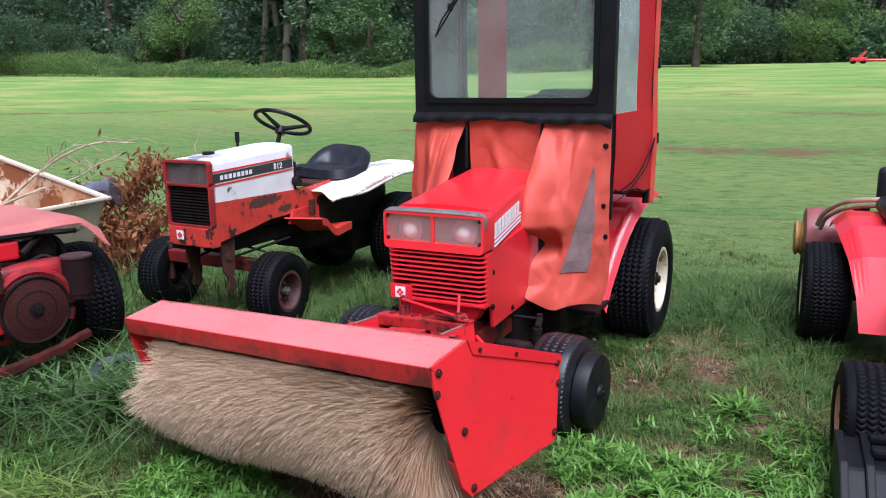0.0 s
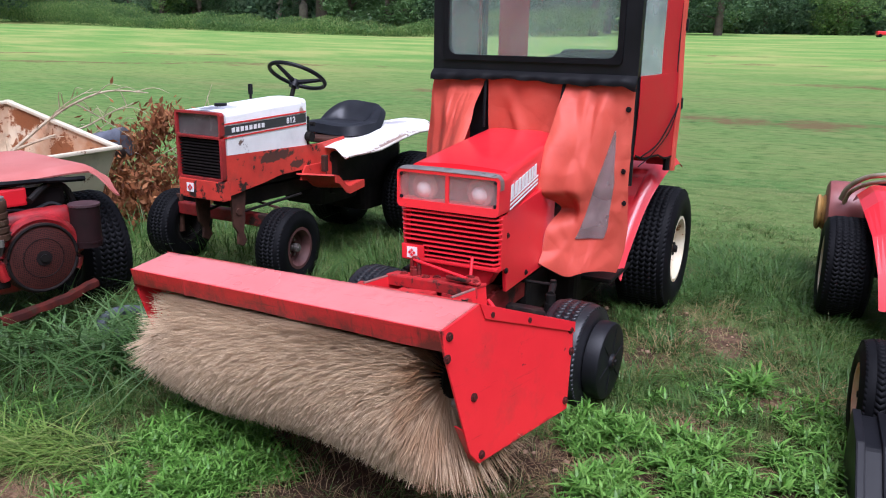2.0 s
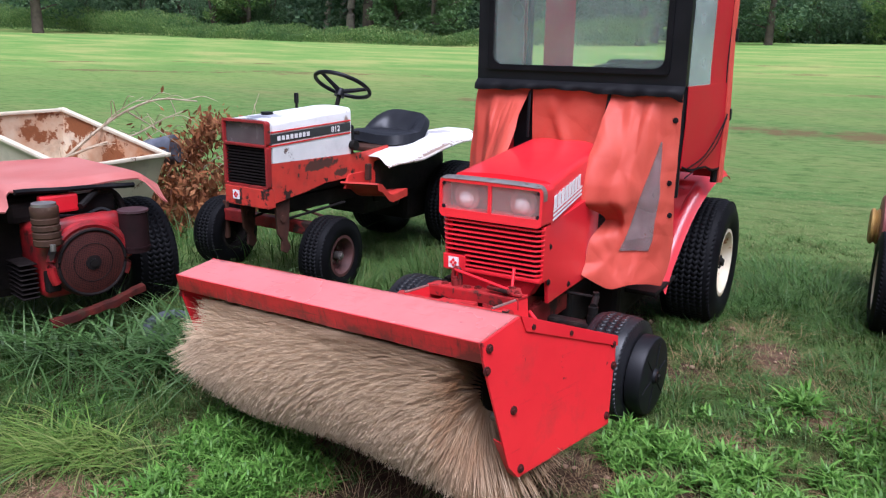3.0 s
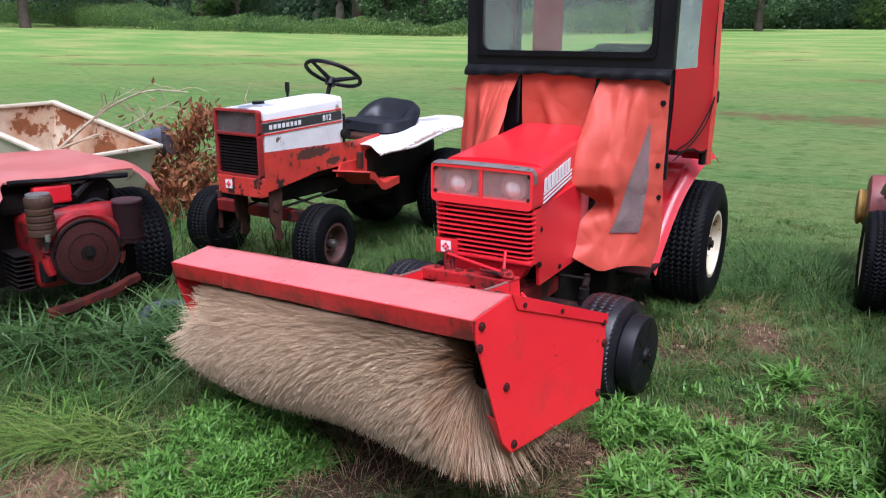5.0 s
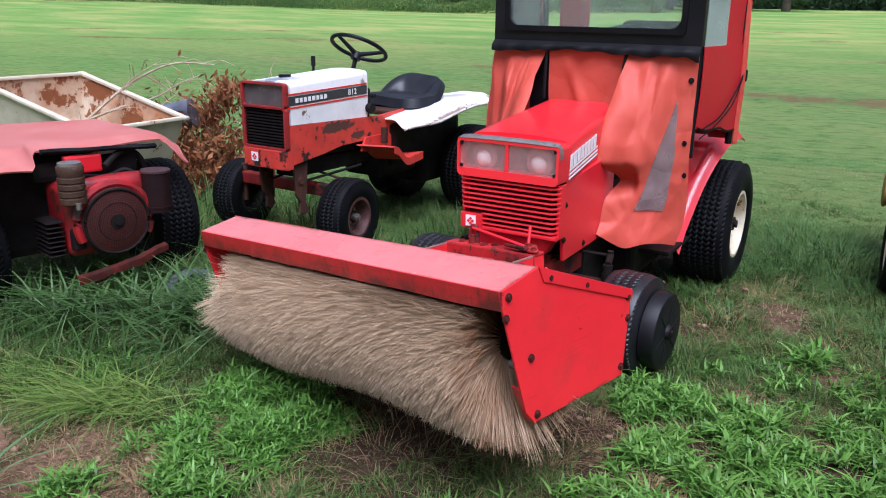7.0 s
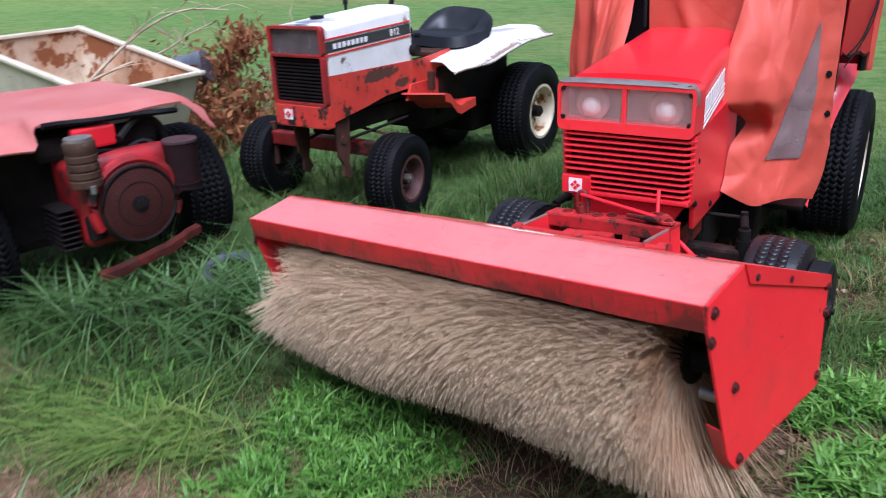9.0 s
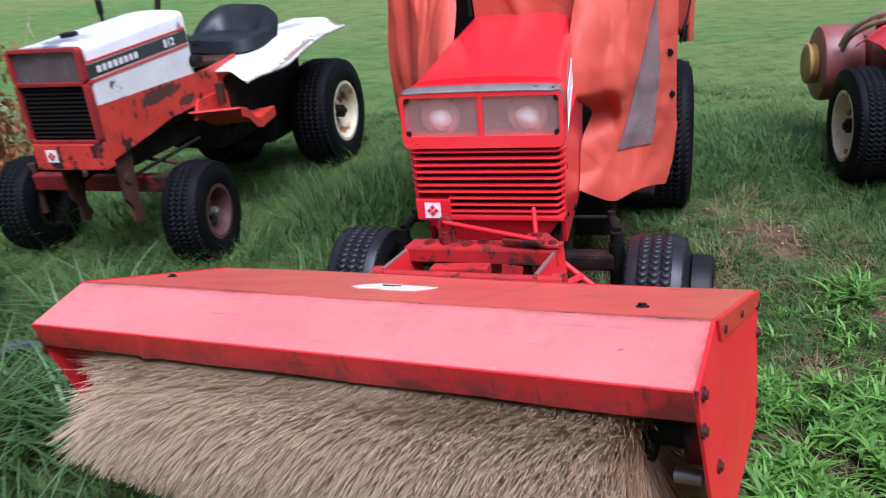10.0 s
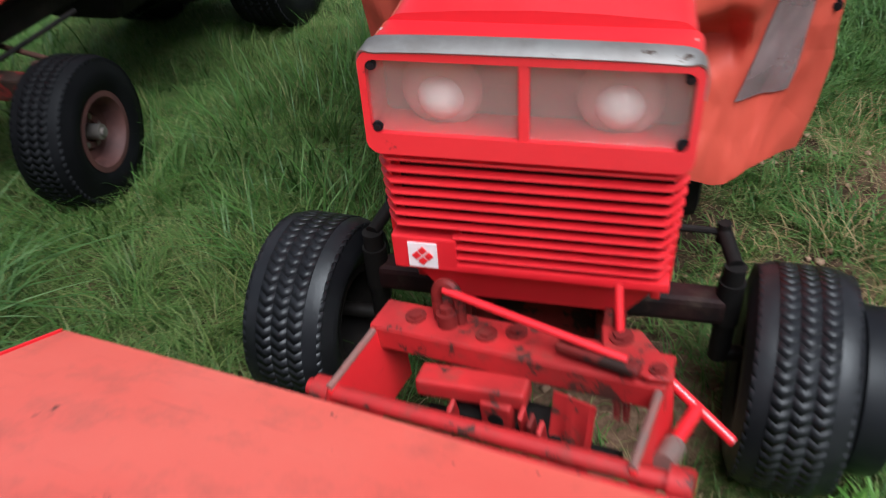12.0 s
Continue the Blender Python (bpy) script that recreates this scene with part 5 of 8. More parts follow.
def apron_sheet(bm, s, zs, inner_x, outer_x, inner_y, outer_y, seed, bag=0.11, crease=1.0):
    """Loose vinyl hung from the cab: bags out beside the cover, tucks in, falls to a hem, with sharp creases."""
    r = random.Random(seed)
    creases = [(r.uniform(-1, 1), r.uniform(-0.6, 0.6), r.uniform(0.1, 0.9), r.uniform(0.05, 0.95)) for _ in range(9)]
    levels = [1 - (z - zs[-1]) / (zs[0] - zs[-1]) for z in zs]

    def fn(u, v):
        z = zs[0] + (zs[-1] - zs[0]) * v
        x0, x1 = np.interp(v, levels, inner_x), np.interp(v, levels, outer_x)
        y0, y1 = np.interp(v, levels, inner_y), np.interp(v, levels, outer_y)
        x, y = x0 + (x1 - x0) * u, y0 + (y1 - y0) * u
        # the bag and the tuck below it
        side = math.exp(-((u - 0.10) / 0.26) ** 2)
        out = smoothstep(0.05, 0.46, v) * (1 - smoothstep(0.54, 0.62, v))
        y -= bag * side * out
        x -= 0.03 * side * out * (1 - u)
        tuck = math.exp(-((v - 0.665) / 0.055) ** 2) * math.exp(-(u / 0.30) ** 2)
        y += 0.10 * tuck
        x += 0.028 * tuck
        # one long hanging fold and a flat outer panel
        ridge = 0.60 - 0.30 * v
        y -= 0.030 * max(0, 1 - abs(u - ridge) / 0.16) * smoothstep(0.03, 0.25, v) * (1 - smoothstep(0.60, 0.75, v))
        # creases: straight lines that meet at sharp edges
        f = 1.0
        for nx, ny, cu, cv in creases:
            k = math.hypot(nx, ny)
            f = min(f, abs(nx * (u - cu) + ny * (v - cv)) / k)
        env = smoothstep(0.0, 0.15, v) * (0.55 + 0.45 * smoothstep(0.95, 0.5, u) if u < 0.95 else 0.4)
        y += crease * env * (0.22 * min(f, 0.12) - 0.016)
        y += env * 0.006 * noise.noise(Vector((u * 6 + seed, v * 9, seed)))
        y -= 0.03 * smoothstep(0.80, 1.0, v) * math.sin(math.pi * u)
        z += 0.055 * (1 - smoothstep(0.0, 0.45, u)) * smoothstep(0.85, 1.0, v) + 0.012 * math.sin(7 * u + seed) * smoothstep(0.85, 1.0, v)
        x += 0.006 * noise.noise(Vector((u * 3, v * 6 + seed, 3.0)))
        return (s * x, y, z)
    sheet(bm, fn, 56, 84, 0.003)
    return fn


def make_cab():
    C = thing("tractor_cab", TRACTOR, "tractor cab of red vinyl with black-framed windscreen and clear side curtain", "cab")
    bm = new_bm()
    rounded_frame(bm, CAB_L, CAB_R, CAB_Z0, CAB_Z1, 0.080, 0.068, 0.09, 0.055, CAB_Y, 0.05, t_left=0.066)
    fr = part("windscreen_frame", bm, BLACK, C, "black windscreen frame", smooth=True)
    bm = new_bm()
    rounded_frame(bm, CAB_L + 0.054, CAB_R - 0.068, CAB_Z0 + 0.056, CAB_Z1 - 0.077, 0.024, 0.024, 0.024, 0.045, CAB_Y - 0.010, 0.012)
    part("rubber_seal", bm, BLACK_RUB, fr, smooth=True)
    bm = new_bm()
    box(bm, ((CAB_L + CAB_R) / 2, CAB_Y + 0.022, (CAB_Z0 + CAB_Z1) / 2), (CAB_R - CAB_L - 0.09, 0.005, CAB_Z1 - CAB_Z0 - 0.12))
    g = part("windscreen", bm, GLASS, C, "hazy clear windscreen")
    g.visible_shadow = False
    # wiper
    bm = new_bm()
    rod(bm, (-0.10, CAB_Y - 0.045, 1.93), (-0.245, CAB_Y - 0.035, 1.715), 0.006, 8)
    wp = part("wiper", bm, BLACK, C, "black wiper", smooth=True)
    bm = new_bm()
    tube(bm, smooth_line([(-0.15, CAB_Y - 0.020, 1.845), (-0.20, CAB_Y - 0.034, 1.79), (-0.245, CAB_Y - 0.036, 1.715), (-0.29, CAB_Y - 0.034, 1.66), (-0.325, CAB_Y - 0.018, 1.60)], 4), 0.004, 6)
    part("wiper_bridge", bm, BLACK, wp, smooth=True)
    bm = new_bm()
    rod(bm, (-0.140, CAB_Y - 0.012, 1.86), (-0.335, CAB_Y - 0.012, 1.59), 0.0045, 6)
    part("wiper_blade", bm, BLACK_RUB, wp, smooth=True)
    bm = new_bm()
    box(bm, (-0.245, CAB_Y - 0.036, 1.715), (0.022, 0.018, 0.034), 0.004)
    part("wiper_joint", bm, BLACK, wp)
    # black flap under the frame
    bm = new_bm()
    def flap(u, v):
        x = CAB_L + 0.008 + (CAB_R - CAB_L - 0.004) * u
        return (x, CAB_Y - 0.012 - 0.026 * min(1, 2 * v) - (0.005 * math.sin(31 * u) + 0.004 * math.sin(67 * u + 2)) * v, CAB_Z0 + 0.012 - (0.038 + 0.007 * math.sin(9 * u + 1) + 0.003 * math.sin(43 * u) + 0.03 * smoothstep(0.93, 1.0, u)) * v)
    sheet(bm, flap, 110, 5, 0.004)
    part("rubber_flap", bm, BLACK_RUB, C, "wrinkled black rubber flap", smooth=True)
    # posts, roof and rear
    for x, y in ((CAB_L + 0.02, CAB_Y + 0.05), (CAB_R - 0.02, CAB_Y + 0.05), (CAB_L, 1.26), (CAB_R + 0.03, 1.26)):
        bm = new_bm()
        rod(bm, (x, y, 0.78), (x, y, CAB_Z1), 0.016, 10)
        part("cab_post", bm, BLACK, C)
    bm = new_bm()
    box(bm, (0.05, 1.0, CAB_Z1 + 0.01), (1.0, 0.62, 0.03), 0.012)
    part("roof", bm, CURTAIN, C, "red vinyl roof")
    bm = new_bm()
    box(bm, (0.045, 1.29, 1.02), (0.90, 0.012, 0.42), 0.004)
    box(bm, (0.48, 1.29, 1.40), (0.10, 0.012, 1.2), 0.004)
    part("rear_curtain", bm, CURTAIN, C, "red vinyl rear curtain")
    V = [(-0.385 + 0.165 * i / 6, 1.29 + 0.006 * math.sin(2.0 * i), 1.21 + 0.82 * j / 8) for j in range(9) for i in range(7)]
    F = [(j * 7 + i, j * 7 + i + 1, j * 7 + i + 8, j * 7 + i + 7) for j in range(8) for i in range(6)]
    raw("rear_strip", V, F, CURTAIN_LIT, C, "red vinyl strip lit through from behind", smooth=True)
    # side curtains
    for s in (-1, 1):
        x = CAB_R - 0.002 if s > 0 else CAB_L + 0.002
        out = 0.085 if s > 0 else -0.05
        def sx(y, z):
            t = (y - 0.74) / 0.9
            return x + out * t + s * 0.004 * math.sin(5 * y + 3 * z) + s * 0.002 * math.sin(13 * z)
        y0, y1 = 0.742, 1.27
        bm = new_bm()
        sheet(bm, lambda u, v: (sx(y0 + (y1 - y0) * u, 1.245 - v * (0.37 + 0.04 * u)), y0 + (y1 - y0) * u, 1.245 - v * (0.34 + 0.06 * u)), 14, 10, 0.003)
        part("side_curtain", bm, CURTAIN, C, "red vinyl side curtain", smooth=True)
        bm = new_bm()
        yb = 1.02 if s > 0 else 1.235
        sheet(bm, lambda u, v: (sx(yb + (1.27 - yb) * u, 1.245 + 0.77 * v), yb + (1.27 - yb) * u, 1.245 + 0.77 * v), 8, 10, 0.003)
        part("curtain_border", bm, CURTAIN, C, "red vinyl curtain border", smooth=True)
        bm = new_bm()
        sheet(bm, lambda u, v: (sx(y0 + (yb - y0 - 0.002) * u, 1.245 + 0.77 * v), y0 + (yb - y0 - 0.002) * u, 1.245 + 0.77 * v), 8, 10, 0.002)
        w = part("curtain_window", bm, CLEAR_VINYL, C, "hazy clear vinyl window", smooth=True)
        w.visible_shadow = False
        bm = new_bm()
        tube(bm, [(sx(y, 0.905 - 0.11 * (y - 0.74)), y, 0.905 - 0.11 * (y - 0.74) + 0.01 * math.sin(20 * y)) for y in (0.75, 0.85, 0.95, 1.05, 1.15, 1.265)], 0.006, 6)
        part("curtain_hem", bm, BLACK_RUB, C, "black curtain hem")
        bm = new_bm()
        tube(bm, [(sx(1.27, z) + s * (0.004 + 0.003 * math.sin(7 * z)), 1.275 + 0.003 * math.sin(11 * z), z) for z in (0.78, 0.9, 1.0, 1.1, 1.2, 1.3, 1.4, 1.5, 1.6, 1.8, 2.0)], 0.017, 8)
        part("rolled_edge", bm, VINYL, C, "rolled orange-red vinyl edge", smooth=True)
        bm = new_bm()
        tube(bm, smooth_line([(sx(0.80, 0.90) + s * 0.012, 0.80, 0.90), (sx(1.0, 0.95) + s * 0.014, 1.0, 0.94), (sx(1.2, 1.06) + s * 0.014, 1.2, 1.05), (sx(1.27, 1.12) + s * 0.014, 1.27, 1.11)], 5), 0.0035, 6)
        tube(bm, smooth_line([(sx(0.78, 0.86) + s * 0.010, 0.78, 0.86), (sx(0.95, 0.88) + s * 0.012, 0.95, 0.90), (sx(1.15, 0.98) + s * 0.014, 1.15, 0.98), (sx(1.27, 1.10) + s * 0.014, 1.27, 1.10)], 5), 0.0025, 6)
        part("strap", bm, BLACK_RUB, C, "slack black strap")
        for z in (1.10, 1.46):
            bm = new_bm()
            box(bm, (sx(1.28, z) + s * 0.012, 1.285, z), (0.03, 0.03, 0.055), 0.006)
            part("strap_clip", bm, BLACK, C)
    return C


def thin_vinyl():
    """Red vinyl sheet that lets daylight through."""
    m, t, b = nodes_of("thin_red_vinyl")
    n = noise_node(t, 5, 5)
    col = mix(t, n.outputs[0], (0.80, 0.03, 0.05), (0.70, 0.02, 0.035))
    t.links.new(col, b.inputs["Base Color"])
    b.inputs["Roughness"].default_value = 0.45
    tr = t.nodes.new("ShaderNodeBsdfTranslucent")
    t.links.new(col, tr.inputs[0])
    ms = t.nodes.new("ShaderNodeMixShader")
    ms.inputs[0].default_value = 0.8
    t.links.new(b.outputs[0], ms.inputs[1])
    t.links.new(tr.outputs[0], ms.inputs[2])
    t.links.new(ms.outputs[0], t.nodes["Material Output"].inputs[0])
    return m


CURTAIN_LIT = thin_vinyl()
CURTAIN = surface("red_vinyl", (0.42, 0.006, 0.014), (0.48, 0.009, 0.018), 0.5, scale=4, bumps=0.15, grain=30, spec=0.3)


def make_apron():
    A = thing("vinyl_apron", TRACTOR, "salmon-red vinyl apron draped round the engine cover, with a clear patch", "apron")
    bm = new_bm()
    def mid(u, v):
        x = -0.165 + 0.355 * u
        pull = abs(math.sin(5.2 * u + 2.2 * v + 0.4)) ** 0.6
        return (x * (1 - 0.08 * v), 0.690 + 0.005 * v - 0.020 * pull * v - 0.02 * math.exp(-((u - 0.2 - 0.3 * v) / 0.08) ** 2) * v, 1.215 - 0.245 * v)
    sheet(bm, mid, 30, 16, 0.003)
    part("front_flap", bm, VINYL, A, "orange-red vinyl flap", smooth=True)
    # added black backing sheet fills in the dark gap behind the zips
    bm = new_bm()
    sheet(bm, lambda u, v: (-0.26 + 0.54 * u, 0.712, 1.222 - 0.30 * v), 6, 4, 0.004)
    part("gap_backing", bm, BLACK_RUB, A, "black backing sheet in the gap behind the zips")
    for x0, x1 in ((-0.172, -0.160), (0.196, 0.186)):
        bm = new_bm()
        tube(bm, smooth_line([(x0, 0.675, 1.20), ((x0 + x1) / 2, 0.655, 1.10), (x1, 0.64, 1.0)], 5), 0.007, 8)
        part("zip", bm, BLACK_RUB, A, "black zip edge", smooth=True)
    bm = new_bm()
    fn = apron_sheet(bm, 1, [1.215, 1.10, 0.95, 0.84, 0.77, 0.72, 0.67, 0.60, 0.51, 0.405], [0.205, 0.198, 0.200, 0.205, 0.207, 0.208, 0.208, 0.207, 0.205, 0.205], [0.503, 0.503, 0.503, 0.502, 0.502, 0.502, 0.504, 0.512, 0.500, 0.476], [0.695, 0.63, 0.57, 0.53, 0.52, 0.52, 0.52, 0.51, 0.48, 0.45], [0.69, 0.69, 0.69, 0.69, 0.69, 0.70, 0.70, 0.71, 0.71, 0.69], 3, 0.095, 0.60)
    rp = part("side_apron", bm, VINYL, A, "creased orange-red vinyl side apron", smooth=True)
    bm = new_bm()
    def patch(u, v):
        vv = 0.24 + 0.57 * v
        lo = np.interp(vv, (0.24, 0.43, 0.81), (0.76, 0.655, 0.38))
        hi = np.interp(vv, (0.24, 0.51, 0.81), (0.78, 0.83, 0.73))
        p = fn(lo + (hi - lo) * u, vv)
        return (p[0] + 0.002, p[1] - 0.006, p[2])
    sheet(bm, patch, 14, 40, 0.002)
    part("clear_patch", bm, PATCH, rp, "cloudy clear vinyl patch", smooth=True)
    for u, v in ((0.93, 0.13), (0.93, 0.45), (0.95, 0.62)):
        p = fn(u, v)
        bolt_head(rp, (p[0], p[1] - 0.004, p[2]), (0, -1, 0), 0.008, BLACK, "snap")
    bm = new_bm()
    apron_sheet(bm, -1, [1.215, 1.10, 0.95, 0.82, 0.70, 0.58, 0.48], [0.178, 0.20, 0.205, 0.21, 0.205, 0.21, 0.22], [0.445, 0.455, 0.465, 0.47, 0.46, 0.44, 0.41], [0.695, 0.63, 0.56, 0.48, 0.44, 0.44, 0.47], [0.70, 0.69, 0.68, 0.67, 0.67, 0.66, 0.64], 8, 0.10, 0.45)
    part("side_apron", bm, VINYL, A, "creased orange-red vinyl side apron", smooth=True)
    return A


PATCH = glass_material("cloudy_vinyl", (0.72, 0.62, 0.62), 0.16, haze=0.34, haze_col=(0.52, 0.38, 0.37))
make_cab()
make_apron()

# ---------------------------------------------------------------- rotary broom
EX = Vector((0.9510, -0.2952, 0.0918)).normalized()
EZ = EX.cross(Vector((0.2966, 0.9550, 0.0))).normalized()
EY = EZ.cross(EX)
BROOM = Matrix.Translation(Vector((-0.948, -0.679, 0.586)) - 0.018 * EX) @ Matrix((EX, EY, EZ)).transposed().to_4x4()
BW = 1.442


def make_broom():
    B = thing("rotary_broom", BROOM, "red rotary sweeper broom with tan bristles on the tractor's front mount", "broom")
    bm = new_bm()
    sheet(bm, lambda u, v: (BW * u, 0.018 + 0.152 * v, -0.012 + 0.030 * v), 30, 3, 0.005)
    part("front_slope", bm, RED_SLOPE, B, "sloping red hood plate")
    bm = new_bm()
    sheet(bm, lambda u, v: (BW * u, 0.170 + 0.466 * v, 0.018 - 0.173 * v + 0.003 * math.sin(7 * u)), 30, 6, 0.005)
    top = part("top_plate", bm, RED_HOOD, B, "large red hood plate")
    bm = new_bm()
    sheet(bm, lambda u, v: (BW * u, 0.018 + 0.008 * v - 0.010 * v * math.exp(-((u - 0.235) / 0.012) ** 2), -0.012 - (0.055 + 0.0012 * math.sin(23 * u)) * v), 90, 4, 0.005)
    part("front_lip", bm, RED_LIP, B, "scuffed red front lip, grimy along its lower edge")
    bm = new_bm()
    sheet(bm, lambda u, v: (BW * u, 0.636, -0.155 - 0.08 * v), 10, 2, 0.005)
    part("rear_lip", bm, RED_EDGE, B)
    bm = new_bm()
    rod(bm, (0.004, 0.170, 0.0165), (BW - 0.004, 0.170, 0.0165), 0.0022, 8)
    part("crease", bm, FOLD, top, "grimy fold line")
    # end plates
    poly = [(0.020, -0.014), (0.170, 0.016), (0.636, -0.157), (0.580, -0.415), (0.140, -0.412), (0.104, -0.37), (0.022, -0.070)]
    for x, o in ((BW, 1), (0.0, -1)):
        bm = new_bm()
        prism(bm, poly, x - 0.003 + o * 0.003, x + 0.003 + o * 0.003, 0.001)
        ep = part("end_plate", bm, RED_PLATE, B, "flat red end plate with bolts")
        for y, z in ((0.045, -0.034), (0.032, -0.088), (0.22, -0.022), (0.39, -0.082), (0.612, -0.172), (0.612, -0.240), (0.13, -0.222), (0.57, -0.385), (0.15, -0.39)):
            bolt_head(ep, (x + o * 0.007, y, z), (o, 0, 0), 0.008, BOLT_RED)
        bm = new_bm()
        sheet(bm, lambda u, v: (x - o * (0.002 + 0.034 * u), 0.085 + 0.052 * v + 0.01 * u, -0.30 - 0.112 * v), 3, 4, 0.004)
        part("return_flange", bm, RED, ep, "inturned red lower edge")
        bm = new_bm()
        prism(bm, [(0.170, 0.020), (0.636, -0.153), (0.632, -0.184), (0.190, -0.026)], x + o * 0.0062, x + o * 0.011, 0.001)
        part("flange", bm, RED, ep)
    # sticker, screws
    def on_top(x, y, up=0.0):
        return (x, y, 0.018 - 0.173 * (y - 0.170) / 0.466 + 0.003 * math.sin(7 * x / BW) + up)
    edge = [(0.640, 0.352), (0.668, 0.340), (0.700, 0.352), (0.730, 0.338), (0.762, 0.346), (0.800, 0.352), (0.812, 0.395), (0.815, 0.425), (0.760, 0.424), (0.700, 0.430), (0.662, 0.424), (0.645, 0.392)]
    st = strip(top, "label", [on_top(x, y, 0.001) for x, y in edge], PAPER, 0.0012)
    for x, y, w in ((0.69, 0.398, 0.045), (0.70, 0.386, 0.03)):
        strip(st, "print_bar", [on_top(x, y, 0.001), on_top(x + w, y + 0.003, 0.001), on_top(x + w, y + 0.006, 0.001), on_top(x, y + 0.003, 0.001)], DECAL_BLACK, 0.003)
    for x, y in ((0.09, 0.352), (1.305, 0.285)):
        bolt_head(top, on_top(x, y), (0, 0.33, 1), 0.008)
    # shaft and end bearing
    cy, cz, R = 0.205, -0.215, 0.262
    bm = new_bm()
    rod(bm, (0.012, cy, cz), (BW - 0.012, cy, cz), 0.030, 20)
    rod(bm, (0.03, cy, cz), (BW - 0.11, cy, cz), 0.06, 20)
    core = part("core", bm, IRON, B, "dark core of the brush", smooth=True)
    for x in (0.035, BW - 0.035):
        bm = new_bm()
        rod(bm, (x - 0.016, cy, cz), (x + 0.016, cy, cz), 0.055, 24)
        part("bearing", bm, RED_DARK, core, smooth=True)
        bm = new_bm()
        rod(bm, (x - 0.03, cy - 0.07, cz - 0.04), (x + 0.015, cy - 0.07, cz - 0.04), 0.014, 10)
        part("shaft_end", bm, STEEL, core, smooth=True)
    # bristles in worn, uneven bundles
    n = 112000
    g = np.random.default_rng(5)
    x0 = g.uniform(0.075, BW - 0.115, n)
    a = g.uniform(0, 6.283, n)
    left, right = np.clip(1 - (x0 - 0.06) / 0.20, 0, 1), np.clip(1 - (BW - x0 - 0.06) / 0.24, 0, 1)
    edge = np.maximum(left, right)
    # bundles hold together towards the worn ends
    step = 0.14
    cell = np.round(x0 / 0.032)
    key = np.round(a / step + 0.37 * cell)
    held = (key - 0.37 * cell) * step + g.normal(0, 0.016, n)
    a = np.where(g.random(n) < np.minimum(1, 1.6 * edge), held, a + 0.04 * np.sin(130 * x0))
    down = np.clip(-np.sin(a), 0, 1)
    luck = np.abs(np.sin(12.9898 * key + 78.233 * cell)) * 437.585 % 1.0
    spray = np.where(g.random(n) < 0.85, 0.1 + (7.31 * luck) % 1.0 + g.normal(0, 0.06, n), g.uniform(0.1, 1.1, n))
    out = -left * 0.17 * spray + right * (0.02 + 0.17 * down ** 1.5) * g.uniform(0.1, 1.1, n)
    # some bundles are worn short or lost near the open end
    sparse = luck < 0.95 * np.minimum(1, 1.5 * left) * np.clip(0.80 + 0.8 * np.sin(a), 0, 1)
    L = R * (1.0 + 0.07 * np.clip(g.normal(0, 1, n), -2, 1.4)) * (1 - 0.04 * np.sin(7 * x0 + 2 * a)) * (1 - 0.05 * left + 0.05 * right * down)
    L *= 1 - 0.45 * left * np.clip(0.45 + np.sin(a), 0, 1)
    L = np.where(sparse, 0.062, L * (1 + 0.10 * edge * (luck - 0.5)))
    da = g.normal(0, 0.11, n) * (1 - 0.75 * left)
    w = g.uniform(0.0010, 0.0019, n)
    drift = g.normal(0, 0.022, n) * (1 - 0.6 * left) + right * g.normal(0, 0.025, n)
    seg = 2
    V = np.zeros((n, 2 * seg + 2, 3), np.float32)
    for k in range(seg + 1):
        t = k / seg
        rr = 0.055 + (L - 0.055) * t
        aa = a + da * t * t
        xx = x0 + (out + drift) * t ** 1.4
        ca, sa = np.cos(aa), np.sin(aa)
        py, pz = cy + rr * ca, cz + rr * sa - 0.014 * t * t
        side = 0.5 * w * (1.0 if k < seg else 0.55)
        V[:, 2 * k] = np.stack([xx - side * 0.8, py + side * sa * 0.6, pz - side * ca * 0.6], -1)
        V[:, 2 * k + 1] = np.stack([xx + side * 0.8, py - side * sa * 0.6, pz + side * ca * 0.6], -1)
    base = (np.arange(n) * (2 * seg + 2))[:, None]
    F = np.concatenate([base + np.array([[2 * k, 2 * k + 1, 2 * k + 3, 2 * k + 2]]) for k in range(seg)])
    # bristles stay under the hood and between the end plates, but splay out ahead of and below them
    lim = np.where(V[..., 1] < 0.17, 0.0, 0.010 - 0.168 * (V[..., 1] - 0.17) / 0.452)
    lim = np.where(V[..., 1] < 0.03, -0.065, lim)
    V[..., 2] = np.minimum(V[..., 2], lim - 0.012)
    front = 0.012 + 0.30 * np.clip(-0.065 - V[..., 2], 0, 1)
    inside = (V[..., 1] > front - 0.01) & (V[..., 2] > -0.42)
    V[..., 0] = np.where(inside, np.clip(V[..., 0], 0.008, BW - 0.010), V[..., 0])
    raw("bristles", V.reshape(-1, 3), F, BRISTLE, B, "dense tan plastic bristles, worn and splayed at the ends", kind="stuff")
    return B


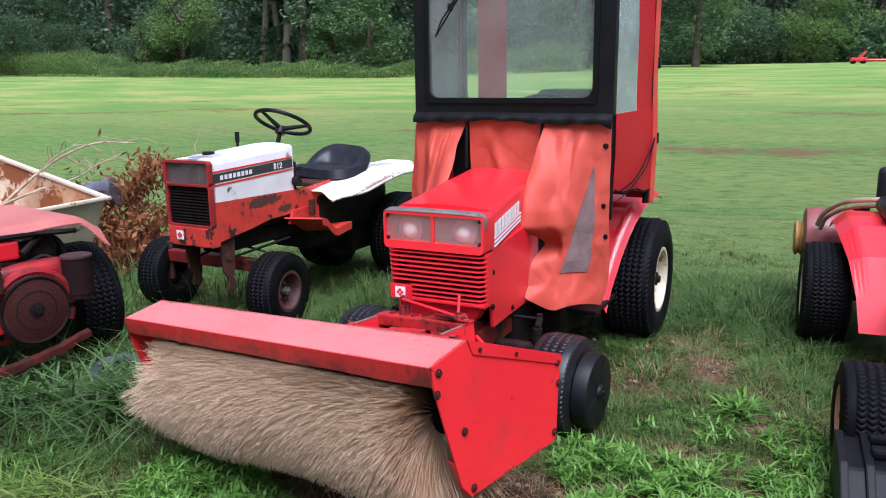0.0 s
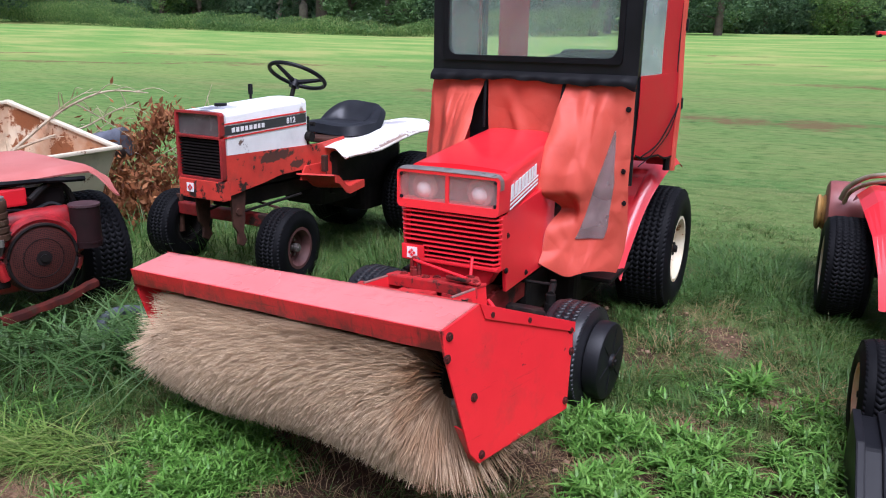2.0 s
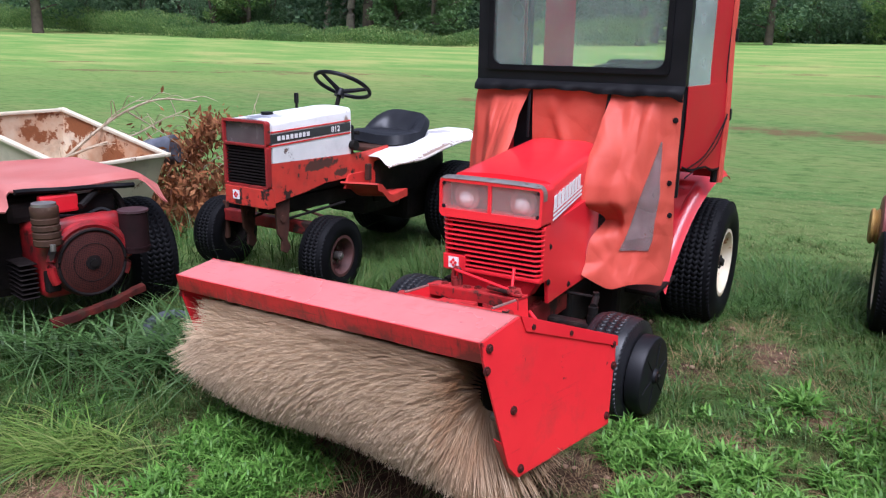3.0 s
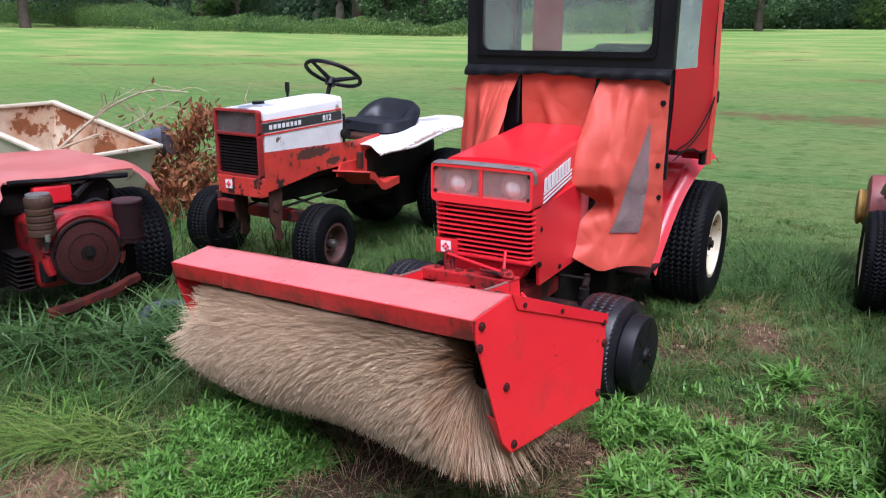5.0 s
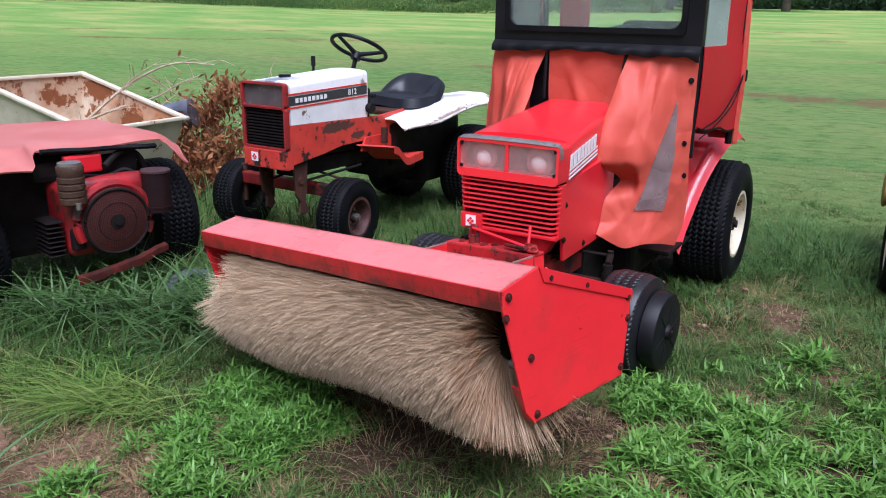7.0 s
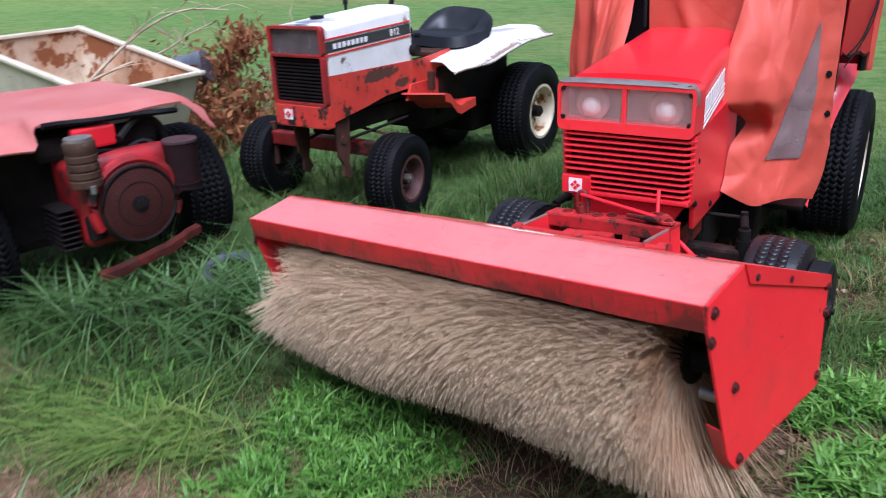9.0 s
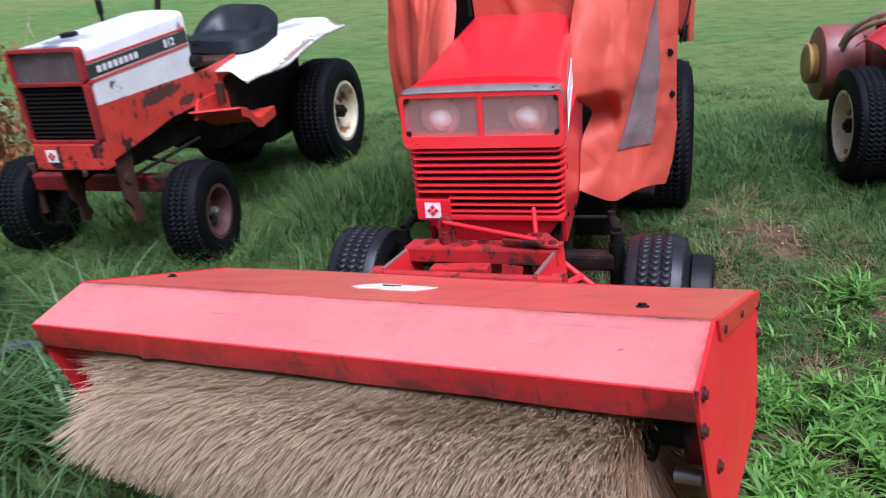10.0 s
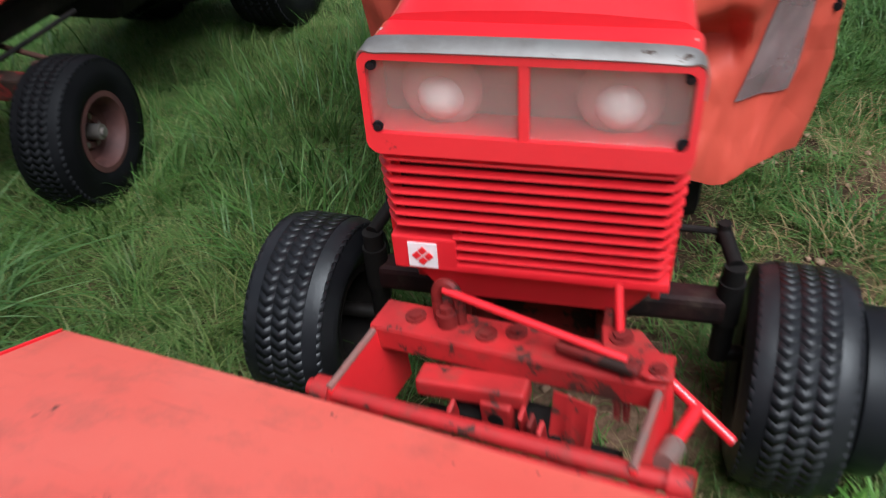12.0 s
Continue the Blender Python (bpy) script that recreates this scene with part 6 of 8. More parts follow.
def grimy_lip():
    """Red paint with dark smears that run in from the lower edge and the corner."""
    m, t, b = nodes_of("grimy_red_lip")
    tc = t.nodes.new("ShaderNodeTexCoord")
    sep = t.nodes.new("ShaderNodeSeparateXYZ")
    t.links.new(tc.outputs["Object"], sep.inputs[0])
    low = t.nodes.new("ShaderNodeMapRange")
    low.inputs[1].default_value, low.inputs[2].default_value = -0.015, -0.064
    low.inputs[3].default_value, low.inputs[4].default_value = -0.07, 0.17
    t.links.new(sep.outputs[2], low.inputs[0])
    end = t.nodes.new("ShaderNodeMapRange")
    end.inputs[1].default_value, end.inputs[2].default_value = BW - 0.10, BW
    end.inputs[3].default_value, end.inputs[4].default_value = 0.0, 0.25
    t.links.new(sep.outputs[0], end.inputs[0])
    total = noise_node(t, 15, 10, 0.78).outputs[0]
    for o in (low.outputs[0], end.outputs[0]):
        q = t.nodes.new("ShaderNodeMath")
        t.links.new(total, q.inputs[0])
        t.links.new(o, q.inputs[1])
        total = q.outputs[0]
    n = noise_node(t, 5, 5)
    red = mix(t, n.outputs[0], (0.68, 0.022, 0.026), (0.50, 0.016, 0.020))
    col = mix(t, ramp(t, total, [(0.46, (0, 0, 0)), (0.60, (0.30,) * 3), (0.74, (0.85,) * 3)]).outputs[0], red, (0.085, 0.020, 0.016))
    t.links.new(col, b.inputs["Base Color"])
    b.inputs["Roughness"].default_value = 0.42
    bump(t, b, noise_node(t, 60, 6, 0.7).outputs[0], 0.15, 0.002)
    return m


def add_band(m, axis, at, half, col, amount, scale, low=0.48, high=0.80):
    """Smears along one line: old grime on painted plates, brown and shade on bristles."""
    t = m.node_tree
    b = next(n for n in t.nodes if n.type == "BSDF_PRINCIPLED")
    was = b.inputs["Base Color"].links[0].from_socket
    tc = t.nodes.new("ShaderNodeTexCoord")
    sep = t.nodes.new("ShaderNodeSeparateXYZ")
    t.links.new(tc.outputs["Object"], sep.inputs[0])
    d = t.nodes.new("ShaderNodeMath")
    d.operation = "SUBTRACT"
    d.inputs[1].default_value = at
    t.links.new(sep.outputs[axis], d.inputs[0])
    a = t.nodes.new("ShaderNodeMath")
    a.operation = "ABSOLUTE"
    t.links.new(d.outputs[0], a.inputs[0])
    f = t.nodes.new("ShaderNodeMapRange")
    f.inputs[1].default_value, f.inputs[2].default_value = 0.0, half
    f.inputs[3].default_value, f.inputs[4].default_value = 0.24, -0.30
    t.links.new(a.outputs[0], f.inputs[0])
    q = t.nodes.new("ShaderNodeMath")
    t.links.new(noise_node(t, scale, 9, 0.7).outputs[0], q.inputs[0])
    t.links.new(f.outputs[0], q.inputs[1])
    t.links.new(mix(t, ramp(t, q.outputs[0], [(low, (0, 0, 0)), (high, (amount,) * 3)]).outputs[0], was, col), b.inputs["Base Color"])


def add_scratches(m, along, col, amount, low=0.62, high=0.70):
    """Fine scuffs that run along one axis of a painted plate."""
    t = m.node_tree
    b = next(n for n in t.nodes if n.type == "BSDF_PRINCIPLED")
    was = b.inputs["Base Color"].links[0].from_socket
    tc = t.nodes.new("ShaderNodeTexCoord")
    mp = t.nodes.new("ShaderNodeMapping")
    mp.inputs["Scale"].default_value = tuple(5.0 if k == along else 85.0 for k in range(3))
    mp.inputs["Rotation"].default_value = (0.12, 0.10, 0.16)
    t.links.new(tc.outputs["Object"], mp.inputs[0])
    n = t.nodes.new("ShaderNodeTexNoise")
    n.inputs["Scale"].default_value = 1.0
    n.inputs["Detail"].default_value = 6
    n.inputs["Roughness"].default_value = 0.65
    t.links.new(mp.outputs[0], n.inputs["Vector"])
    t.links.new(mix(t, ramp(t, n.outputs[0], [(low, (0, 0, 0)), (high, (amount,) * 3)]).outputs[0], was, col), b.inputs["Base Color"])


add_band(RED_HOOD, 1, 0.170, 0.045, (0.17, 0.045, 0.035), 0.75, 7)
add_band(RED_SLOPE, 1, 0.170, 0.030, (0.20, 0.06, 0.05), 0.7, 7)
add_band(RED_SLOPE, 0, BW, 0.035, (0.20, 0.06, 0.05), 0.6, 14, 0.60, 0.78)
add_band(RED_PLATE, 2, -0.415, 0.030, (0.12, 0.022, 0.018), 0.8, 12, 0.60, 0.80)
add_band(RED_PLATE, 1, 0.636, 0.020, (0.14, 0.022, 0.018), 0.6, 12, 0.60, 0.80)
add_band(BRISTLE, 0, BW - 0.06, 0.22, (0.25, 0.115, 0.046), 0.9, 9)
# Browner bristles near the lip: the hood's shade painted into their colour.
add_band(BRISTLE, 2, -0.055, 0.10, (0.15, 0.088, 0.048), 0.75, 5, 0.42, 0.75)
add_band(RED_HOOD, 0, 0.98, 0.035, (0.25, 0.085, 0.05), 0.40, 9)
FOLD = surface("grimy_fold", (0.42, 0.075, 0.06), (0.22, 0.05, 0.04), 0.6, scale=7, wear=0.5, wear_col=(0.10, 0.035, 0.03), wear_scale=12, bumps=0.2)
BOLT_RED = surface("grimy_red_bolt", (0.085, 0.014, 0.012), (0.03, 0.010, 0.009), 0.6, scale=60, bumps=0.3, spec=0.2)
RED_LIP = grimy_lip()
add_band(RED_PLATE, 1, 0.020, 0.022, (0.05, 0.016, 0.014), 0.85, 14, 0.54, 0.70)
add_scratches(RED_LIP, 2, (0.10, 0.022, 0.018), 0.75, 0.56, 0.68)
add_scratches(RED_LIP, 0, (0.12, 0.024, 0.020), 0.6, 0.60, 0.70)
add_scratches(RED_SLOPE, 0, (0.30, 0.07, 0.06), 0.6, 0.60, 0.70)
add_scratches(RED_HOOD, 0, (0.28, 0.05, 0.04), 0.5, 0.62, 0.72)
add_scratches(RED_PLATE, 1, (0.30, 0.02, 0.02), 0.5, 0.62, 0.72)
RED_GRIMY = surface("grimy_red_steel", (0.50, 0.020, 0.022), (0.28, 0.014, 0.014), 0.5, scale=10, wear=0.42, wear_col=(0.09, 0.03, 0.022), wear_scale=20, bumps=0.3, dirt=0.6)
make_broom()


def make_mount():
    """The linkage between tractor and broom; most of it follows the broom's skewed rear edge."""
    M = thing("broom_mount", TRACTOR, "red steel broom mount with cross bar, side plates and rods", "mount")
    back = TRACTOR.inverted() @ BROOM
    turn = back.to_3x3().to_4x4()

    def at(x, y, z):
        return back @ Vector((x, y, z))

    def plate(name, corners, thick, mat, label="", bevel=0.002):
        bm = new_bm()
        q = [Vector(v) for v in corners]
        n = (q[1] - q[0]).cross(q[2] - q[1]).normalized() * thick / 2
        a, e = [bm.verts.new(v - n) for v in q], [bm.verts.new(v + n) for v in q]
        bm.faces.new(a[::-1])
        bm.faces.new(e)
        for x in range(len(q)):
            y = (x + 1) % len(q)
            bm.faces.new((a[x], a[y], e[y], e[x]))
        if bevel:
            bmesh.ops.bevel(bm, geom=list(bm.edges), offset=bevel, segments=1, affect="EDGES")
        return part(name, bm, mat, M, label)

    pz = -0.166
    bm = new_bm()
    rod(bm, at(0.478, 0.664, pz), at(1.010, 0.664, pz), 0.0125, 16)
    part("pivot_bar", bm, RED_GRIMY, M, "red round pivot bar along the broom", smooth=True)
    for x in (0.505, 1.005):
        bm = new_bm()
        rod(bm, at(x - 0.014, 0.664, pz), at(x + 0.014, 0.664, pz), 0.021, 18)
        part("pivot_collar", bm, RED_GRIMY, M, smooth=True)
    # cross bar: flat top, folded front edge
    bm = new_bm()
    box(bm, (0, 0, 0), (0.445, 0.064, 0.010), 0.003, m=Matrix.Translation(at(0.735, 0.818, -0.146)) @ turn)
    box(bm, (0, 0, 0), (0.445, 0.009, 0.040), 0.003, m=Matrix.Translation(at(0.735, 0.789, -0.164)) @ turn)
    bar = part("cross_bar", bm, RED_GRIMY, M, "scuffed red angle-iron cross bar")
    # side plates from the bar down to the pivot
    for x, k in ((0.520, 1), (0.950, -1)):
        plate("side_plate", [at(x, 0.850, -0.152), at(x, 0.782, -0.150), at(x, 0.654, -0.150), at(x, 0.650, -0.235), at(x, 0.700, -0.300), at(x, 0.850, -0.300)], 0.010, RED_PLATE, "red steel side plate with a worn grey edge")
        bm = new_bm()
        rod(bm, at(x, 0.783, -0.149), at(x, 0.655, -0.149), 0.0058, 8)
        part("worn_edge", bm, STEEL_RED, M, "paint worn to grey metal", smooth=True)
    # latch rod and its loop
    bm = new_bm()
    rod(bm, at(0.628, 0.828, -0.082), at(0.905, 0.800, -0.118), 0.0062, 10)
    part("latch_rod", bm, RED, M, "thin red latch rod", smooth=True)
    bm = new_bm()
    tube(bm, smooth_line([at(0.612, 0.83, -0.142), at(0.612, 0.832, -0.098), at(0.621, 0.834, -0.078), at(0.638, 0.834, -0.078), at(0.648, 0.832, -0.098), at(0.648, 0.83, -0.142)], 4), 0.0088, 8)
    part("latch_loop", bm, RED_DARK, M, "rusty latch loop", smooth=True)
    bm = new_bm()
    rod(bm, at(0.630, 0.822, -0.142), at(0.630, 0.822, -0.118), 0.016, 14)
    rod(bm, at(0.630, 0.822, -0.118), at(0.630, 0.822, -0.108), 0.010, 6)
    part("latch_stud", bm, RED_DARK, M, smooth=True)
    # swivel plate at the far end, its two studs, the upright rod
    sw = plate("swivel_plate", [at(0.850, 0.868, -0.132), at(0.905, 0.872, -0.132), at(0.938, 0.835, -0.132), at(0.965, 0.806, -0.132), at(0.962, 0.790, -0.132), at(0.935, 0.786, -0.132), at(0.870, 0.806, -0.132)], 0.010, RED_GRIMY, "red swivel plate")
    for x, y, r in ((0.884, 0.848, 0.014), (0.945, 0.801, 0.010)):
        bolt_head(sw, at(x, y, -0.126), turn @ Vector((0, 0, 1)), r * 0.8, RED_DARK)
    bm = new_bm()
    rod(bm, at(0.880, 0.853, -0.13), at(0.872, 0.880, -0.06), 0.0065, 10)
    part("control_rod", bm, RED, M, "thin red upright rod", smooth=True)
    # the bar's thick grimy link under the rod
    bm = new_bm()
    box(bm, (0, 0, 0), (0.120, 0.022, 0.014), 0.005, m=Matrix.Translation(at(0.865, 0.800, -0.124)) @ turn @ pose(0, 0, 0, 0, 0, -10))
    part("link_bar", bm, RED_DARK, M, "dark greasy link")
    # release handle
    bm = new_bm()
    rod(bm, (0.211, -0.088, 0.452), (0.312, -0.152, 0.402), 0.0085, 12)
    rod(bm, (0.262, -0.120, 0.426), (0.226, -0.215, 0.445), 0.0105, 12)
    part("release_handle", bm, RED, M, "red T-shaped release handle", smooth=True)
    bm = new_bm()
    rod(bm, (0.229, -0.208, 0.444), (0.214, -0.250, 0.453), 0.016, 14)
    part("handle_socket", bm, STEEL_RED, M, "worn metal handle socket", smooth=True)
    # tongue and hitch block between the plates
    bm = new_bm()
    box(bm, (0, 0, 0), (0.165, 0.042, 0.030), 0.006, m=Matrix.Translation(at(0.690, 0.762, -0.195)) @ turn @ pose(0, 0, 0, 0, 0, 6))
    part("tongue", bm, RED_GRIMY, M, "dirty red tongue")
    bm = new_bm()
    box(bm, (0, 0, 0), (0.048, 0.030, 0.052), 0.005, m=Matrix.Translation(at(0.732, 0.752, -0.225)) @ turn)
    hb = part("hitch_block", bm, RED_GRIMY, M, "red hitch block")
    bm = new_bm()
    rod(bm, at(0.732, 0.7355, -0.225), at(0.732, 0.7375, -0.225), 0.012, 16)
    part("pin_hole", bm, IRON, hb, "dark round pin hole", smooth=True)
    bm = new_bm()
    box(bm, (0, 0, 0), (0.20, 0.060, 0.050), 0.015, m=Matrix.Translation(at(0.745, 0.775, -0.265)) @ turn)
    rod(bm, at(0.60, 0.77, -0.29), at(0.90, 0.77, -0.29), 0.018, 10)
    part("drive_housing", bm, IRON, M, "dark drive housing")
    # flaking guard plate, thin lugs and springs that hang in the gap
    bm = new_bm()
    sheet(bm, lambda u, v: at(0.812 + 0.062 * u - 0.012 * v, 0.772 - 0.012 * u - 0.03 * v, -0.176 - (0.105 + 0.035 * abs(math.sin(7 * u))) * v), 10, 6, 0.004)
    part("guard_plate", bm, RED_GRIMY, M, "ragged flaking red guard plate")
    for x, y, z, w, h, mat in ((0.772, 0.745, -0.235, 0.006, 0.085, RED_GRIMY), (0.786, 0.742, -0.242, 0.006, 0.085, RED_DARK), (0.800, 0.740, -0.248, 0.007, 0.080, RED_GRIMY), (0.664, 0.738, -0.238, 0.007, 0.055, RED_GRIMY)):
        bm = new_bm()
        box(bm, (0, 0, 0), (w, 0.022, h), 0.002, m=Matrix.Translation(at(x, y, z)) @ turn @ pose(0, 0, 0, 14, 4, 0))
        part("lug_plate", bm, mat, M)
    for x in (0.892, 0.905):
        bm = new_bm()
        tube(bm, [at(x + 0.005 * math.cos(k * 1.6), 0.79 + 0.005 * math.sin(k * 1.6), -0.165 - 0.0016 * k) for k in range(36)], 0.0018, 5)
        part("spring", bm, RED_DARK, M, "small rusty spring", smooth=True)
    # arms that reach back under the nose to the frame
    for x in (0.60, 0.86):
        a, b = at(x, 0.83, -0.165), Vector((-0.13 if x < 0.7 else 0.13, 0.30, 0.36))
        plate("tow_arm", [a + Vector((0, 0, 0.02)), b + Vector((0, 0, 0.03)), b - Vector((0, 0, 0.03)), a - Vector((0, 0, 0.035))], 0.012, RED_DARK)
    for x, y in ((0.575, 0.822), (0.695, 0.815), (0.735, 0.832)):
        bolt_head(bar, at(x, y, -0.140), turn @ Vector((0, 0, 1)), 0.011, RED_DARK)
    return M


STEEL_RED = surface("paint_worn_to_steel", (0.30, 0.13, 0.11), (0.22, 0.15, 0.13), 0.45, metal=0.3, scale=20, wear=0.3, wear_col=(0.35, 0.06, 0.05), wear_scale=30, bumps=0.2)
make_mount()

# ---------------------------------------------------------------- white and red tractor


def add_spot(m, at, size, col, amount, scale=14, low=0.50, high=0.62):
    """A worn or stained place with a ragged edge on a painted part."""
    t = m.node_tree
    b = next(n for n in t.nodes if n.type == "BSDF_PRINCIPLED")
    was = b.inputs["Base Color"].links[0].from_socket
    tc = t.nodes.new("ShaderNodeTexCoord")
    mp = t.nodes.new("ShaderNodeMapping")
    mp.vector_type = "TEXTURE"
    mp.inputs["Location"].default_value = at
    mp.inputs["Scale"].default_value = size
    t.links.new(tc.outputs["Object"], mp.inputs[0])
    ln = t.nodes.new("ShaderNodeVectorMath")
    ln.operation = "LENGTH"
    t.links.new(mp.outputs[0], ln.inputs[0])
    f = t.nodes.new("ShaderNodeMapRange")
    f.inputs[1].default_value, f.inputs[2].default_value = 0.2, 1.1
    f.inputs[3].default_value, f.inputs[4].default_value = 0.22, -0.35
    t.links.new(ln.outputs["Value"], f.inputs[0])
    q = t.nodes.new("ShaderNodeMath")
    t.links.new(noise_node(t, scale, 8, 0.65).outputs[0], q.inputs[0])
    t.links.new(f.outputs[0], q.inputs[1])
    t.links.new(mix(t, ramp(t, q.outputs[0], [(low, (0, 0, 0)), (high, (amount,) * 3)]).outputs[0], was, col), b.inputs["Base Color"])


WHITE_HOOD = surface("weathered_white_cover_paint", (0.86, 0.85, 0.82), (0.76, 0.76, 0.73), 0.42, scale=6.0, wear=0.22, wear_col=(0.20, 0.13, 0.10), wear_scale=9, bumps=0.1, dirt=0.12)
add_spot(WHITE_HOOD, (-0.02, 0.14, 0.96), (0.20, 0.22, 0.10), (0.34, 0.35, 0.39), 0.9, 10)
add_spot(WHITE_HOOD, (0.0, 0.10, 0.96), (0.14, 0.12, 0.10), (0.16, 0.17, 0.20), 0.85, 18)
add_spot(WHITE_HOOD, (0.16, 0.66, 0.90), (0.10, 0.05, 0.10), (0.20, 0.10, 0.05), 0.8, 25)
WHITE_FENDER = surface("chipped_white_fender_paint", (0.80, 0.79, 0.76), (0.68, 0.67, 0.63), 0.45, scale=6.0, wear=0.20, wear_col=(0.17, 0.10, 0.07), wear_scale=15, bumps=0.15, dirt=0.25)
add_spot(WHITE_FENDER, (0.24, 1.52, 0.78), (0.13, 0.20, 0.20), (0.36, 0.33, 0.34), 0.85, 12)
add_spot(WHITE_FENDER, (0.40, 1.25, 0.70), (0.055, 0.62, 0.20), (0.19, 0.10, 0.06), 0.9, 26)
add_spot(WHITE_FENDER, (0.38, 1.80, 0.74), (0.12, 0.05, 0.20), (0.19, 0.10, 0.06), 0.9, 26)
RED_SIDE = surface("flaking_red_paint", (0.64, 0.055, 0.034), (0.48, 0.034, 0.022), 0.5, scale=6.0, wear=0.42, wear_col=(0.045, 0.024, 0.019), wear_scale=12, bumps=0.2, dirt=0.4)
add_spot(RED_SIDE, (0.15, 0.42, 0.69), (0.2, 0.30, 0.055), (0.060, 0.032, 0.025), 0.95, 13, 0.48, 0.56)
add_spot(RED_SIDE, (0.15, 0.60, 0.62), (0.2, 0.12, 0.04), (0.060, 0.032, 0.025), 0.95, 16, 0.50, 0.58)
WTRACTOR = pose(-1.737, 0.702, 0.0, 0, 0, -7.0) @ Matrix.Scale(1.025, 4)


def make_white_tractor():
    T = thing("garden_tractor", WTRACTOR, "old garden tractor with white cover and fenders on rusty red frame", "tractor")
    bm = new_bm()
    hood_shell(bm, 0.158, 0.150, 0.040, 0.70, 0.955, 0.988, 0.735, 0.715, ch=0.026)
    hood = part("engine_cover", bm, WHITE_HOOD, T, "chalky white engine cover with rust stains", smooth=True)
    bm = new_bm()
    rod(bm, (-0.03, 0.20, 0.968), (-0.03, 0.20, 0.984), 0.034, 20)
    part("fuel_cap", bm, BLACK, hood, "black cap", smooth=True)
    for s in (1, -1):
        def side(y, z):
            return Vector((s * (0.158 - 0.0116 * (y - 0.012) + 0.0035), y, z))
        def st(name, y0, y1, z0, z1, mat, drop=0.0, off=0.0015):
            q = [side(y0, z0), side(y1, z0 + drop), side(y1, z1 + drop), side(y0, z1)]
            return strip(hood, name, q if s > 0 else q[::-1], mat, off)
        st("stripe", 0.012, 0.69, 0.893, 0.901, DECAL_RED, 0.018)
        st("name_band", 0.012, 0.69, 0.838, 0.886, DECAL_BLACK, 0.018)
        st("stripe", 0.012, 0.69, 0.822, 0.830, DECAL_RED, 0.018)
        right = (0, 1, 0.026) if s > 0 else (0, -1, -0.026)
        o = side(0.075, 0.851) if s > 0 else side(0.34, 0.858)
        o.x += s * 0.002
        bars_text(hood, o, right, (0, 0, 1), 0.024, [0.022, 0.020, 0.022, 0.020, 0.022, 0.020, 0.018, 0.022], 0.012, LETTER)
        o = side(0.515, 0.860) if s > 0 else side(0.645, 0.864)
        o.x += s * 0.002
        lettering(hood, "812", o, right, (0, 0, 1), 0.032, LETTER)
    # front: lamp window, grille, lower panel in a red frame
    bm = new_bm()
    rounded_frame(bm, -0.163, 0.163, 0.825, 0.957, 0.014, 0.008, 0.012, 0.008, -0.008, 0.03)
    rounded_frame(bm, -0.163, 0.163, 0.600, 0.829, 0.016, 0.012, 0.010, 0.008, -0.006, 0.03)
    front = part("front_frame", bm, RED_TRIM, T, "dull dark red front frame")
    bm = new_bm()
    box(bm, (0, 0.012, 0.891), (0.30, 0.006, 0.115))
    part("lamp_window", bm, SMOKE, front, "smoky grey lamp window")
    bm = new_bm()
    box(bm, (0, 0.030, 0.715), (0.30, 0.01, 0.22))
    gr = part("grille", bm, IRON, front, "dark slatted grille")
    for k in range(12):
        bm = new_bm()
        z = 0.625 + 0.0165 * k
        prism(bm, [(0.006, z - 0.004), (0.006, z + 0.002), (0.025, z + 0.006), (0.025, z)], -0.148, 0.148)
        part("slat", bm, SLAT, gr)
    bm = new_bm()
    prism(bm, [(-0.008, 0.600), (-0.008, 0.495), (0.05, 0.495), (0.05, 0.600)], -0.160, 0.160, 0.006)
    lp = part("lower_panel", bm, RED_OLD, T)
    badge(lp, (-0.075, -0.0095, 0.552), 0.024)
    # body
    for s in (-1, 1):
        bm = new_bm()
        prism(bm, [(0.03, 0.735), (0.80, 0.715), (1.06, 0.735), (1.10, 0.64), (0.86, 0.585), (0.45, 0.575), (0.30, 0.55), (0.03, 0.515)], s * 0.150 - 0.006, s * 0.150 + 0.006, 0.002)
        part("side_panel", bm, RED_SIDE, T, "flaking red side panel")
    bm = new_bm()
    box(bm, (0, 0.70, 0.47), (0.16, 1.1, 0.09), 0.01)
    box(bm, (0, 1.55, 0.36), (0.32, 0.55, 0.30), 0.04)
    # added dark boxes stand in for the black shadow beneath the seat
    box(bm, (0, 1.30, 0.52), (0.36, 0.80, 0.28), 0.05)
    box(bm, (0.0, 1.02, 0.40), (0.30, 0.40, 0.16), 0.04)
    box(bm, (0, 0.45, 0.62), (0.24, 0.6, 0.18), 0.01)
    part("frame", bm, IRON, T, "dark greasy frame and gearbox, with added boxes for shade")
    bm = new_bm()
    box(bm, (-0.115, 0.30, 0.34), (0.78, 0.06, 0.07), 0.008)
    ax = part("front_axle", bm, RED_DARK, T, "rusty red front axle")
    for s in (-1, 1):
        bm = new_bm()
        prism(bm, [(0.07, 0.53), (0.18, 0.53), (0.17, 0.36), (0.15, 0.30), (0.18, 0.25), (0.15, 0.22), (0.11, 0.24), (0.12, 0.30), (0.085, 0.34)], s * 0.130 - 0.008, s * 0.130 + 0.008, 0.003)
        part("hanger", bm, RUST, T, "rusty hanger plate")
        bm = new_bm()
        rod(bm, (s * 0.145, 0.12, 0.42), (s * 0.115, 0.12, 0.42), 0.020, 10)
        part("pivot_bolt", bm, RUST, T, smooth=True)
        bm = new_bm()
        rod(bm, (s * 0.10, 0.14, 0.40), (s * 0.16, 0.62, 0.44), 0.008, 8)
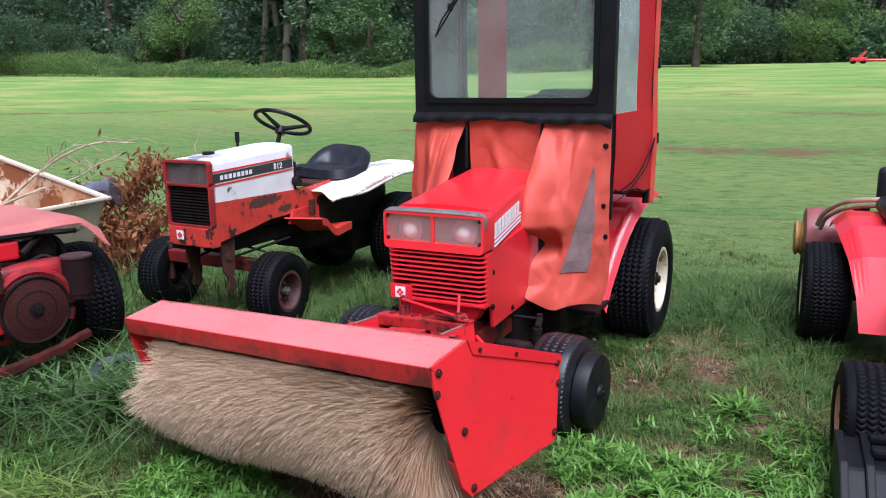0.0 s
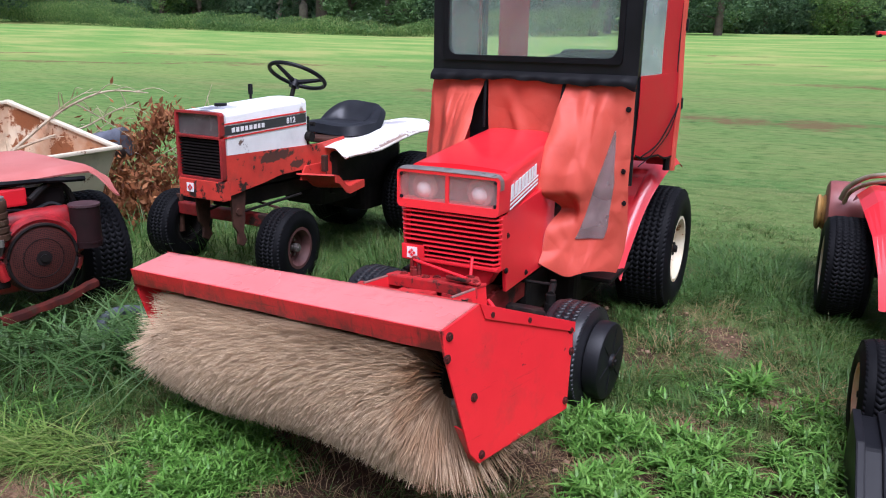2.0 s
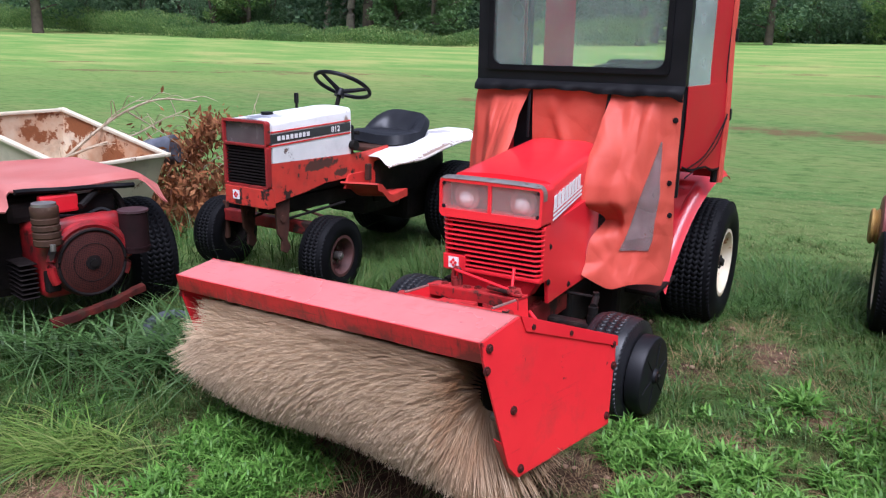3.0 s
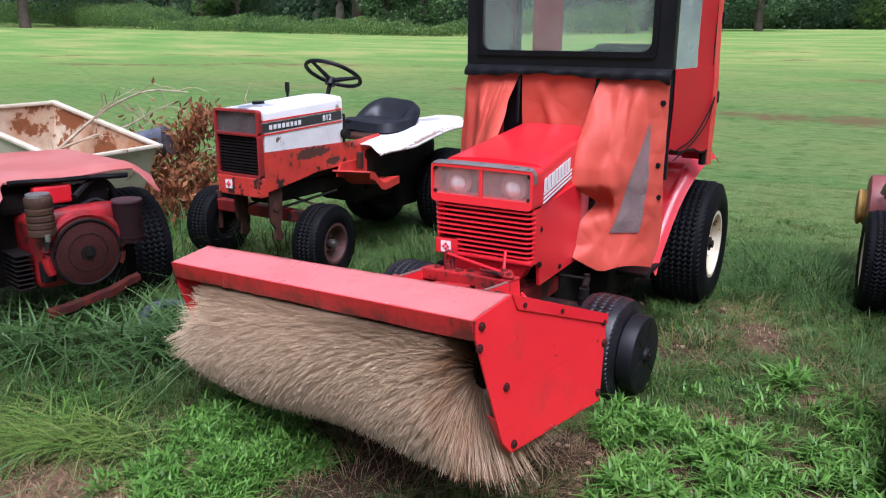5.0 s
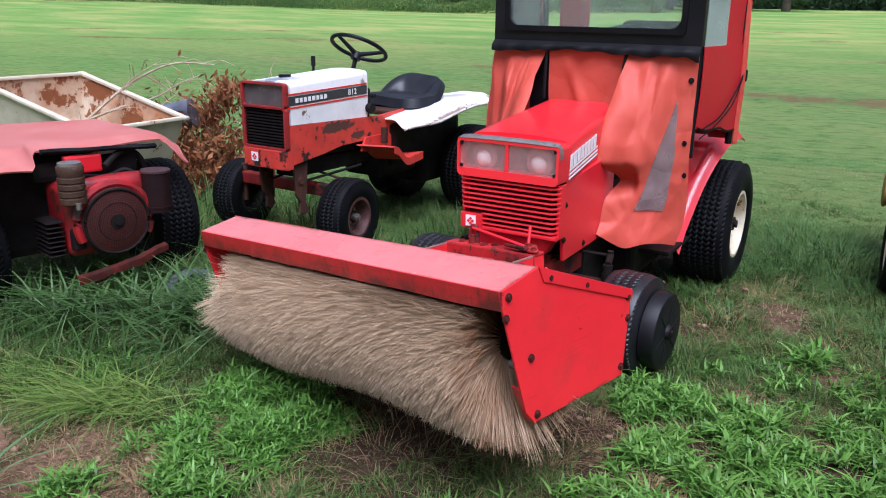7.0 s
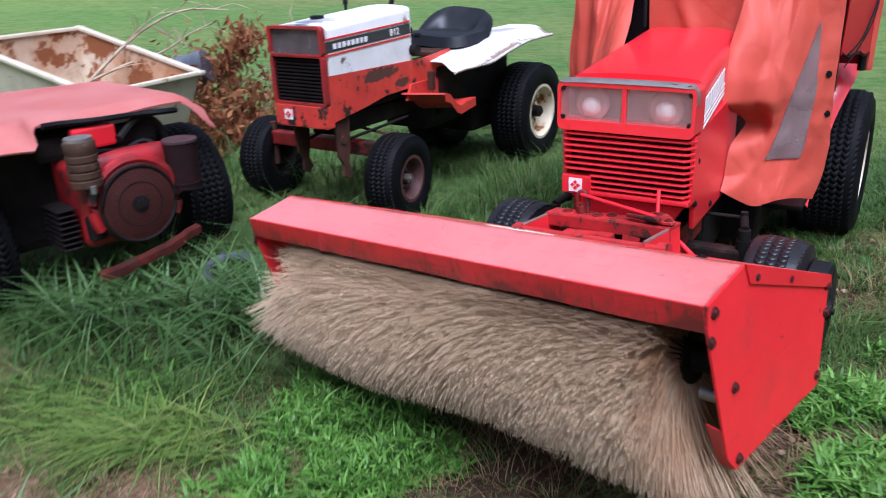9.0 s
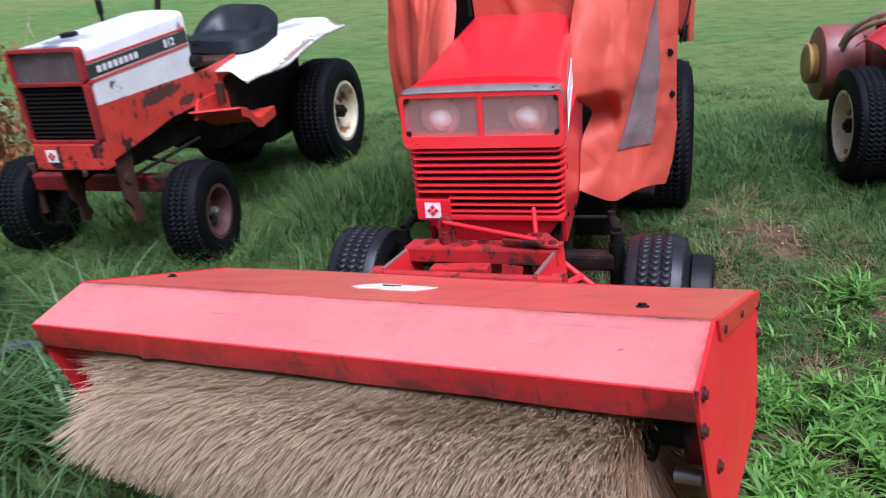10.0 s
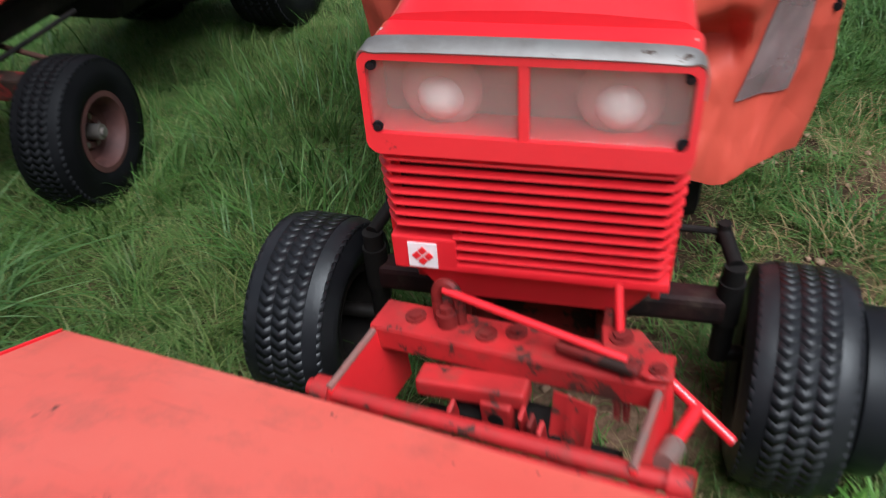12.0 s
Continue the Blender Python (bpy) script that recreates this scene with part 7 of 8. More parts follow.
        part("link_rod", bm, IRON, T, smooth=True)
        bm = new_bm()
        k = 0.26 if s > 0 else -0.50
        rod(bm, (k, 0.30, 0.19), (k, 0.30, 0.42), 0.018, 10)
        rod(bm, (k, 0.30, 0.20), (k + s * 0.08, 0.30, 0.20), 0.014, 10)
        rod(bm, (k, 0.36, 0.40), (0, 0.42, 0.41), 0.008, 8)
        part("kingpin", bm, RUST, ax, smooth=True)
        wheel(T, (0.325 if s > 0 else -0.575, 0.30 if s > 0 else 0.36, 0.212), 0.220, 0.170, 0.105, RIM_RUST, turn=6, side=s, tread_n=34, name="front_wheel", rim_label="dark rusty rim", hub_mat=STEEL)
        wheel(T, (s * 0.320, 1.67, 0.288), 0.295, 0.235, 0.155, RIM_CREAM, side=s, tread_n=38, name="rear_wheel", rim_label="cream painted rim")
    # footrests
    for s in (-1, 1):
        bm = new_bm()
        def foot(u, v, s=s):
            return (s * (0.145 + 0.215 * u), 0.60 + 0.42 * v + 0.08 * u * (1 - 1.6 * v), 0.565 - 0.11 * smoothstep(0, 0.5, v) + 0.04 * u * v)
        sheet(bm, foot, 6, 8, 0.010)
        fr = part("footrest", bm, RED_STEP, T, "red steel footrest", smooth=True)
        bm = new_bm()
        sheet(bm, lambda u, v: Vector(foot(1.0, u)) + Vector((s * 0.004, 0, -0.045 * v)), 8, 2, 0.006)
        part("lip", bm, RED_STEP, fr)
        bm = new_bm()
        prism(bm, [(0.66, 0.60), (0.90, 0.60), (0.98, 0.47), (0.62, 0.52)], s * 0.160 - 0.008, s * 0.160 + 0.008, 0.002)
        part("bracket", bm, RED_STEP, fr, "red folded bracket")
        bm = new_bm()
        box(bm, (s * 0.20, 0.80, 0.60), (0.03, 0.035, 0.10), 0.006)
        part("pedal_stop", bm, RUST, T)
    # fenders and seat deck
    for s in (-1, 1):
        def fen(u, v, s=s):
            y = 0.86 + 0.96 * v
            inner, outer = 0.12, 0.31 + 0.10 * smoothstep(0, 0.25, v)
            x = inner + (outer - inner) * u
            z = 0.702 + 0.085 * smoothstep(0, 0.75, v) - 0.050 * smoothstep(0.55, 1.0, u)
            z -= 0.012 * (1 - smoothstep(0.0, 0.10, v))
            return (s * x, y, z)
        bm = new_bm()
        sheet(bm, fen, 10, 20, 0.005)
        fd = part("fender", bm, WHITE_FENDER, T, "white fender with chipped rusty edge", smooth=True)
        bm = new_bm()
        tube(bm, [Vector(fen(1.0, k / 24)) + Vector((0, 0, -0.004)) for k in range(25)], 0.009, 6)
        part("rolled_edge", bm, WHITE_RUST, fd, "rusty rolled edge", smooth=True)
    bm = new_bm()
    box(bm, (0, 1.35, 0.715), (0.26, 0.85, 0.03), 0.008)
    part("seat_deck", bm, RUST, T)
    bm = new_bm()
    def pan(u, v):
        # a bucket: rounded-square outline, rim low in front and high behind
        a = 2 * math.pi * u
        k = 1 / (abs(math.cos(a)) ** 4 + abs(math.sin(a)) ** 4) ** 0.25
        rr = 0.02 + 0.98 * v
        back = smoothstep(0.1, 0.95, math.sin(a))
        rim = smoothstep(0.55, 1.0, rr)
        rise = (0.012 + 0.115 * back ** 0.7) * rim - 0.05 * smoothstep(0.93, 1.0, rr) * (1 - back * 0.5)
        x = 0.220 * k * math.cos(a) * rr * (1 - 0.16 * back * rim)
        return (x, 1.29 + 0.200 * k * math.sin(a) * rr + 0.02 * back * rim, 0.768 + rise + 0.006 * math.cos(3 * a) * rr)
    sheet(bm, pan, 44, 14, 0.03)
    bmesh.ops.remove_doubles(bm, verts=bm.verts, dist=0.0005)
    seat = part("seat", bm, SEAT, T, "dark moulded bucket seat with low backrest", smooth=True)
    bm = new_bm()
    box(bm, (0, 1.29, 0.748), (0.36, 0.32, 0.045), 0.015)
    part("cushion", bm, SEAT, seat, smooth=True)
    bm = new_bm()
    rod(bm, (0.0, 1.2, 0.71), (0, 1.24, 0.77), 0.05, 14)
    part("seat_spring", bm, IRON, T)
    # steering wheel, lever, fittings
    bm = new_bm()
    # the wheel leans back towards the seat, its hub sunk below the rim
    tilt = 0.50
    mid = Vector((-0.04, 0.86, 1.105))
    back, nrm = Vector((0, math.cos(tilt), -math.sin(tilt))), Vector((0, math.sin(tilt), math.cos(tilt)))
    def rim_at(a, r):
        return mid + Vector((1, 0, 0)) * (r * math.cos(a)) + back * (r * math.sin(a))
    tube(bm, [rim_at(2 * math.pi * k / 40, 0.172) for k in range(40)], 0.0125, 10, closed=True)
    sw = part("steering_wheel", bm, BLACK, T, "black steering wheel", smooth=True)
    for a in (0.25, 2.35, 4.45):
        bm = new_bm()
        rod(bm, mid - nrm * 0.045, rim_at(a, 0.168), 0.016, 8, r2=0.010)
        part("spoke", bm, BLACK, sw, smooth=True)
    bm = new_bm()
    rod(bm, mid - nrm * 0.075, mid - nrm * 0.028, 0.032, 16, r2=0.024)
    part("hub", bm, BLACK, sw, smooth=True)
    bm = new_bm()
    rod(bm, (-0.035, 0.76, 0.90), mid - nrm * 0.07, 0.014, 10)
    part("steering_column", bm, IRON, T)
    bm = new_bm()
    box(bm, (0, 0.745, 0.815), (0.22, 0.08, 0.13), 0.015)
    part("dashboard", bm, BLACK, T)
    bm = new_bm()
    rod(bm, (-0.20, 0.62, 0.80), (-0.20, 0.62, 1.00), 0.008, 8)
    rod(bm, (-0.20, 0.62, 1.00), (-0.20, 0.62, 1.06), 0.014, 10)
    part("lever", bm, BLACK, T)
    bm = new_bm()
    rod(bm, (0.155, 0.70, 0.77), (0.19, 0.70, 0.77), 0.028, 14)
    part("control_knob", bm, IRON, T)
    bm = new_bm()
    rod(bm, (0.155, 0.735, 0.84), (0.18, 0.735, 0.84), 0.012, 10)
    part("control_knob", bm, IRON, T)
    return T


WHITE_RUST = surface("rust_eaten_white_paint", (0.70, 0.69, 0.65), (0.5, 0.42, 0.34), 0.6, scale=9, wear=0.42, wear_col=(0.20, 0.11, 0.07), wear_scale=20, bumps=0.3, dirt=0.4)
RED_STEP = surface("worn_red_step_paint", (0.60, 0.045, 0.03), (0.48, 0.03, 0.022), 0.5, scale=6, wear=0.3, wear_col=(0.05, 0.025, 0.02), wear_scale=12, bumps=0.2, dirt=0.3)
RED_TRIM = surface("dull_dark_red_trim", (0.34, 0.02, 0.02), (0.22, 0.018, 0.016), 0.5, scale=9, wear=0.3, wear_col=(0.05, 0.03, 0.025), wear_scale=14, bumps=0.2, dirt=0.4)
SLAT = surface("dusty_dark_slat", (0.016, 0.012, 0.011), (0.010, 0.008, 0.008), 0.85, scale=14, bumps=0.3, spec=0.06)
SMOKE = surface("smoky_grey_plastic", (0.06, 0.057, 0.056), (0.095, 0.09, 0.088), 0.25, scale=9, bumps=0.05)
make_white_tractor()

# ---------------------------------------------------------------- stripped red tractor, engine towards the camera
LTRACTOR = pose(-1.83, -0.30, 0.0, 0, 0, 72.0)


def make_left_tractor():
    """Local frame: y runs from the engine's outer end to the steering wheel."""
    T = thing("rear_engine_tractor", LTRACTOR, "rusty red rear-engine tractor with faded pink fender deck in long grass", "tractor")
    # engine block
    bm = new_bm()
    box(bm, (0.0, 0.20, 0.42), (0.36, 0.26, 0.34), 0.05, seg=3)
    block = part("engine_block", bm, RED_ENGINE, T, "oily red engine block", smooth=True)
    bm = new_bm()
    box(bm, (0.05, 0.12, 0.50), (0.34, 0.12, 0.22), 0.05, seg=3)
    part("blower_housing", bm, RED_ENGINE, block, "red blower housing", smooth=True)
    bm = new_bm()
    lathe(bm, [(0.0, 0.0), (0.125, 0.0), (0.155, 0.012), (0.165, 0.03), (0.165, 0.09)], 40)
    bmesh.ops.transform(bm, matrix=Matrix.Translation((0.02, 0.0, 0.41)) @ pose(0, 0, 0, 0, 0, 90), verts=bm.verts)
    fl = part("flywheel_screen", bm, SCREEN, T, "round rusty flywheel screen", smooth=True)
    bm = new_bm()
    tube(bm, [(0.02 + 0.150 * math.cos(a), 0.004, 0.41 + 0.150 * math.sin(a)) for a in (2 * math.pi * k / 40 for k in range(40))], 0.007, 8, closed=True)
    part("screen_rim", bm, RUST_DARK, fl, "dark pressed rim", smooth=True)
    bm = new_bm()
    tube(bm, [(0.02 + 0.088 * math.cos(a), 0.0, 0.41 + 0.088 * math.sin(a)) for a in (2 * math.pi * k / 30 for k in range(30))], 0.0022, 6, closed=True)
    part("screen_ring", bm, RUST_DARK, fl, smooth=True)
    # dark disc painted in for the shaded hole at the screen's centre
    bm = new_bm()
    rod(bm, (0.02, -0.004, 0.41), (0.02, 0.012, 0.41), 0.034, 20)
    part("centre_hole_disc", bm, RUST_DARK, fl, smooth=True)
    bm = new_bm()
    rod(bm, (0.02, -0.012, 0.41), (0.02, 0.01, 0.41), 0.018, 12)
    part("centre_bolt", bm, IRON, fl)
    bm = new_bm()
    tube(bm, [(0.02 + 0.172 * math.cos(a), 0.035, 0.41 + 0.172 * math.sin(a)) for a in (-0.5 + 4.1 * k / 26 for k in range(27))], 0.022, 8)
    part("shroud_ring", bm, RED_ENGINE, T, "oily red shroud ring", smooth=True)
    # air cleaner
    bm = new_bm()
    lathe(bm, [(0.0, 0.0), (0.052, 0.0), (0.058, 0.006)] + [(r, z + 0.031 * k) for k in range(4) for r, z in ((0.058, 0.010), (0.058, 0.030), (0.0545, 0.033), (0.0545, 0.037))] + [(0.058, 0.140), (0.058, 0.170), (0.054, 0.176), (0.0, 0.176)], 28)
    bmesh.ops.transform(bm, matrix=Matrix.Translation((-0.158, 0.03, 0.515)) @ pose(0, 0, 0, 0, -90, 0), verts=bm.verts)
    ac = part("air_cleaner", bm, RUST_DULL, T, "ribbed rusty air cleaner canister", smooth=True)
    bm = new_bm()
    rod(bm, (-0.158, 0.03, 0.688), (-0.158, 0.03, 0.704), 0.050, 24)
    part("lid", bm, CHROME, ac, "dull bright lid", smooth=True)
    # muffler
    bm = new_bm()
    rod(bm, (0.240, 0.04, 0.42), (0.240, 0.04, 0.612), 0.066, 28)
    rod(bm, (0.240, 0.04, 0.44), (0.240, 0.04, 0.448), 0.069, 28)
    mu = part("muffler", bm, MAROON_DARK, T, "dark maroon muffler can", smooth=True)
    bm = new_bm()
    rod(bm, (0.240, 0.04, 0.610), (0.240, 0.04, 0.620), 0.070, 28)
    part("cap", bm, MAROON_CAP, mu, "purplish flat cap", smooth=True)
    bm = new_bm()
    rod(bm, (0.20, 0.16, 0.50), (0.05, 0.20, 0.52), 0.025, 10)
    part("exhaust_pipe", bm, RUST, T)
    bm = new_bm()
    tube(bm, smooth_line([(-0.16, 0.03, 0.60), (-0.08, 0.10, 0.62), (0.05, 0.14, 0.60), (0.14, 0.14, 0.62), (0.20, 0.10, 0.58)], 5), 0.010, 6)
    part("hose", bm, BLACK_RUB, T, smooth=True)
    bm = new_bm()
    tube(bm, smooth_line([(0.05, 0.16, 0.64), (0.16, 0.22, 0.69), (0.26, 0.26, 0.66), (0.30, 0.24, 0.55)], 5), 0.016, 8)
    part("elbow_pipe", bm, IRON, T, smooth=True)
    bm = new_bm()
    rod(bm, (-0.160, -0.03, 0.53), (-0.160, -0.03, 0.50), 0.012, 8)
    part("drain_stub", bm, STEEL, T, smooth=True)
    # cylinder fins
    for k in range(8):
        bm = new_bm()
        box(bm, (-0.228, 0.17, 0.27 + 0.022 * k), (0.075, 0.16, 0.006), 0.002, seg=1)
        part("cooling_fin", bm, RUST_DARK, block)
    bm = new_bm()
    for s in (-1, 1):
        box(bm, (s * 0.14, 0.55, 0.34), (0.06, 1.0, 0.10), 0.01)
    box(bm, (0, 0.42, 0.42), (0.34, 0.30, 0.30), 0.04)
    box(bm, (0.0, 0.45, 0.60), (0.30, 0.20, 0.12), 0.03)
    # added dark boxes fill in the black shade under the deck
    box(bm, (-0.12, 0.52, 0.45), (0.62, 0.40, 0.46), 0.05)
    box(bm, (0.0, 0.30, 0.63), (0.50, 0.14, 0.10), 0.03)
    part("frame", bm, RUST_DARK, T, "dark greasy frame and gear case, with added boxes for under-deck shade")
    bm = new_bm()
    box(bm, (-0.035, 0.20, 0.66), (0.17, 0.05, 0.085), 0.012)
    part("fuel_tank", bm, RED, T, "red tank end")
    # bumper
    bm = new_bm()
    line = smooth_line([(-0.20, -0.04, 0.190), (-0.10, -0.06, 0.208), (0.0, -0.07, 0.226), (0.09, -0.065, 0.240), (0.16, -0.05, 0.256), (0.235, -0.03, 0.268)], 5)
    def bar(u, v):
        f = v * (len(line) - 1)
        i = min(int(f), len(line) - 2)
        p = line[i].lerp(line[i + 1], f - i)
        return (p.x, p.y + 0.030 * max(0.0, 2 * u - 1) + 0.003 * math.sin(31 * v), p.z - 0.008 + (0.046 + 0.006 * math.sin(13 * v) + 0.004 * math.sin(37 * v)) * (min(u, 0.55) - 0.5))
    sheet(bm, bar, 6, 2 * len(line) - 2, 0.008)
    part("bumper", bm, RUST_RED, T, "bent rusty red bumper bar", smooth=True)
    wheel(T, (0.435, 0.48, 0.288), 0.30, 0.235, 0.155, RIM_CREAM, side=1, tread_n=36, name="rear_wheel")
    wheel(T, (-0.50, 0.48, 0.288), 0.30, 0.235, 0.155, RIM_CREAM, side=-1, tread_n=36, name="rear_wheel", rim_label="cream rim")
    bm = new_bm()
    rod(bm, (-0.5, 0.48, 0.288), (0.5, 0.48, 0.288), 0.04, 12)
    part("axle", bm, IRON, T)
    # faded deck with two fenders and an open middle
    bm = new_bm()
    def deck(u, v):
        x = -0.64 + 1.10 * u
        mid = smoothstep(0.30, 0.36, u) * (1 - smoothstep(0.90, 0.99, u))
        y0 = 0.02 + 0.17 * mid + 0.10 * smoothstep(0.88, 1.0, u)
        y = y0 + (1.02 - y0) * v
        z = 0.775 - 0.03 * u - 0.085 * (1 - smoothstep(0.0, 0.13, v)) * (1 - 0.75 * mid) + 0.012 * math.sin(9 * u) * (1 - v) - 0.05 * smoothstep(0.93, 1.0, u) - 0.05 * (1 - smoothstep(0.0, 0.06, u))
        return (x, y, z)
    sheet(bm, deck, 44, 20, 0.008)
    dk = part("fender_deck", bm, PINK, T, "sun-faded pinkish red fender deck", smooth=True)
    bm = new_bm()
    tube(bm, [(-0.22 + 0.54 * k / 12, 0.185 + 0.01 * math.sin(k), 0.735 - 0.0022 * k) for k in range(13)], 0.013, 6)
    part("rubber_edge", bm, BLACK_RUB, dk, "torn black rubber edging")
    bm = new_bm()
    box(bm, (0.155, 0.27, 0.685), (0.22, 0.012, 0.085), 0.004)
    part("white_panel", bm, WHITE, T, "small white panel under the deck")
    # dash and steering wheel
    bm = new_bm()
    box(bm, (-0.42, 1.20, 0.78), (0.34, 0.26, 0.36), 0.02)
    part("dashboard", bm, BLACK, T, "black dashboard")
    bm = new_bm()
    cx, cy, cz, tilt = -0.43, 1.12, 1.10, 0.25
    tube(bm, [(cx + 0.19 * math.cos(a), cy + 0.19 * math.sin(a) * math.cos(tilt), cz + 0.19 * math.sin(a) * math.sin(tilt)) for a in (2 * math.pi * k / 36 for k in range(36))], 0.012, 8, closed=True)
    for a in (0.6, 2.6, 4.7):
        rod(bm, (cx, cy, cz - 0.01), (cx + 0.18 * math.cos(a), cy + 0.18 * math.sin(a), cz), 0.010, 8)
    rod(bm, (cx, cy, cz), (cx, cy + 0.06, 0.94), 0.015, 8)
    part("steering_wheel", bm, BLACK, T, "black steering wheel", smooth=True)
    bm = new_bm()
    rod(bm, (-0.22, 1.16, 0.80), (-0.18, 1.18, 1.16), 0.012, 8)
    part("lever", bm, RED, T, "red lever")
    bm = new_bm()
    rod(bm, (-0.18, 1.18, 1.16), (-0.06, 1.18, 1.165), 0.014, 8)
    part("grip", bm, BLACK, T)
    return T


def perforated():
    """Rusty sheet punched with rows of small holes."""
    m, t, b = nodes_of("perforated_rusty_screen")
    tc = t.nodes.new("ShaderNodeTexCoord")
    v = t.nodes.new("ShaderNodeTexVoronoi")
    v.inputs["Scale"].default_value = 125.0
    v.inputs["Randomness"].default_value = 0.25
    t.links.new(tc.outputs["Object"], v.inputs["Vector"])
    n = noise_node(t, 14, 5)
    base = mix(t, n.outputs[0], (0.085, 0.018, 0.013), (0.035, 0.012, 0.010))
    t.links.new(mix(t, ramp(t, v.outputs["Distance"], [(0.30, (1, 1, 1)), (0.40, (0, 0, 0))]).outputs[0], base, (0.006, 0.004, 0.004)), b.inputs["Base Color"])
    b.inputs["Roughness"].default_value = 0.65
    b.inputs["Specular IOR Level"].default_value = 0.2
    return m


SCREEN = perforated()
RUST_DARK = surface("sooty_rust", (0.016, 0.012, 0.011), (0.010, 0.008, 0.008), 0.8, scale=14, bumps=0.3, spec=0.1)
RED_ENGINE = surface("oily_red_engine_paint", (0.38, 0.014, 0.018), (0.09, 0.008, 0.008), 0.42, scale=7, wear=0.42, wear_col=(0.04, 0.02, 0.016), bumps=0.25, dirt=0.4)
RUST_DULL = surface("dull_rusty_can", (0.075, 0.036, 0.020), (0.04, 0.021, 0.013), 0.7, scale=14, wear=0.25, wear_col=(0.12, 0.08, 0.05), wear_scale=18, bumps=0.3, spec=0.25)
RUST_RED = surface("rusty_red_bar", (0.085, 0.014, 0.009), (0.035, 0.010, 0.008), 0.8, scale=14, wear=0.45, wear_col=(0.055, 0.024, 0.015), bumps=0.4, spec=0.12)
MAROON_DARK = surface("sooty_maroon", (0.022, 0.008, 0.009), (0.012, 0.006, 0.006), 0.7, scale=10, bumps=0.2, spec=0.12)
MAROON_CAP = surface("purplish_heated_metal", (0.095, 0.05, 0.056), (0.065, 0.036, 0.04), 0.4, metal=0.2, scale=12, bumps=0.1)
make_left_tractor()

# ---------------------------------------------------------------- dump cart


def make_cart():
    """Tilted open box; corners of the rim, then walls that lean in to the floor."""
    C = thing("dump_cart", Matrix.Identity(4), "cream steel dump cart with rusty inside and rolled rim", "cart")
    d, c, b, a = Vector((-2.97, 0.57, 0.63)), Vector((-2.86, 1.26, 0.645)), Vector((-3.85, 1.302, 0.888)), Vector((-4.02, 0.61, 0.878))
    up = (c - d).cross(a - d).normalized()
    if up.z < 0:
        up = -up
    mid = (a + b + c + d) / 4
    rim = [d, c, b, a]
    floor = [p + (mid - p) * 0.12 - up * 0.34 for p in rim]
    names = ("end_wall", "side_wall", "end_wall", "side_wall")
    for i in range(4):
        j = (i + 1) % 4
        p, q, r, s = rim[i], rim[j], floor[j], floor[i]
        n = (q - p).cross(r - p).normalized()
        if n.dot(mid - p) < 0:
            n = -n
        bm = new_bm()
        o = [bm.verts.new(v) for v in (p, q, r, s)]
        k = [bm.verts.new(v + n * 0.006) for v in (p, q, r, s)]
        bm.faces.new(o)
        for x in range(4):
            y = (x + 1) % 4
            bm.faces.new((o[x], k[x], k[y], o[y]))
        bm.faces.new(k[::-1])
        w = part(names[i], bm, CREAM, C, "cream painted steel wall")
        bm = new_bm()
        inner = [v + n * 0.009 for v in (p - up * 0.012, q - up * 0.012, r, s)]
        bm.faces.new([bm.verts.new(v) for v in inner])
        part("rusty_lining", bm, CREAM_RUST, w, "heavily rusted inner face")
        bm = new_bm()
        box(bm, (0, 0, 0), ((q - p).length + 0.05, 0.045, 0.022), 0.006)
        bmesh.ops.transform(bm, matrix=Matrix.Translation((p + q) / 2) @ (q - p).to_track_quat("X", "Z").to_matrix().to_4x4(), verts=bm.verts)
        part("rim", bm, CREAM, C, "rolled cream rim", smooth=True)
    bm = new_bm()
    f = [bm.verts.new(v) for v in floor]
    g = [bm.verts.new(v - up * 0.01) for v in floor]
    bm.faces.new(f)
    bm.faces.new(g[::-1])
    for x in range(4):
        bm.faces.new((f[x], g[x], g[(x + 1) % 4], f[(x + 1) % 4]))
    part("floor_plate", bm, CREAM_RUST, C, "rusted floor plate")
    ce = sum(floor, Vector()) / 4
    e = (b - a).normalized()
    for s in (-1, 1):
        w = wheel(C, ce + e * s * 0.30 + Vector((0, 0, 0.20 - ce.z)), 0.20, 0.12, 0.10, RIM_CREAM, turn=math.degrees(math.atan2(e.y, e.x)), side=s, tread_n=24, name="cart_wheel")
    bm = new_bm()
    rod(bm, ce + e * -0.30 + Vector((0, 0, 0.20 - ce.z)), ce + e * 0.30 + Vector((0, 0, 0.20 - ce.z)), 0.015, 8)
    rod(bm, ce + Vector((0, 0, 0.2 - ce.z)), ce, 0.03, 8)
    part("axle", bm, IRON, C)
    return C


make_cart()

# ---------------------------------------------------------------- cut branches and dead leaves


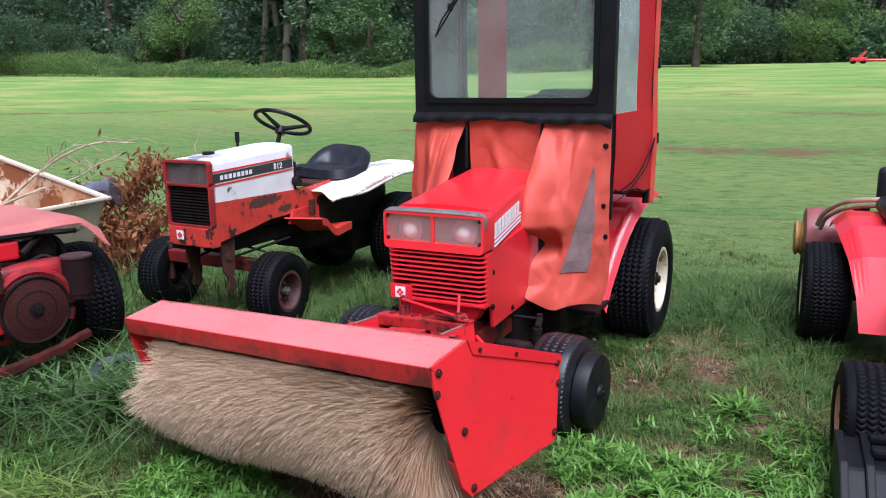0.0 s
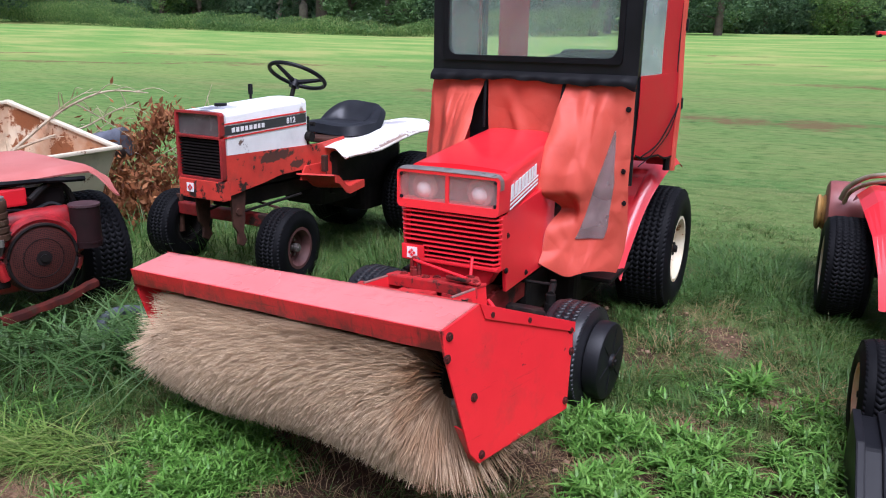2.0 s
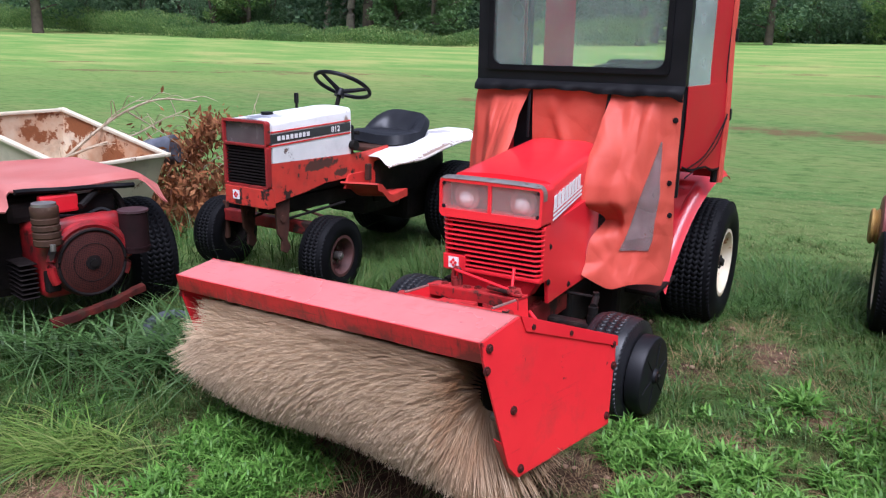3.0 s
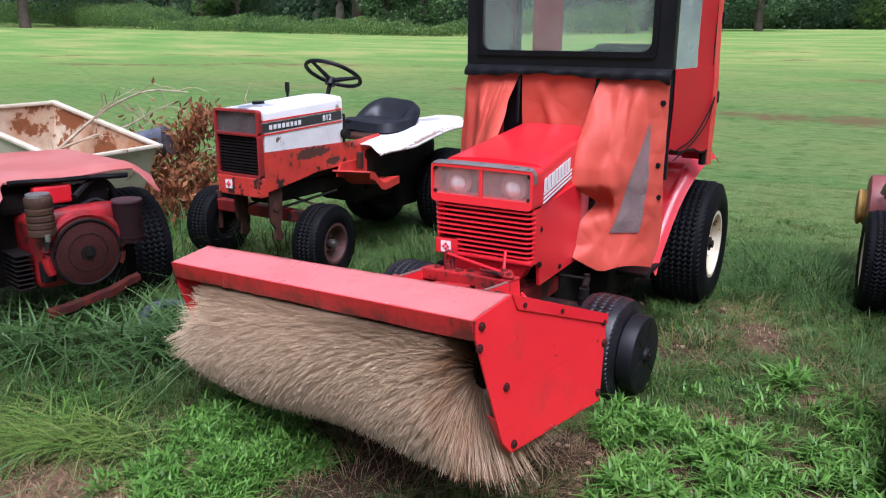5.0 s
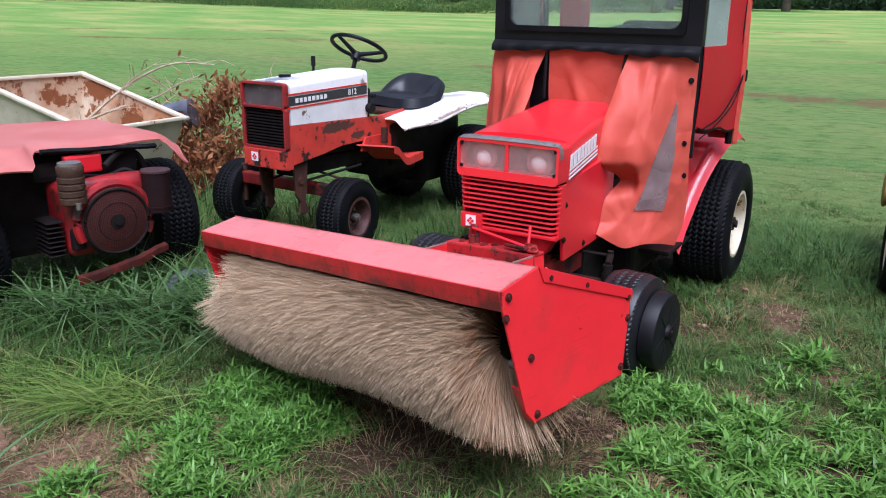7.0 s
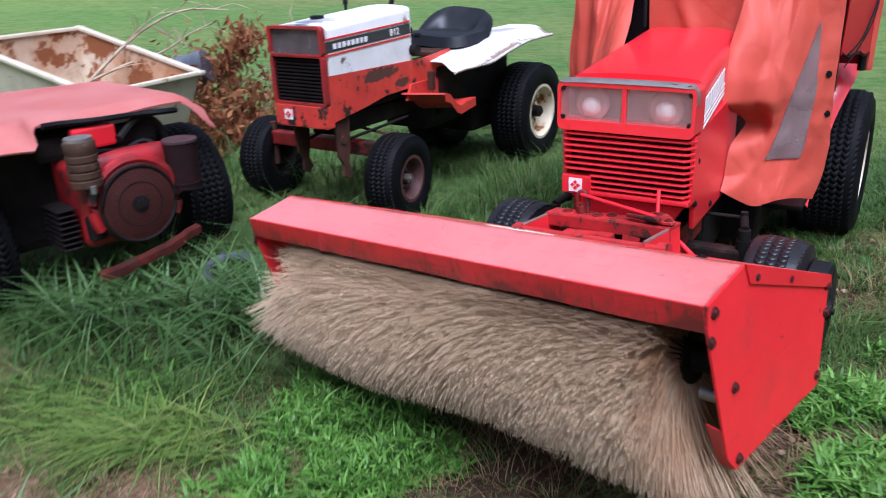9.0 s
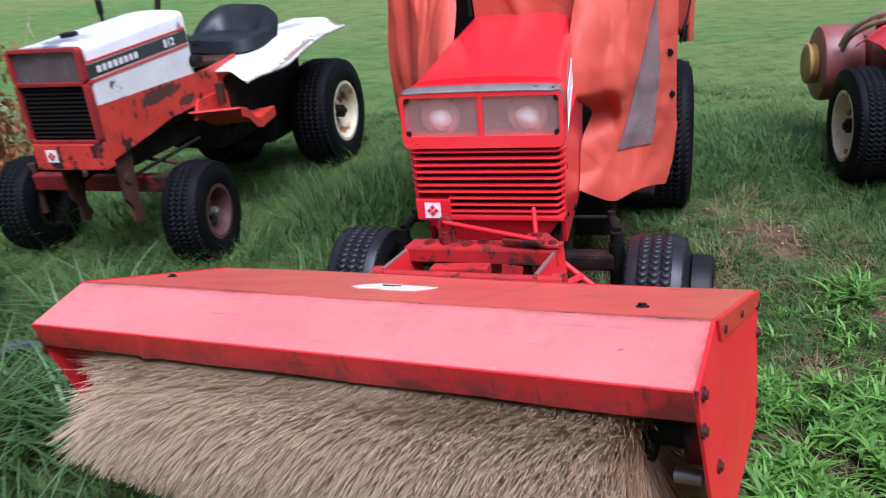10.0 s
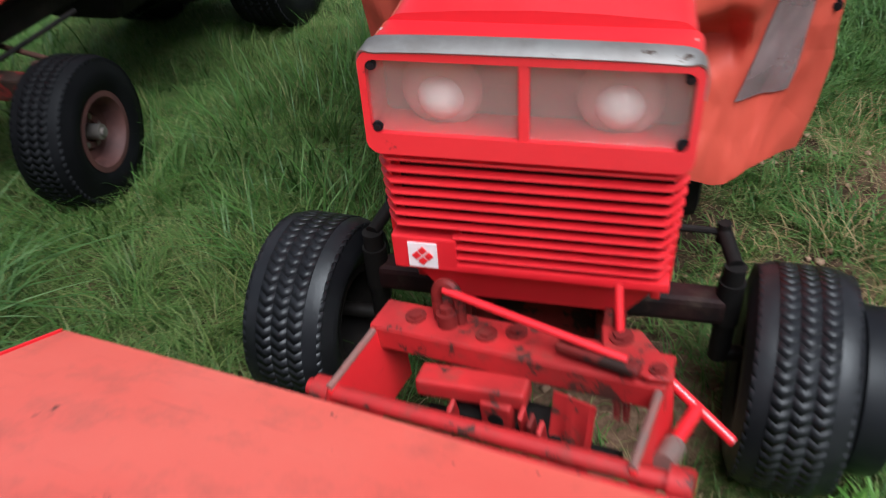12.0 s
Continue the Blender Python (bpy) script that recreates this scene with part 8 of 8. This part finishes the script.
def make_brush_pile():
    P = thing("brush_pile", pose(-3.35, 2.0, 0.0), "pile of cut branches with dry brown leaves", "brush pile")
    r = random.Random(4)
    V, F = [], []
    for k in range(4200):
        t = r.random()
        x, y = r.gauss(0.0, 0.24), r.gauss(-0.1, 0.24)
        z = abs(r.gauss(0.0, 0.26)) + 0.02
        if r.random() < 0.16:
            q = r.random()
            x, y, z = 0.00 + 0.34 * q + r.gauss(0, 0.05), r.gauss(-0.05, 0.10), 0.48 + 0.34 * q + r.gauss(0, 0.05)
        m = Euler((r.uniform(0, 6.3), r.uniform(0, 6.3), r.uniform(0, 6.3))).to_matrix()
        s = r.uniform(0.016, 0.044)
        o = len(V)
        for p in ((-s, 0, 0), (0, -0.38 * s, 0.10 * s), (s, 0, 0), (0, 0.38 * s, 0.10 * s)):
            V.append(tuple(Vector((x, y, z)) + m @ Vector(p)))
        F.append((o, o + 1, o + 2, o + 3))
    raw("dead_leaves", V, F, DEAD_LEAF, P, "curled dry brown leaves", kind="stuff")
    lines = [[(-0.33, -1.05, 0.45), (-0.22, -0.90, 0.62), (-0.10, -0.75, 0.78), (0.03, -0.62, 0.90), (0.20, -0.48, 0.98), (0.42, -0.34, 0.97)],
             [(-0.23, -0.92, 0.60), (-0.08, -0.75, 0.68), (0.08, -0.60, 0.74), (0.22, -0.48, 0.84), (0.34, -0.40, 0.90)],
             [(0.05, 0.0, 0.0), (0.0, -0.1, 0.35), (-0.08, -0.2, 0.55), (-0.2, -0.25, 0.72)],
             [(0.2, 0.1, 0.0), (0.3, 0.12, 0.4), (0.42, 0.2, 0.75), (0.5, 0.25, 1.0)],
             [(-0.2, 0.1, 0.0), (-0.3, 0.1, 0.3), (-0.45, 0.0, 0.55), (-0.5, -0.2, 0.7)],
             [(0.0, 0.0, 0.3), (0.3, -0.1, 0.5), (0.6, -0.2, 0.62)],
             [(0.03, -0.62, 0.90), (0.12, -0.50, 0.80), (0.24, -0.36, 0.66)],
             [(-0.10, -0.75, 0.78), (0.0, -0.66, 0.90), (0.14, -0.56, 1.0)]]
    for k, l in enumerate(lines):
        bm = new_bm()
        path = smooth_line(l, 6)
        tube(bm, path, 0.016 if k == 0 else 0.011 if k == 1 else 0.007, 6, taper=0.3)
        # side twigs
        for i in range(4, len(path), 3):
            p = path[i]
            d = Vector((r.uniform(-0.1, 0.25), r.uniform(-0.15, 0.15), r.uniform(-0.10, 0.14)))
            tube(bm, smooth_line([p, p + d * 0.6 + Vector((0, 0, 0.02)), p + d + Vector((0.02, 0, -0.02))], 3), 0.0035, 4, taper=0.4)
        part("branch", bm, TWIG, P, "bare pale branch", smooth=True)
    D = thing("plastic_drum", pose(-3.35, 2.0, 0.0) @ pose(-0.03, -0.26, 0.57, 0, -14, 22), "blue-grey plastic drum with open dark end in the brush", "drum")
    bm = new_bm()
    lathe(bm, [(0.096, -0.11), (0.102, -0.113), (0.108, -0.108), (0.110, -0.05), (0.107, -0.045), (0.107, 0.045), (0.110, 0.05), (0.106, 0.12), (0.0, 0.13)], 32)
    part("shell", bm, BLUE_GREY, D, smooth=True)
    bm = new_bm()
    lathe(bm, [(0.097, -0.110), (0.097, 0.10), (0.0, 0.11)], 32)
    part("inside", bm, BLACK_RUB, D, "dark inside of the drum", smooth=True)


make_brush_pile()


def make_ring():
    bm = new_bm()
    tube(bm, [(0.11 * math.cos(a), 0.085 * math.sin(a), 0.055 + 0.030 * math.sin(a)) for a in (2 * math.pi * k / 30 for k in range(30))], 0.024, 8, closed=True)
    ob = part("rubber_ring", bm, BLUE_GREY, None, "", smooth=True)
    ob.matrix_basis = pose(-1.64, -0.03, 0.0, 0, 0, 20)
    tagged(ob, "grey-blue rubber ring lying in long grass", "ring")


make_ring()

# ---------------------------------------------------------------- tractor on the other side
RTRACTOR = pose(1.507, 1.755, 0.0, 0, 0, 0.0)


def make_right_tractor():
    """Local frame: origin under the near rear wheel, x to the right, y away."""
    T = thing("riding_tractor", RTRACTOR, "red riding tractor with wide rear tyre, faded fender and tube rail", "tractor")
    wheel(T, (0.02, 0.0, 0.258), 0.266, 0.24, 0.150, RIM_CREAM, side=-1, tread_n=38, name="rear_wheel", rim_label="cream rim with dark stains")
    wheel(T, (0.85, 0.0, 0.258), 0.266, 0.24, 0.150, RIM_CREAM, side=1, tread_n=38, name="rear_wheel")
    bm = new_bm()
    rod(bm, (0.02, 0, 0.258), (0.85, 0, 0.258), 0.04, 12)
    part("axle", bm, IRON, T)
    bm = new_bm()
    line = [Vector(q) for q in ((0, -0.46, 0.18), (0, -0.38, 0.34), (0, -0.29, 0.52), (0, -0.10, 0.64), (0, 0.05, 0.665), (0, 0.25, 0.66), (0, 0.40, 0.60))]
    def fen(u, v):
        f = v * (len(line) - 1)
        i = min(int(f), len(line) - 2)
        p = line[i].lerp(line[i + 1], f - i)
        return (0.05 + 0.28 * u + 0.10 * (1 - smoothstep(0.0, 0.62, v)), p.y, p.z - 0.06 * max(0, 0.24 - u) / 0.24 * smoothstep(0.2, 0.5, v))
    sheet(bm, fen, 14, len(line) - 1, 0.006)
    part("fender", bm, RED, T, "glossy red faceted fender")
    bm = new_bm()
    box(bm, (0.46, 0.0, 0.57), (0.34, 0.8, 0.10), 0.03)
    part("seat_deck", bm, RED, T)
    bm = new_bm()
    box(bm, (0.46, 0.1, 0.70), (0.40, 0.42, 0.09), 0.04, seg=3)
    box(bm, (0.46, 0.30, 0.80), (0.40, 0.09, 0.20), 0.04, seg=3)
    part("seat", bm, SEAT, T, "dark seat", smooth=True)
    bm = new_bm()
    tube(bm, smooth_line([(-0.01, 0.42, 0.54), (0.02, 0.38, 0.62), (0.12, 0.30, 0.70), (0.34, 0.24, 0.73), (0.6, 0.24, 0.73)], 6), 0.014, 10)
    tube(bm, smooth_line([(0.01, 0.46, 0.51), (0.04, 0.42, 0.59), (0.14, 0.34, 0.66), (0.34, 0.28, 0.69), (0.6, 0.28, 0.69)], 6), 0.012, 10)
    part("rail", bm, BRASS, T, "tarnished tube rail", smooth=True)
    # engine drum behind the wheel
    bm = new_bm()
    lathe(bm, [(0.10, -0.075), (0.10, -0.10), (0.165, -0.10), (0.184, -0.09), (0.190, -0.07), (0.190, 0.07), (0.178, 0.09), (0.0, 0.10)], 36)
    bmesh.ops.transform(bm, matrix=Matrix.Translation((0.03, 0.62, 0.42)), verts=bm.verts)
    dr = part("blower_drum", bm, MAROON, T, "faded maroon blower drum", smooth=True)
    bm = new_bm()
    lathe(bm, [(0.0, -0.150), (0.085, -0.150), (0.100, -0.144), (0.104, -0.132), (0.090, -0.120), (0.104, -0.108), (0.100, -0.098), (0.0, -0.095)], 28)
    bmesh.ops.transform(bm, matrix=Matrix.Translation((0.03, 0.62, 0.42)), verts=bm.verts)
    part("pulley", bm, YELLOW, dr, "worn yellow pulley", smooth=True)
    bm = new_bm()
    box(bm, (0.28, 0.58, 0.44), (0.30, 0.30, 0.26), 0.05)
    box(bm, (0.15, 0.35, 0.30), (0.24, 0.5, 0.10), 0.02)
    part("engine_block", bm, MAROON, T, "dull maroon engine", smooth=True)
    bm = new_bm()
    rod(bm, (0.22, 0.52, 0.56), (0.22, 0.52, 0.64), 0.045, 14)
    part("carburettor", bm, IRON, T)
    bm = new_bm()
    box(bm, (0.44, -0.85, 0.36), (0.26, 1.5, 0.12), 0.02)
    part("frame", bm, RED_OLD, T)
    bm = new_bm()
    box(bm, (0.44, -1.56, 0.28), (0.70, 0.06, 0.07), 0.01)
    part("front_axle", bm, RED_DARK, T)
    wheel(T, (0.06, -1.56, 0.198), 0.205, 0.19, 0.10, RIM_ORANGE, side=-1, tread_n=32, name="front_wheel", rim_label="orange-rusted rim")
    wheel(T, (0.82, -1.56, 0.198), 0.205, 0.19, 0.10, RIM_ORANGE, side=1, tread_n=32, name="front_wheel")
    bm = new_bm()
    hood_shell(bm, 0.17, 0.16, -1.68, -0.80, 0.66, 0.70, 0.40, 0.40)
    bmesh.ops.transform(bm, matrix=Matrix.Translation((0.50, 0, 0)), verts=bm.verts)
    part("engine_cover", bm, RED, T, "red engine cover", smooth=True)
    return T


YELLOW = surface("worn_yellow_paint", (0.42, 0.26, 0.06), (0.30, 0.16, 0.05), 0.6, scale=12, wear=0.3, bumps=0.2)
RIM_ORANGE = surface("orange_rusted_rim", (0.50, 0.24, 0.10), (0.60, 0.42, 0.26), 0.6, scale=10, wear=0.35, wear_col=(0.25, 0.08, 0.03), bumps=0.2)
make_right_tractor()


def make_black_unit():
    U = thing("black_cover", pose(1.560, -0.12, 0.0, 0, 0, 0), "black ribbed plastic cover with red prongs", "cover")
    bm = new_bm()
    prism(bm, [(-0.26, 0.0), (-0.26, 0.10), (-0.10, 0.20), (0.10, 0.22), (0.10, 0.0)], -0.10, 0.60, 0.015)
    b = part("body", bm, BLACK, U, smooth=False)
    for x in (-0.095, -0.02):
        bm = new_bm()
        prism(bm, [(-0.27, 0.0), (-0.27, 0.11), (-0.10, 0.215), (0.10, 0.235), (0.10, 0.0)], x - 0.014, x + 0.014, 0.006)
        part("rib", bm, BLACK, b)
    bm = new_bm()
    box(bm, (0.27, -0.02, 0.225), (0.56, 0.05, 0.03), 0.01)
    box(bm, (0.27, 0.06, 0.235), (0.56, 0.03, 0.03), 0.01)
    part("ridge", bm, BLACK, b)
    for x in (0.0, 0.09):
        bm = new_bm()
        rod(bm, (x, -0.300, 0.02), (x, -0.285, 0.165), 0.013, 10)
        rod(bm, (x, -0.285, 0.165), (x, -0.262, 0.185), 0.013, 10)
        part("prong", bm, RED, U, "red prong")


make_black_unit()

# ---------------------------------------------------------------- distance: field edge, hedge and trees


PALE_BARK = surface("pale_grey_bark", (0.24, 0.20, 0.16), (0.15, 0.125, 0.10), 0.9, scale=3, bumps=0.6, grain=14)
LEAF_MID = blades_material("bush_leaf", [(0.06, 0.125, 0.04), (0.085, 0.16, 0.05), (0.13, 0.20, 0.075)], 0.45)


def leaf_cloud(n, blobs, size, seed, flat=0.55):
    """Leaf-sprays filling round masses, denser on their outer skin."""
    g = np.random.default_rng(seed)
    w = np.array([b[3] ** 2 for b in blobs])
    k = g.choice(len(blobs), n, p=w / w.sum())
    B = np.array(blobs)[k]
    d = g.normal(size=(n, 3))
    d /= np.linalg.norm(d, axis=1)[:, None]
    r = B[:, 3] * (0.62 + 0.45 * g.random(n) ** 0.7) * (1 + 0.22 * np.sin(7 * d[:, 0] + 5 * d[:, 2] + k))
    c = B[:, :3] + d * r[:, None] * np.array([1, 1, 0.8])
    a, b = g.normal(size=(n, 3)), g.normal(size=(n, 3))
    a[:, 2] *= flat
    a /= np.linalg.norm(a, axis=1)[:, None]
    b = np.cross(a, b)
    b /= np.linalg.norm(b, axis=1)[:, None]
    s = (size * g.uniform(0.5, 1.3, n))[:, None]
    V = np.stack([c - a * s, c - b * s * 0.75, c + a * s], 1)
    F = np.arange(3 * n).reshape(n, 3)
    return V.reshape(-1, 3), F


def make_tree(name, m, h, spread, seed, mat, label, category="tree", leaves=9000, size=0.19, low=0.12):
    T = thing(name, m, label, category, "trees at the field's edge")
    r = random.Random(seed)
    bm = new_bm()
    tube(bm, smooth_line([(0, 0, -0.2), (r.uniform(-.2, .2), r.uniform(-.2, .2), h * 0.3), (r.uniform(-.5, .5), r.uniform(-.5, .5), h * 0.85)], 6), 0.22 + 0.012 * h, 10, taper=0.25)
    part("trunk", bm, BARK, T, smooth=True)
    blobs = []
    for k in range(22):
        z = h * (low + (0.95 - low) * (k + r.random()) / 22)
        f = math.sin(math.pi * min(1, max(0.12, (z / h - low * 0.6) / (1.02 - low * 0.6)))) ** 0.6
        a, q = r.uniform(0, 6.28), spread * f * r.uniform(0.25, 0.95)
        blobs.append((q * math.cos(a), q * math.sin(a), z, spread * r.uniform(0.22, 0.42)))
    for b in blobs[::3]:
        bm = new_bm()
        tube(bm, smooth_line([(0, 0, max(0.6, b[2] * 0.7)), (b[0] * 0.5, b[1] * 0.5, b[2] * 0.86), b[:3]], 4), 0.09, 6, taper=0.3)
        part("limb", bm, BARK, T, smooth=True)
    V, F = leaf_cloud(leaves, blobs, size, seed)
    raw("crown", V, F, mat, T, kind="stuff")
    return T


def make_distance():
    r = random.Random(11)
    lab = "tall leafy green tree at the edge of the wood"
    models = [make_tree("tree", pose(-40 + 9 * k, 62, level(-40 + 9 * k, 62)), 15 + 2 * (k % 3), 4.2 + 0.5 * (k % 2), 20 + k, LEAF, lab) for k in range(4)]
    bush = make_tree("bush", pose(-60, 51, level(-60, 51)), 4.6, 3.0, 41, LEAF, "dense green bush at the field's edge", "bush", leaves=8000, size=0.12, low=0.02)
    bush2 = make_tree("bush", pose(6, 82, level(6, 82)), 7.0, 3.6, 43, LEAF_LIGHT, "light green vine-covered bush at the field's edge", "bush", leaves=8000, size=0.13, low=0.02)
    spots = []
    for k in range(17):
        spots.append((-78 + 4.6 * k + r.uniform(-1.2, 1.2), 54 + r.uniform(0, 14) + (0.35 * max(0, k - 11)) * 5))
    for k in range(15):
        spots.append((-12 + 4.6 * k + r.uniform(-1, 1), 86 + r.uniform(0, 10)))
    for k in range(14):
        spots.append((-80 + 11 * k + r.uniform(-2, 2), 104 + r.uniform(0, 10)))
    for i, (x, y) in enumerate(spots):
        s = r.uniform(0.85, 1.25)
        ob = copy_thing(models[i % 4], pose(x, y, level(x, y), 0, 0, r.uniform(0, 360)))
        ob.scale = (s, s, s)
    for k in range(10):
        s = r.uniform(0.7, 1.15)
        x, y = -68 + 5.2 * k + r.uniform(-1, 1), 54 + r.uniform(0, 4)
        ob = copy_thing(bush, pose(x, y, level(x, y), 0, 0, r.uniform(0, 360)))
        ob.scale = (s, s, s)
    for k in range(19):
        s = r.uniform(0.7, 1.1)
        x, y = -12 + 2.8 * k + r.uniform(-1, 1), 82 + r.uniform(0, 3)
        ob = copy_thing(bush if k % 3 else bush2, pose(x, y, level(x, y), 0, 0, r.uniform(0, 360)))
        ob.scale = (s, s, s)
    # a clump of bare trunks and a small light-leaved tree stand out in front of the wood
    for x, y, h, lean in ((-38.5, 57.0, 15.0, 0.6), (-37.2, 57.6, 14.0, -0.5), (-35.6, 56.0, 16.0, 0.3), (-30.5, 60.0, 15.0, 0.2)):
        big = thing("tree", pose(x, y, level(x, y)), "tall tree with bare pale grey trunk at the wood's edge", "tree", "trees at the field's edge")
        bm = new_bm()
        tube(bm, smooth_line([(0, 0, -0.3), (0.1 * lean, 0, 2.0), (lean * 0.7, 0.1, 5.0), (lean * 1.4, 0.0, h * 0.8)], 5), 0.42, 10, taper=0.45)
        part("trunk", bm, PALE_BARK, big, smooth=True)
        blobs = [(r.uniform(-3.5, 3.5) + lean, r.uniform(-2, 3), h * r.uniform(0.42, 1.0), r.uniform(1.0, 1.9)) for _ in range(14)]
        V, F = leaf_cloud(6500, blobs, 0.17, int(10 * h))
        raw("crown", V, F, LEAF, big, kind="stuff")
    make_tree("tree", pose(-42.5, 51.5, level(-42.5, 51.5)), 6.6, 2.9, 77, LEAF_LIGHT, "small light green tree with spreading crown at the field's edge", leaves=5200, size=0.13, low=0.42)
    make_tree("tree", pose(-46.5, 52.0, level(-46.5, 52.0)), 4.4, 1.6, 79, LEAF_LIGHT, "small light green sapling at the field's edge", leaves=2600, size=0.12, low=0.3)
    make_tree("bush", pose(-25.0, 50.0, level(-25.0, 50.0)), 5.6, 2.6, 81, LEAF_MID, "fresh green leafy bush at the field's edge", "bush", leaves=6500, size=0.15, low=0.04)
    make_tree("bush", pose(-28.5, 51.0, level(-28.5, 51.0)), 4.6, 2.2, 83, LEAF_MID, "fresh green leafy bush at the field's edge", "bush", leaves=5500, size=0.15, low=0.04)
    # added unseen trees behind and beside the camera close off the low sky
    for k in range(14):
        a = math.radians(60 + 230 * k / 13)
        ob = copy_thing(models[k % 4], pose(70 * math.sin(a + 0.3), 70 * math.cos(a + 0.3), level(0, 70), 0, 0, 40 * k))
        ob.scale = (1.1, 1.1, 1.1)
    # rough hedge of weeds in front of the left-hand trees
    n = 110000
    g = np.random.default_rng(9)
    x = g.uniform(-75, -12, n)
    y = 46 + 4.5 * g.random(n) + np.clip((x + 22) * 1.3, 0, 14)
    top = 0.62 + 0.16 * np.sin(0.6 * x) + 0.14 * np.sin(1.7 * x + 1) + 0.12 * (y - 46) + 0.9 * np.clip((-44 - x) / 8, 0, 1)
    z = np.clip(top, 0.5, 3) * g.random(n) ** 0.6
    blobs_c = np.stack([x, y, z], -1)
    a, b = g.normal(size=(n, 3)), g.normal(size=(n, 3))
    a[:, 2] = np.abs(a[:, 2]) * 2.6
    a /= np.linalg.norm(a, axis=1)[:, None]
    b = np.cross(a, b)
    b /= np.linalg.norm(b, axis=1)[:, None]
    s = g.uniform(0.03, 0.095, n)[:, None]
    V = np.stack([blobs_c - a * s, blobs_c - b * s * 0.5, blobs_c + a * s, blobs_c + b * s * 0.5], 1).reshape(-1, 3)
    V[:, 2] = np.maximum(V[:, 2], 0) + lie(V[:, 0], V[:, 1])
    raw("hedge", V, np.arange(4 * n).reshape(n, 4), LEAF_LIGHT, None, "rough green hedge of weeds along the mown field", "hedge", "stuff")
    # the depth of the wood
    n = 30000
    x = g.uniform(-95, 60, n)
    y = 66 + 28 * np.clip((x + 30) / 15, 0, 1) + 7 * g.random(n)
    z = 15 * g.random(n)
    cpt = np.stack([x, y, z], -1)
    a, b = g.normal(size=(n, 3)), g.normal(size=(n, 3))
    a /= np.linalg.norm(a, axis=1)[:, None]
    b = np.cross(a, b)
    b /= np.linalg.norm(b, axis=1)[:, None]
    s = g.uniform(0.3, 0.8, n)[:, None]
    V = np.stack([cpt - a * s, cpt - b * s * 0.7, cpt + a * s], 1).reshape(-1, 3)
    V[:, 2] = np.maximum(V[:, 2], 0) + lie(V[:, 0], V[:, 1])
    raw("wood", V, np.arange(3 * n).reshape(n, 3), LEAF, None, "deep green foliage inside the wood", "wood", "stuff")
    # undergrowth in the shade of the wood
    n = 30000
    x = g.uniform(-85, 50, n)
    far = np.clip((x + 30) / 15, 0, 1)
    y = 56 + 26 * far + 8 * g.random(n)
    z = 4.0 * g.random(n) ** 1.3
    cpt = np.stack([x, y, z], -1)
    a, b = g.normal(size=(n, 3)), g.normal(size=(n, 3))
    a /= np.linalg.norm(a, axis=1)[:, None]
    b = np.cross(a, b)
    b /= np.linalg.norm(b, axis=1)[:, None]
    s = g.uniform(0.15, 0.45, n)[:, None]
    V = np.stack([cpt - a * s, cpt - b * s * 0.5, cpt + a * s, cpt + b * s * 0.5], 1).reshape(-1, 3)
    V[:, 2] = np.maximum(V[:, 2], 0) + lie(V[:, 0], V[:, 1])
    raw("undergrowth", V, np.arange(4 * n).reshape(n, 4), LEAF, None, "dark green undergrowth of the wood", "undergrowth", "stuff")


make_distance()


def make_far_implement():
    I = thing("farm_implement", pose(8.6, 75.0, level(8.6, 75.0), 0, 0, 8), "small red farm implement far off at the field's edge", "implement")
    bm = new_bm()
    box(bm, (0, 0, 0.34), (1.3, 0.7, 0.34), 0.08)
    part("body", bm, RED, I)
    bm = new_bm()
    rod(bm, (0.2, 0, 0.55), (0.55, 0, 1.05), 0.10, 8)
    rod(bm, (0.5, 0, 0.3), (2.4, 0, 0.28), 0.10, 8)
    part("arm", bm, RED, I)
    for x in (-0.4, 0.4):
        bm = new_bm()
        rod(bm, (x, -0.45, 0.14), (x, 0.45, 0.14), 0.14, 16)
        part("roller", bm, TYRE, I)


make_far_implement()
